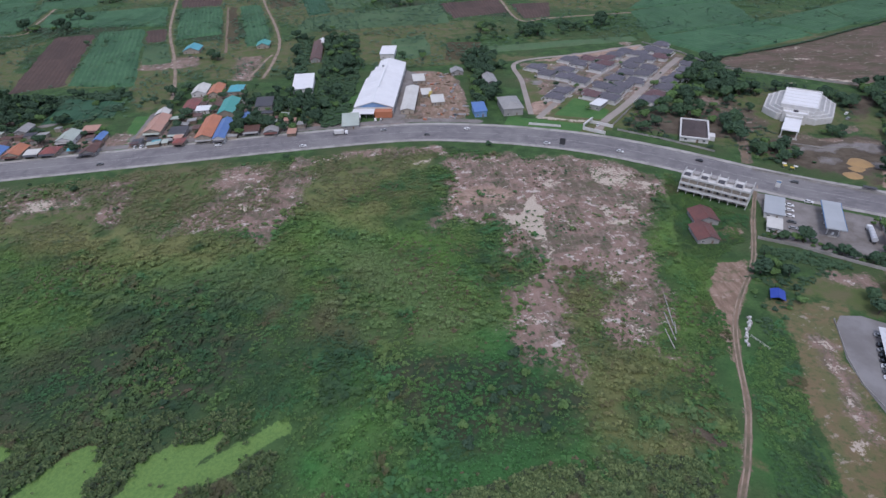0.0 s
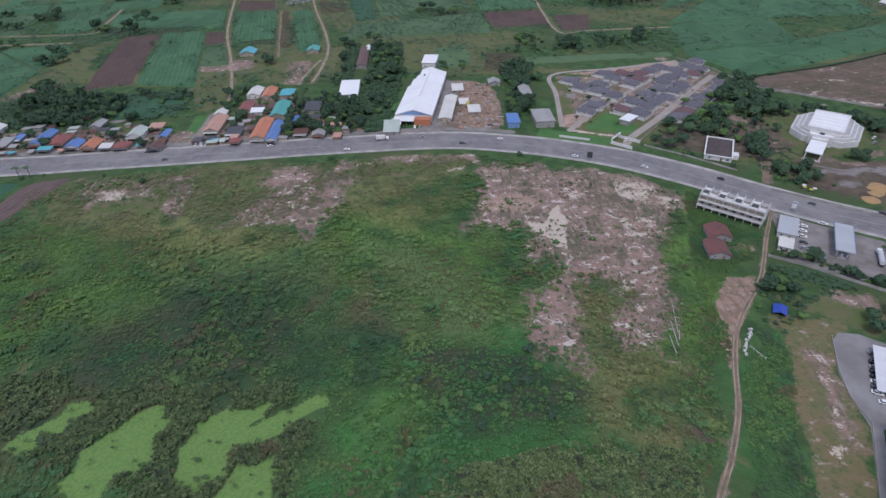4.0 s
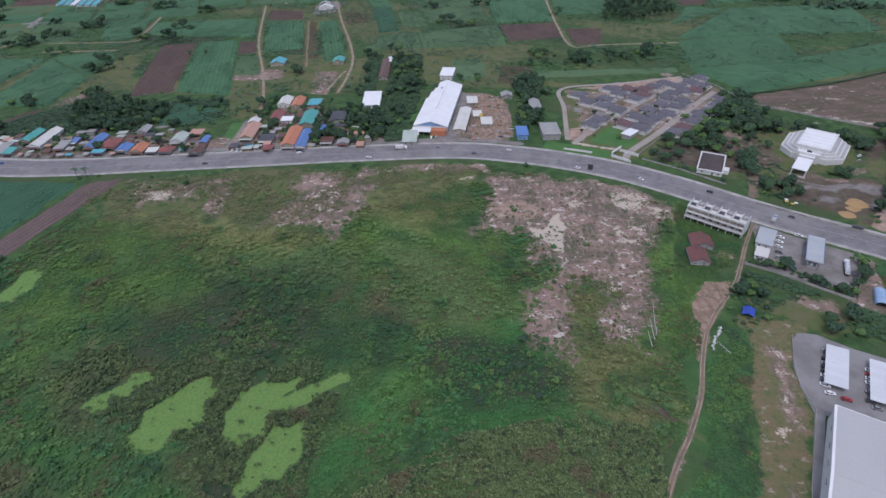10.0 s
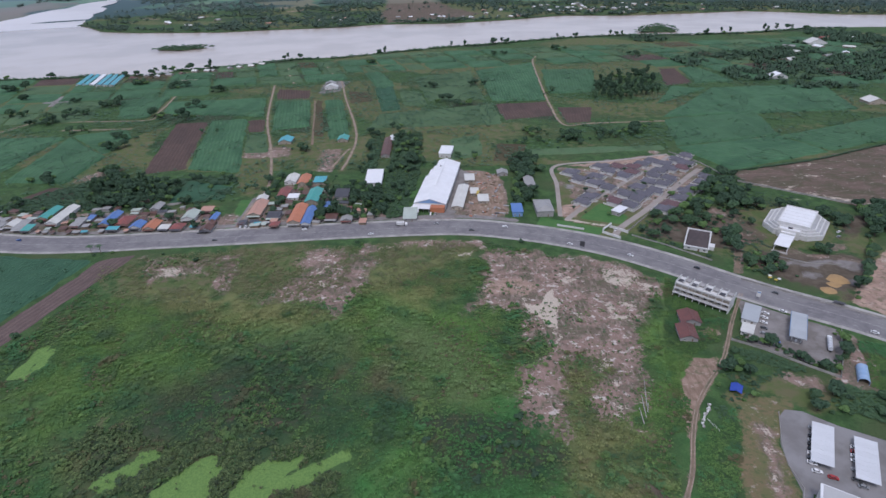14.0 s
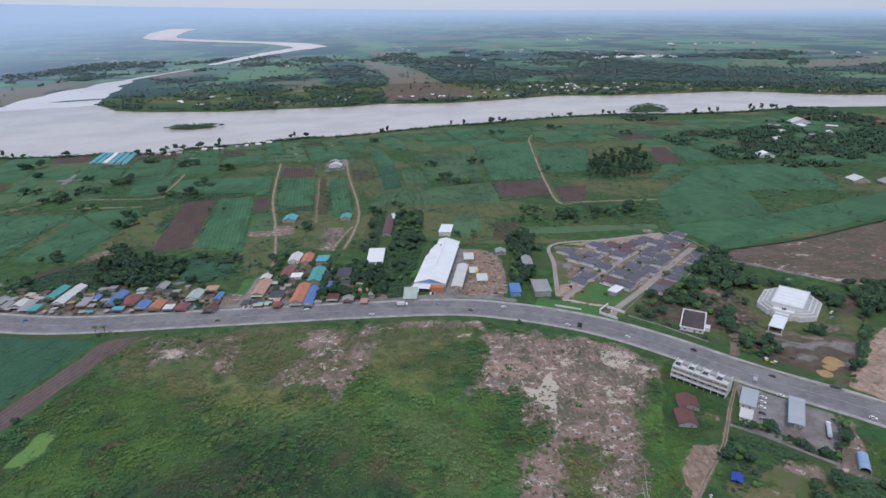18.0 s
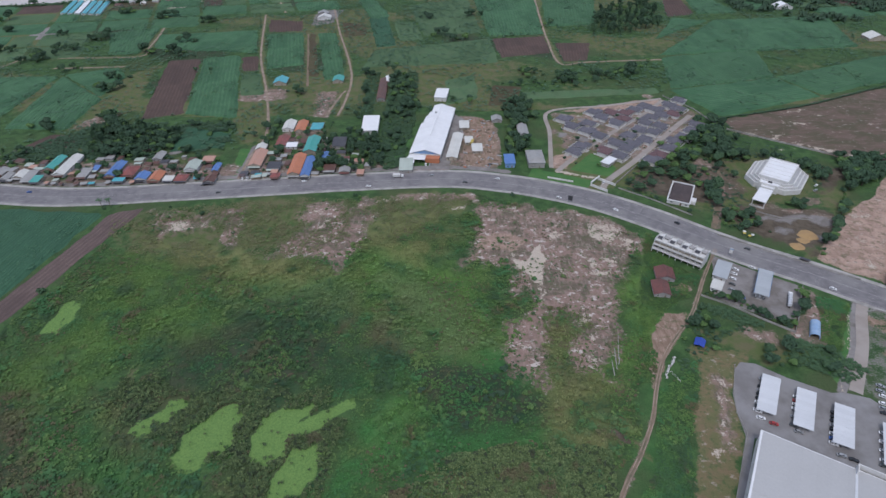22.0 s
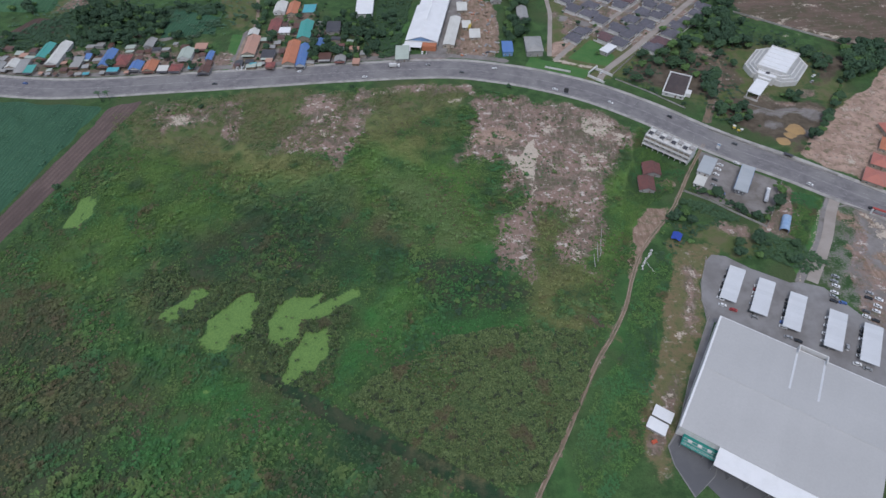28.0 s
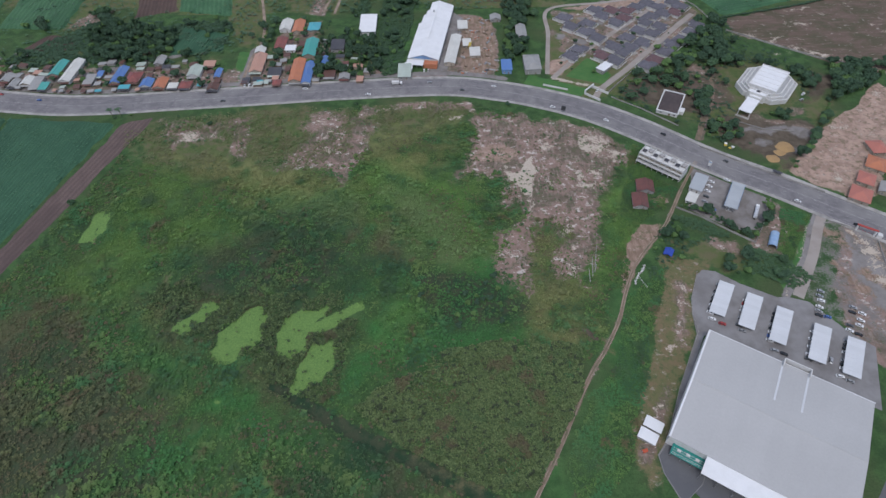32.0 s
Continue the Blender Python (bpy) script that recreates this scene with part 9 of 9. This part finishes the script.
# ---- clutter in the works yard ----
_r = random.Random(23)
for k in range(60):
    x, y = _r.uniform(20, 56), _r.uniform(440, 540)
    if any(abs(x - a) < w and abs(y - b) < l for a, b, w, l in RECTS):
        continue
    kind = _r.choice(["timber_stack", "block_pile", "block_pile", "pipe_stack"])
    ob = root(kind, x, y, _r.uniform(0, 180))
    if kind == "timber_stack":
        for j in range(4):
            part("plank", Shape().box(0, -0.6 + 0.4 * j, 0, _r.uniform(3, 5), 0.36, _r.uniform(0.5, 1.0)), WOOD, ob)
        tagged(ob, "stack of grey timber in the works yard", "timber", "yard stacks")
    elif kind == "block_pile":
        for j in range(5):
            part("block", Shape().box(_r.uniform(-1.4, 1.4), _r.uniform(-1.2, 1.2), 0, _r.uniform(0.8, 1.6), _r.uniform(0.7, 1.3), _r.uniform(0.5, 1.2), _r.uniform(0, 90), 0.05), _r.choice([CONCRETE, KERB, WALL_CREAM, ROOF["orange"]]), ob)
        tagged(ob, "pile of concrete blocks in the works yard", "rubble", "yard stacks")
    else:
        for j in range(5):
            part("pipe", Shape().tube((-2.5, -0.8 + 0.4 * j, 0.2), (2.5, -0.8 + 0.4 * j, 0.2), 0.19), STEEL, ob)
        tagged(ob, "row of steel pipes in the works yard", "pipes", "yard stacks")


# ---- poles left lying on the bare plot ----
for _x, _y, _turn, _long in ((103.4, 222, 76, 19), (99.6, 213, 81, 16), (101.6, 212.5, 70, 9), (96.4, 206, 84, 11)):
    _pole = root("concrete_pole", _x, _y, _turn)
    part("shaft", Shape().tube((-_long / 2, 0, 0.22), (_long / 2, 0, 0.2), 0.26, 0.17, 10), KERB, _pole)
    part("cap", Shape().tube((_long / 2, 0, 0.2), (_long / 2 + 0.06, 0, 0.2), 0.19, 0.19, 10), STEEL, _pole)
    tagged(_pole, "long pale concrete pole lying on bare soil", "pole", "poles on the plot")


# ---- pale blocks stacked beside the farm track ----
_r = random.Random(51)
for _k in range(9):
    _x, _y = 133.0 - 1.15 * _k + _r.uniform(-0.6, 0.6), 212.5 - 1.75 * _k + _r.uniform(-0.5, 0.5)
    _pile = root("block_pile", _x, _y, 58 + _r.uniform(-20, 20))
    for _j in range(4):
        part("block", Shape().box(_r.uniform(-0.8, 0.8), _r.uniform(-0.5, 0.5), 0, _r.uniform(0.6, 1.1), _r.uniform(0.5, 0.8), _r.uniform(0.4, 0.9), _r.uniform(0, 60), 0.04), KERB if _j % 3 else WALL_WHITE, _pile)
    tagged(_pile, "small pile of pale concrete blocks in weeds", "rubble", "blocks beside the track")
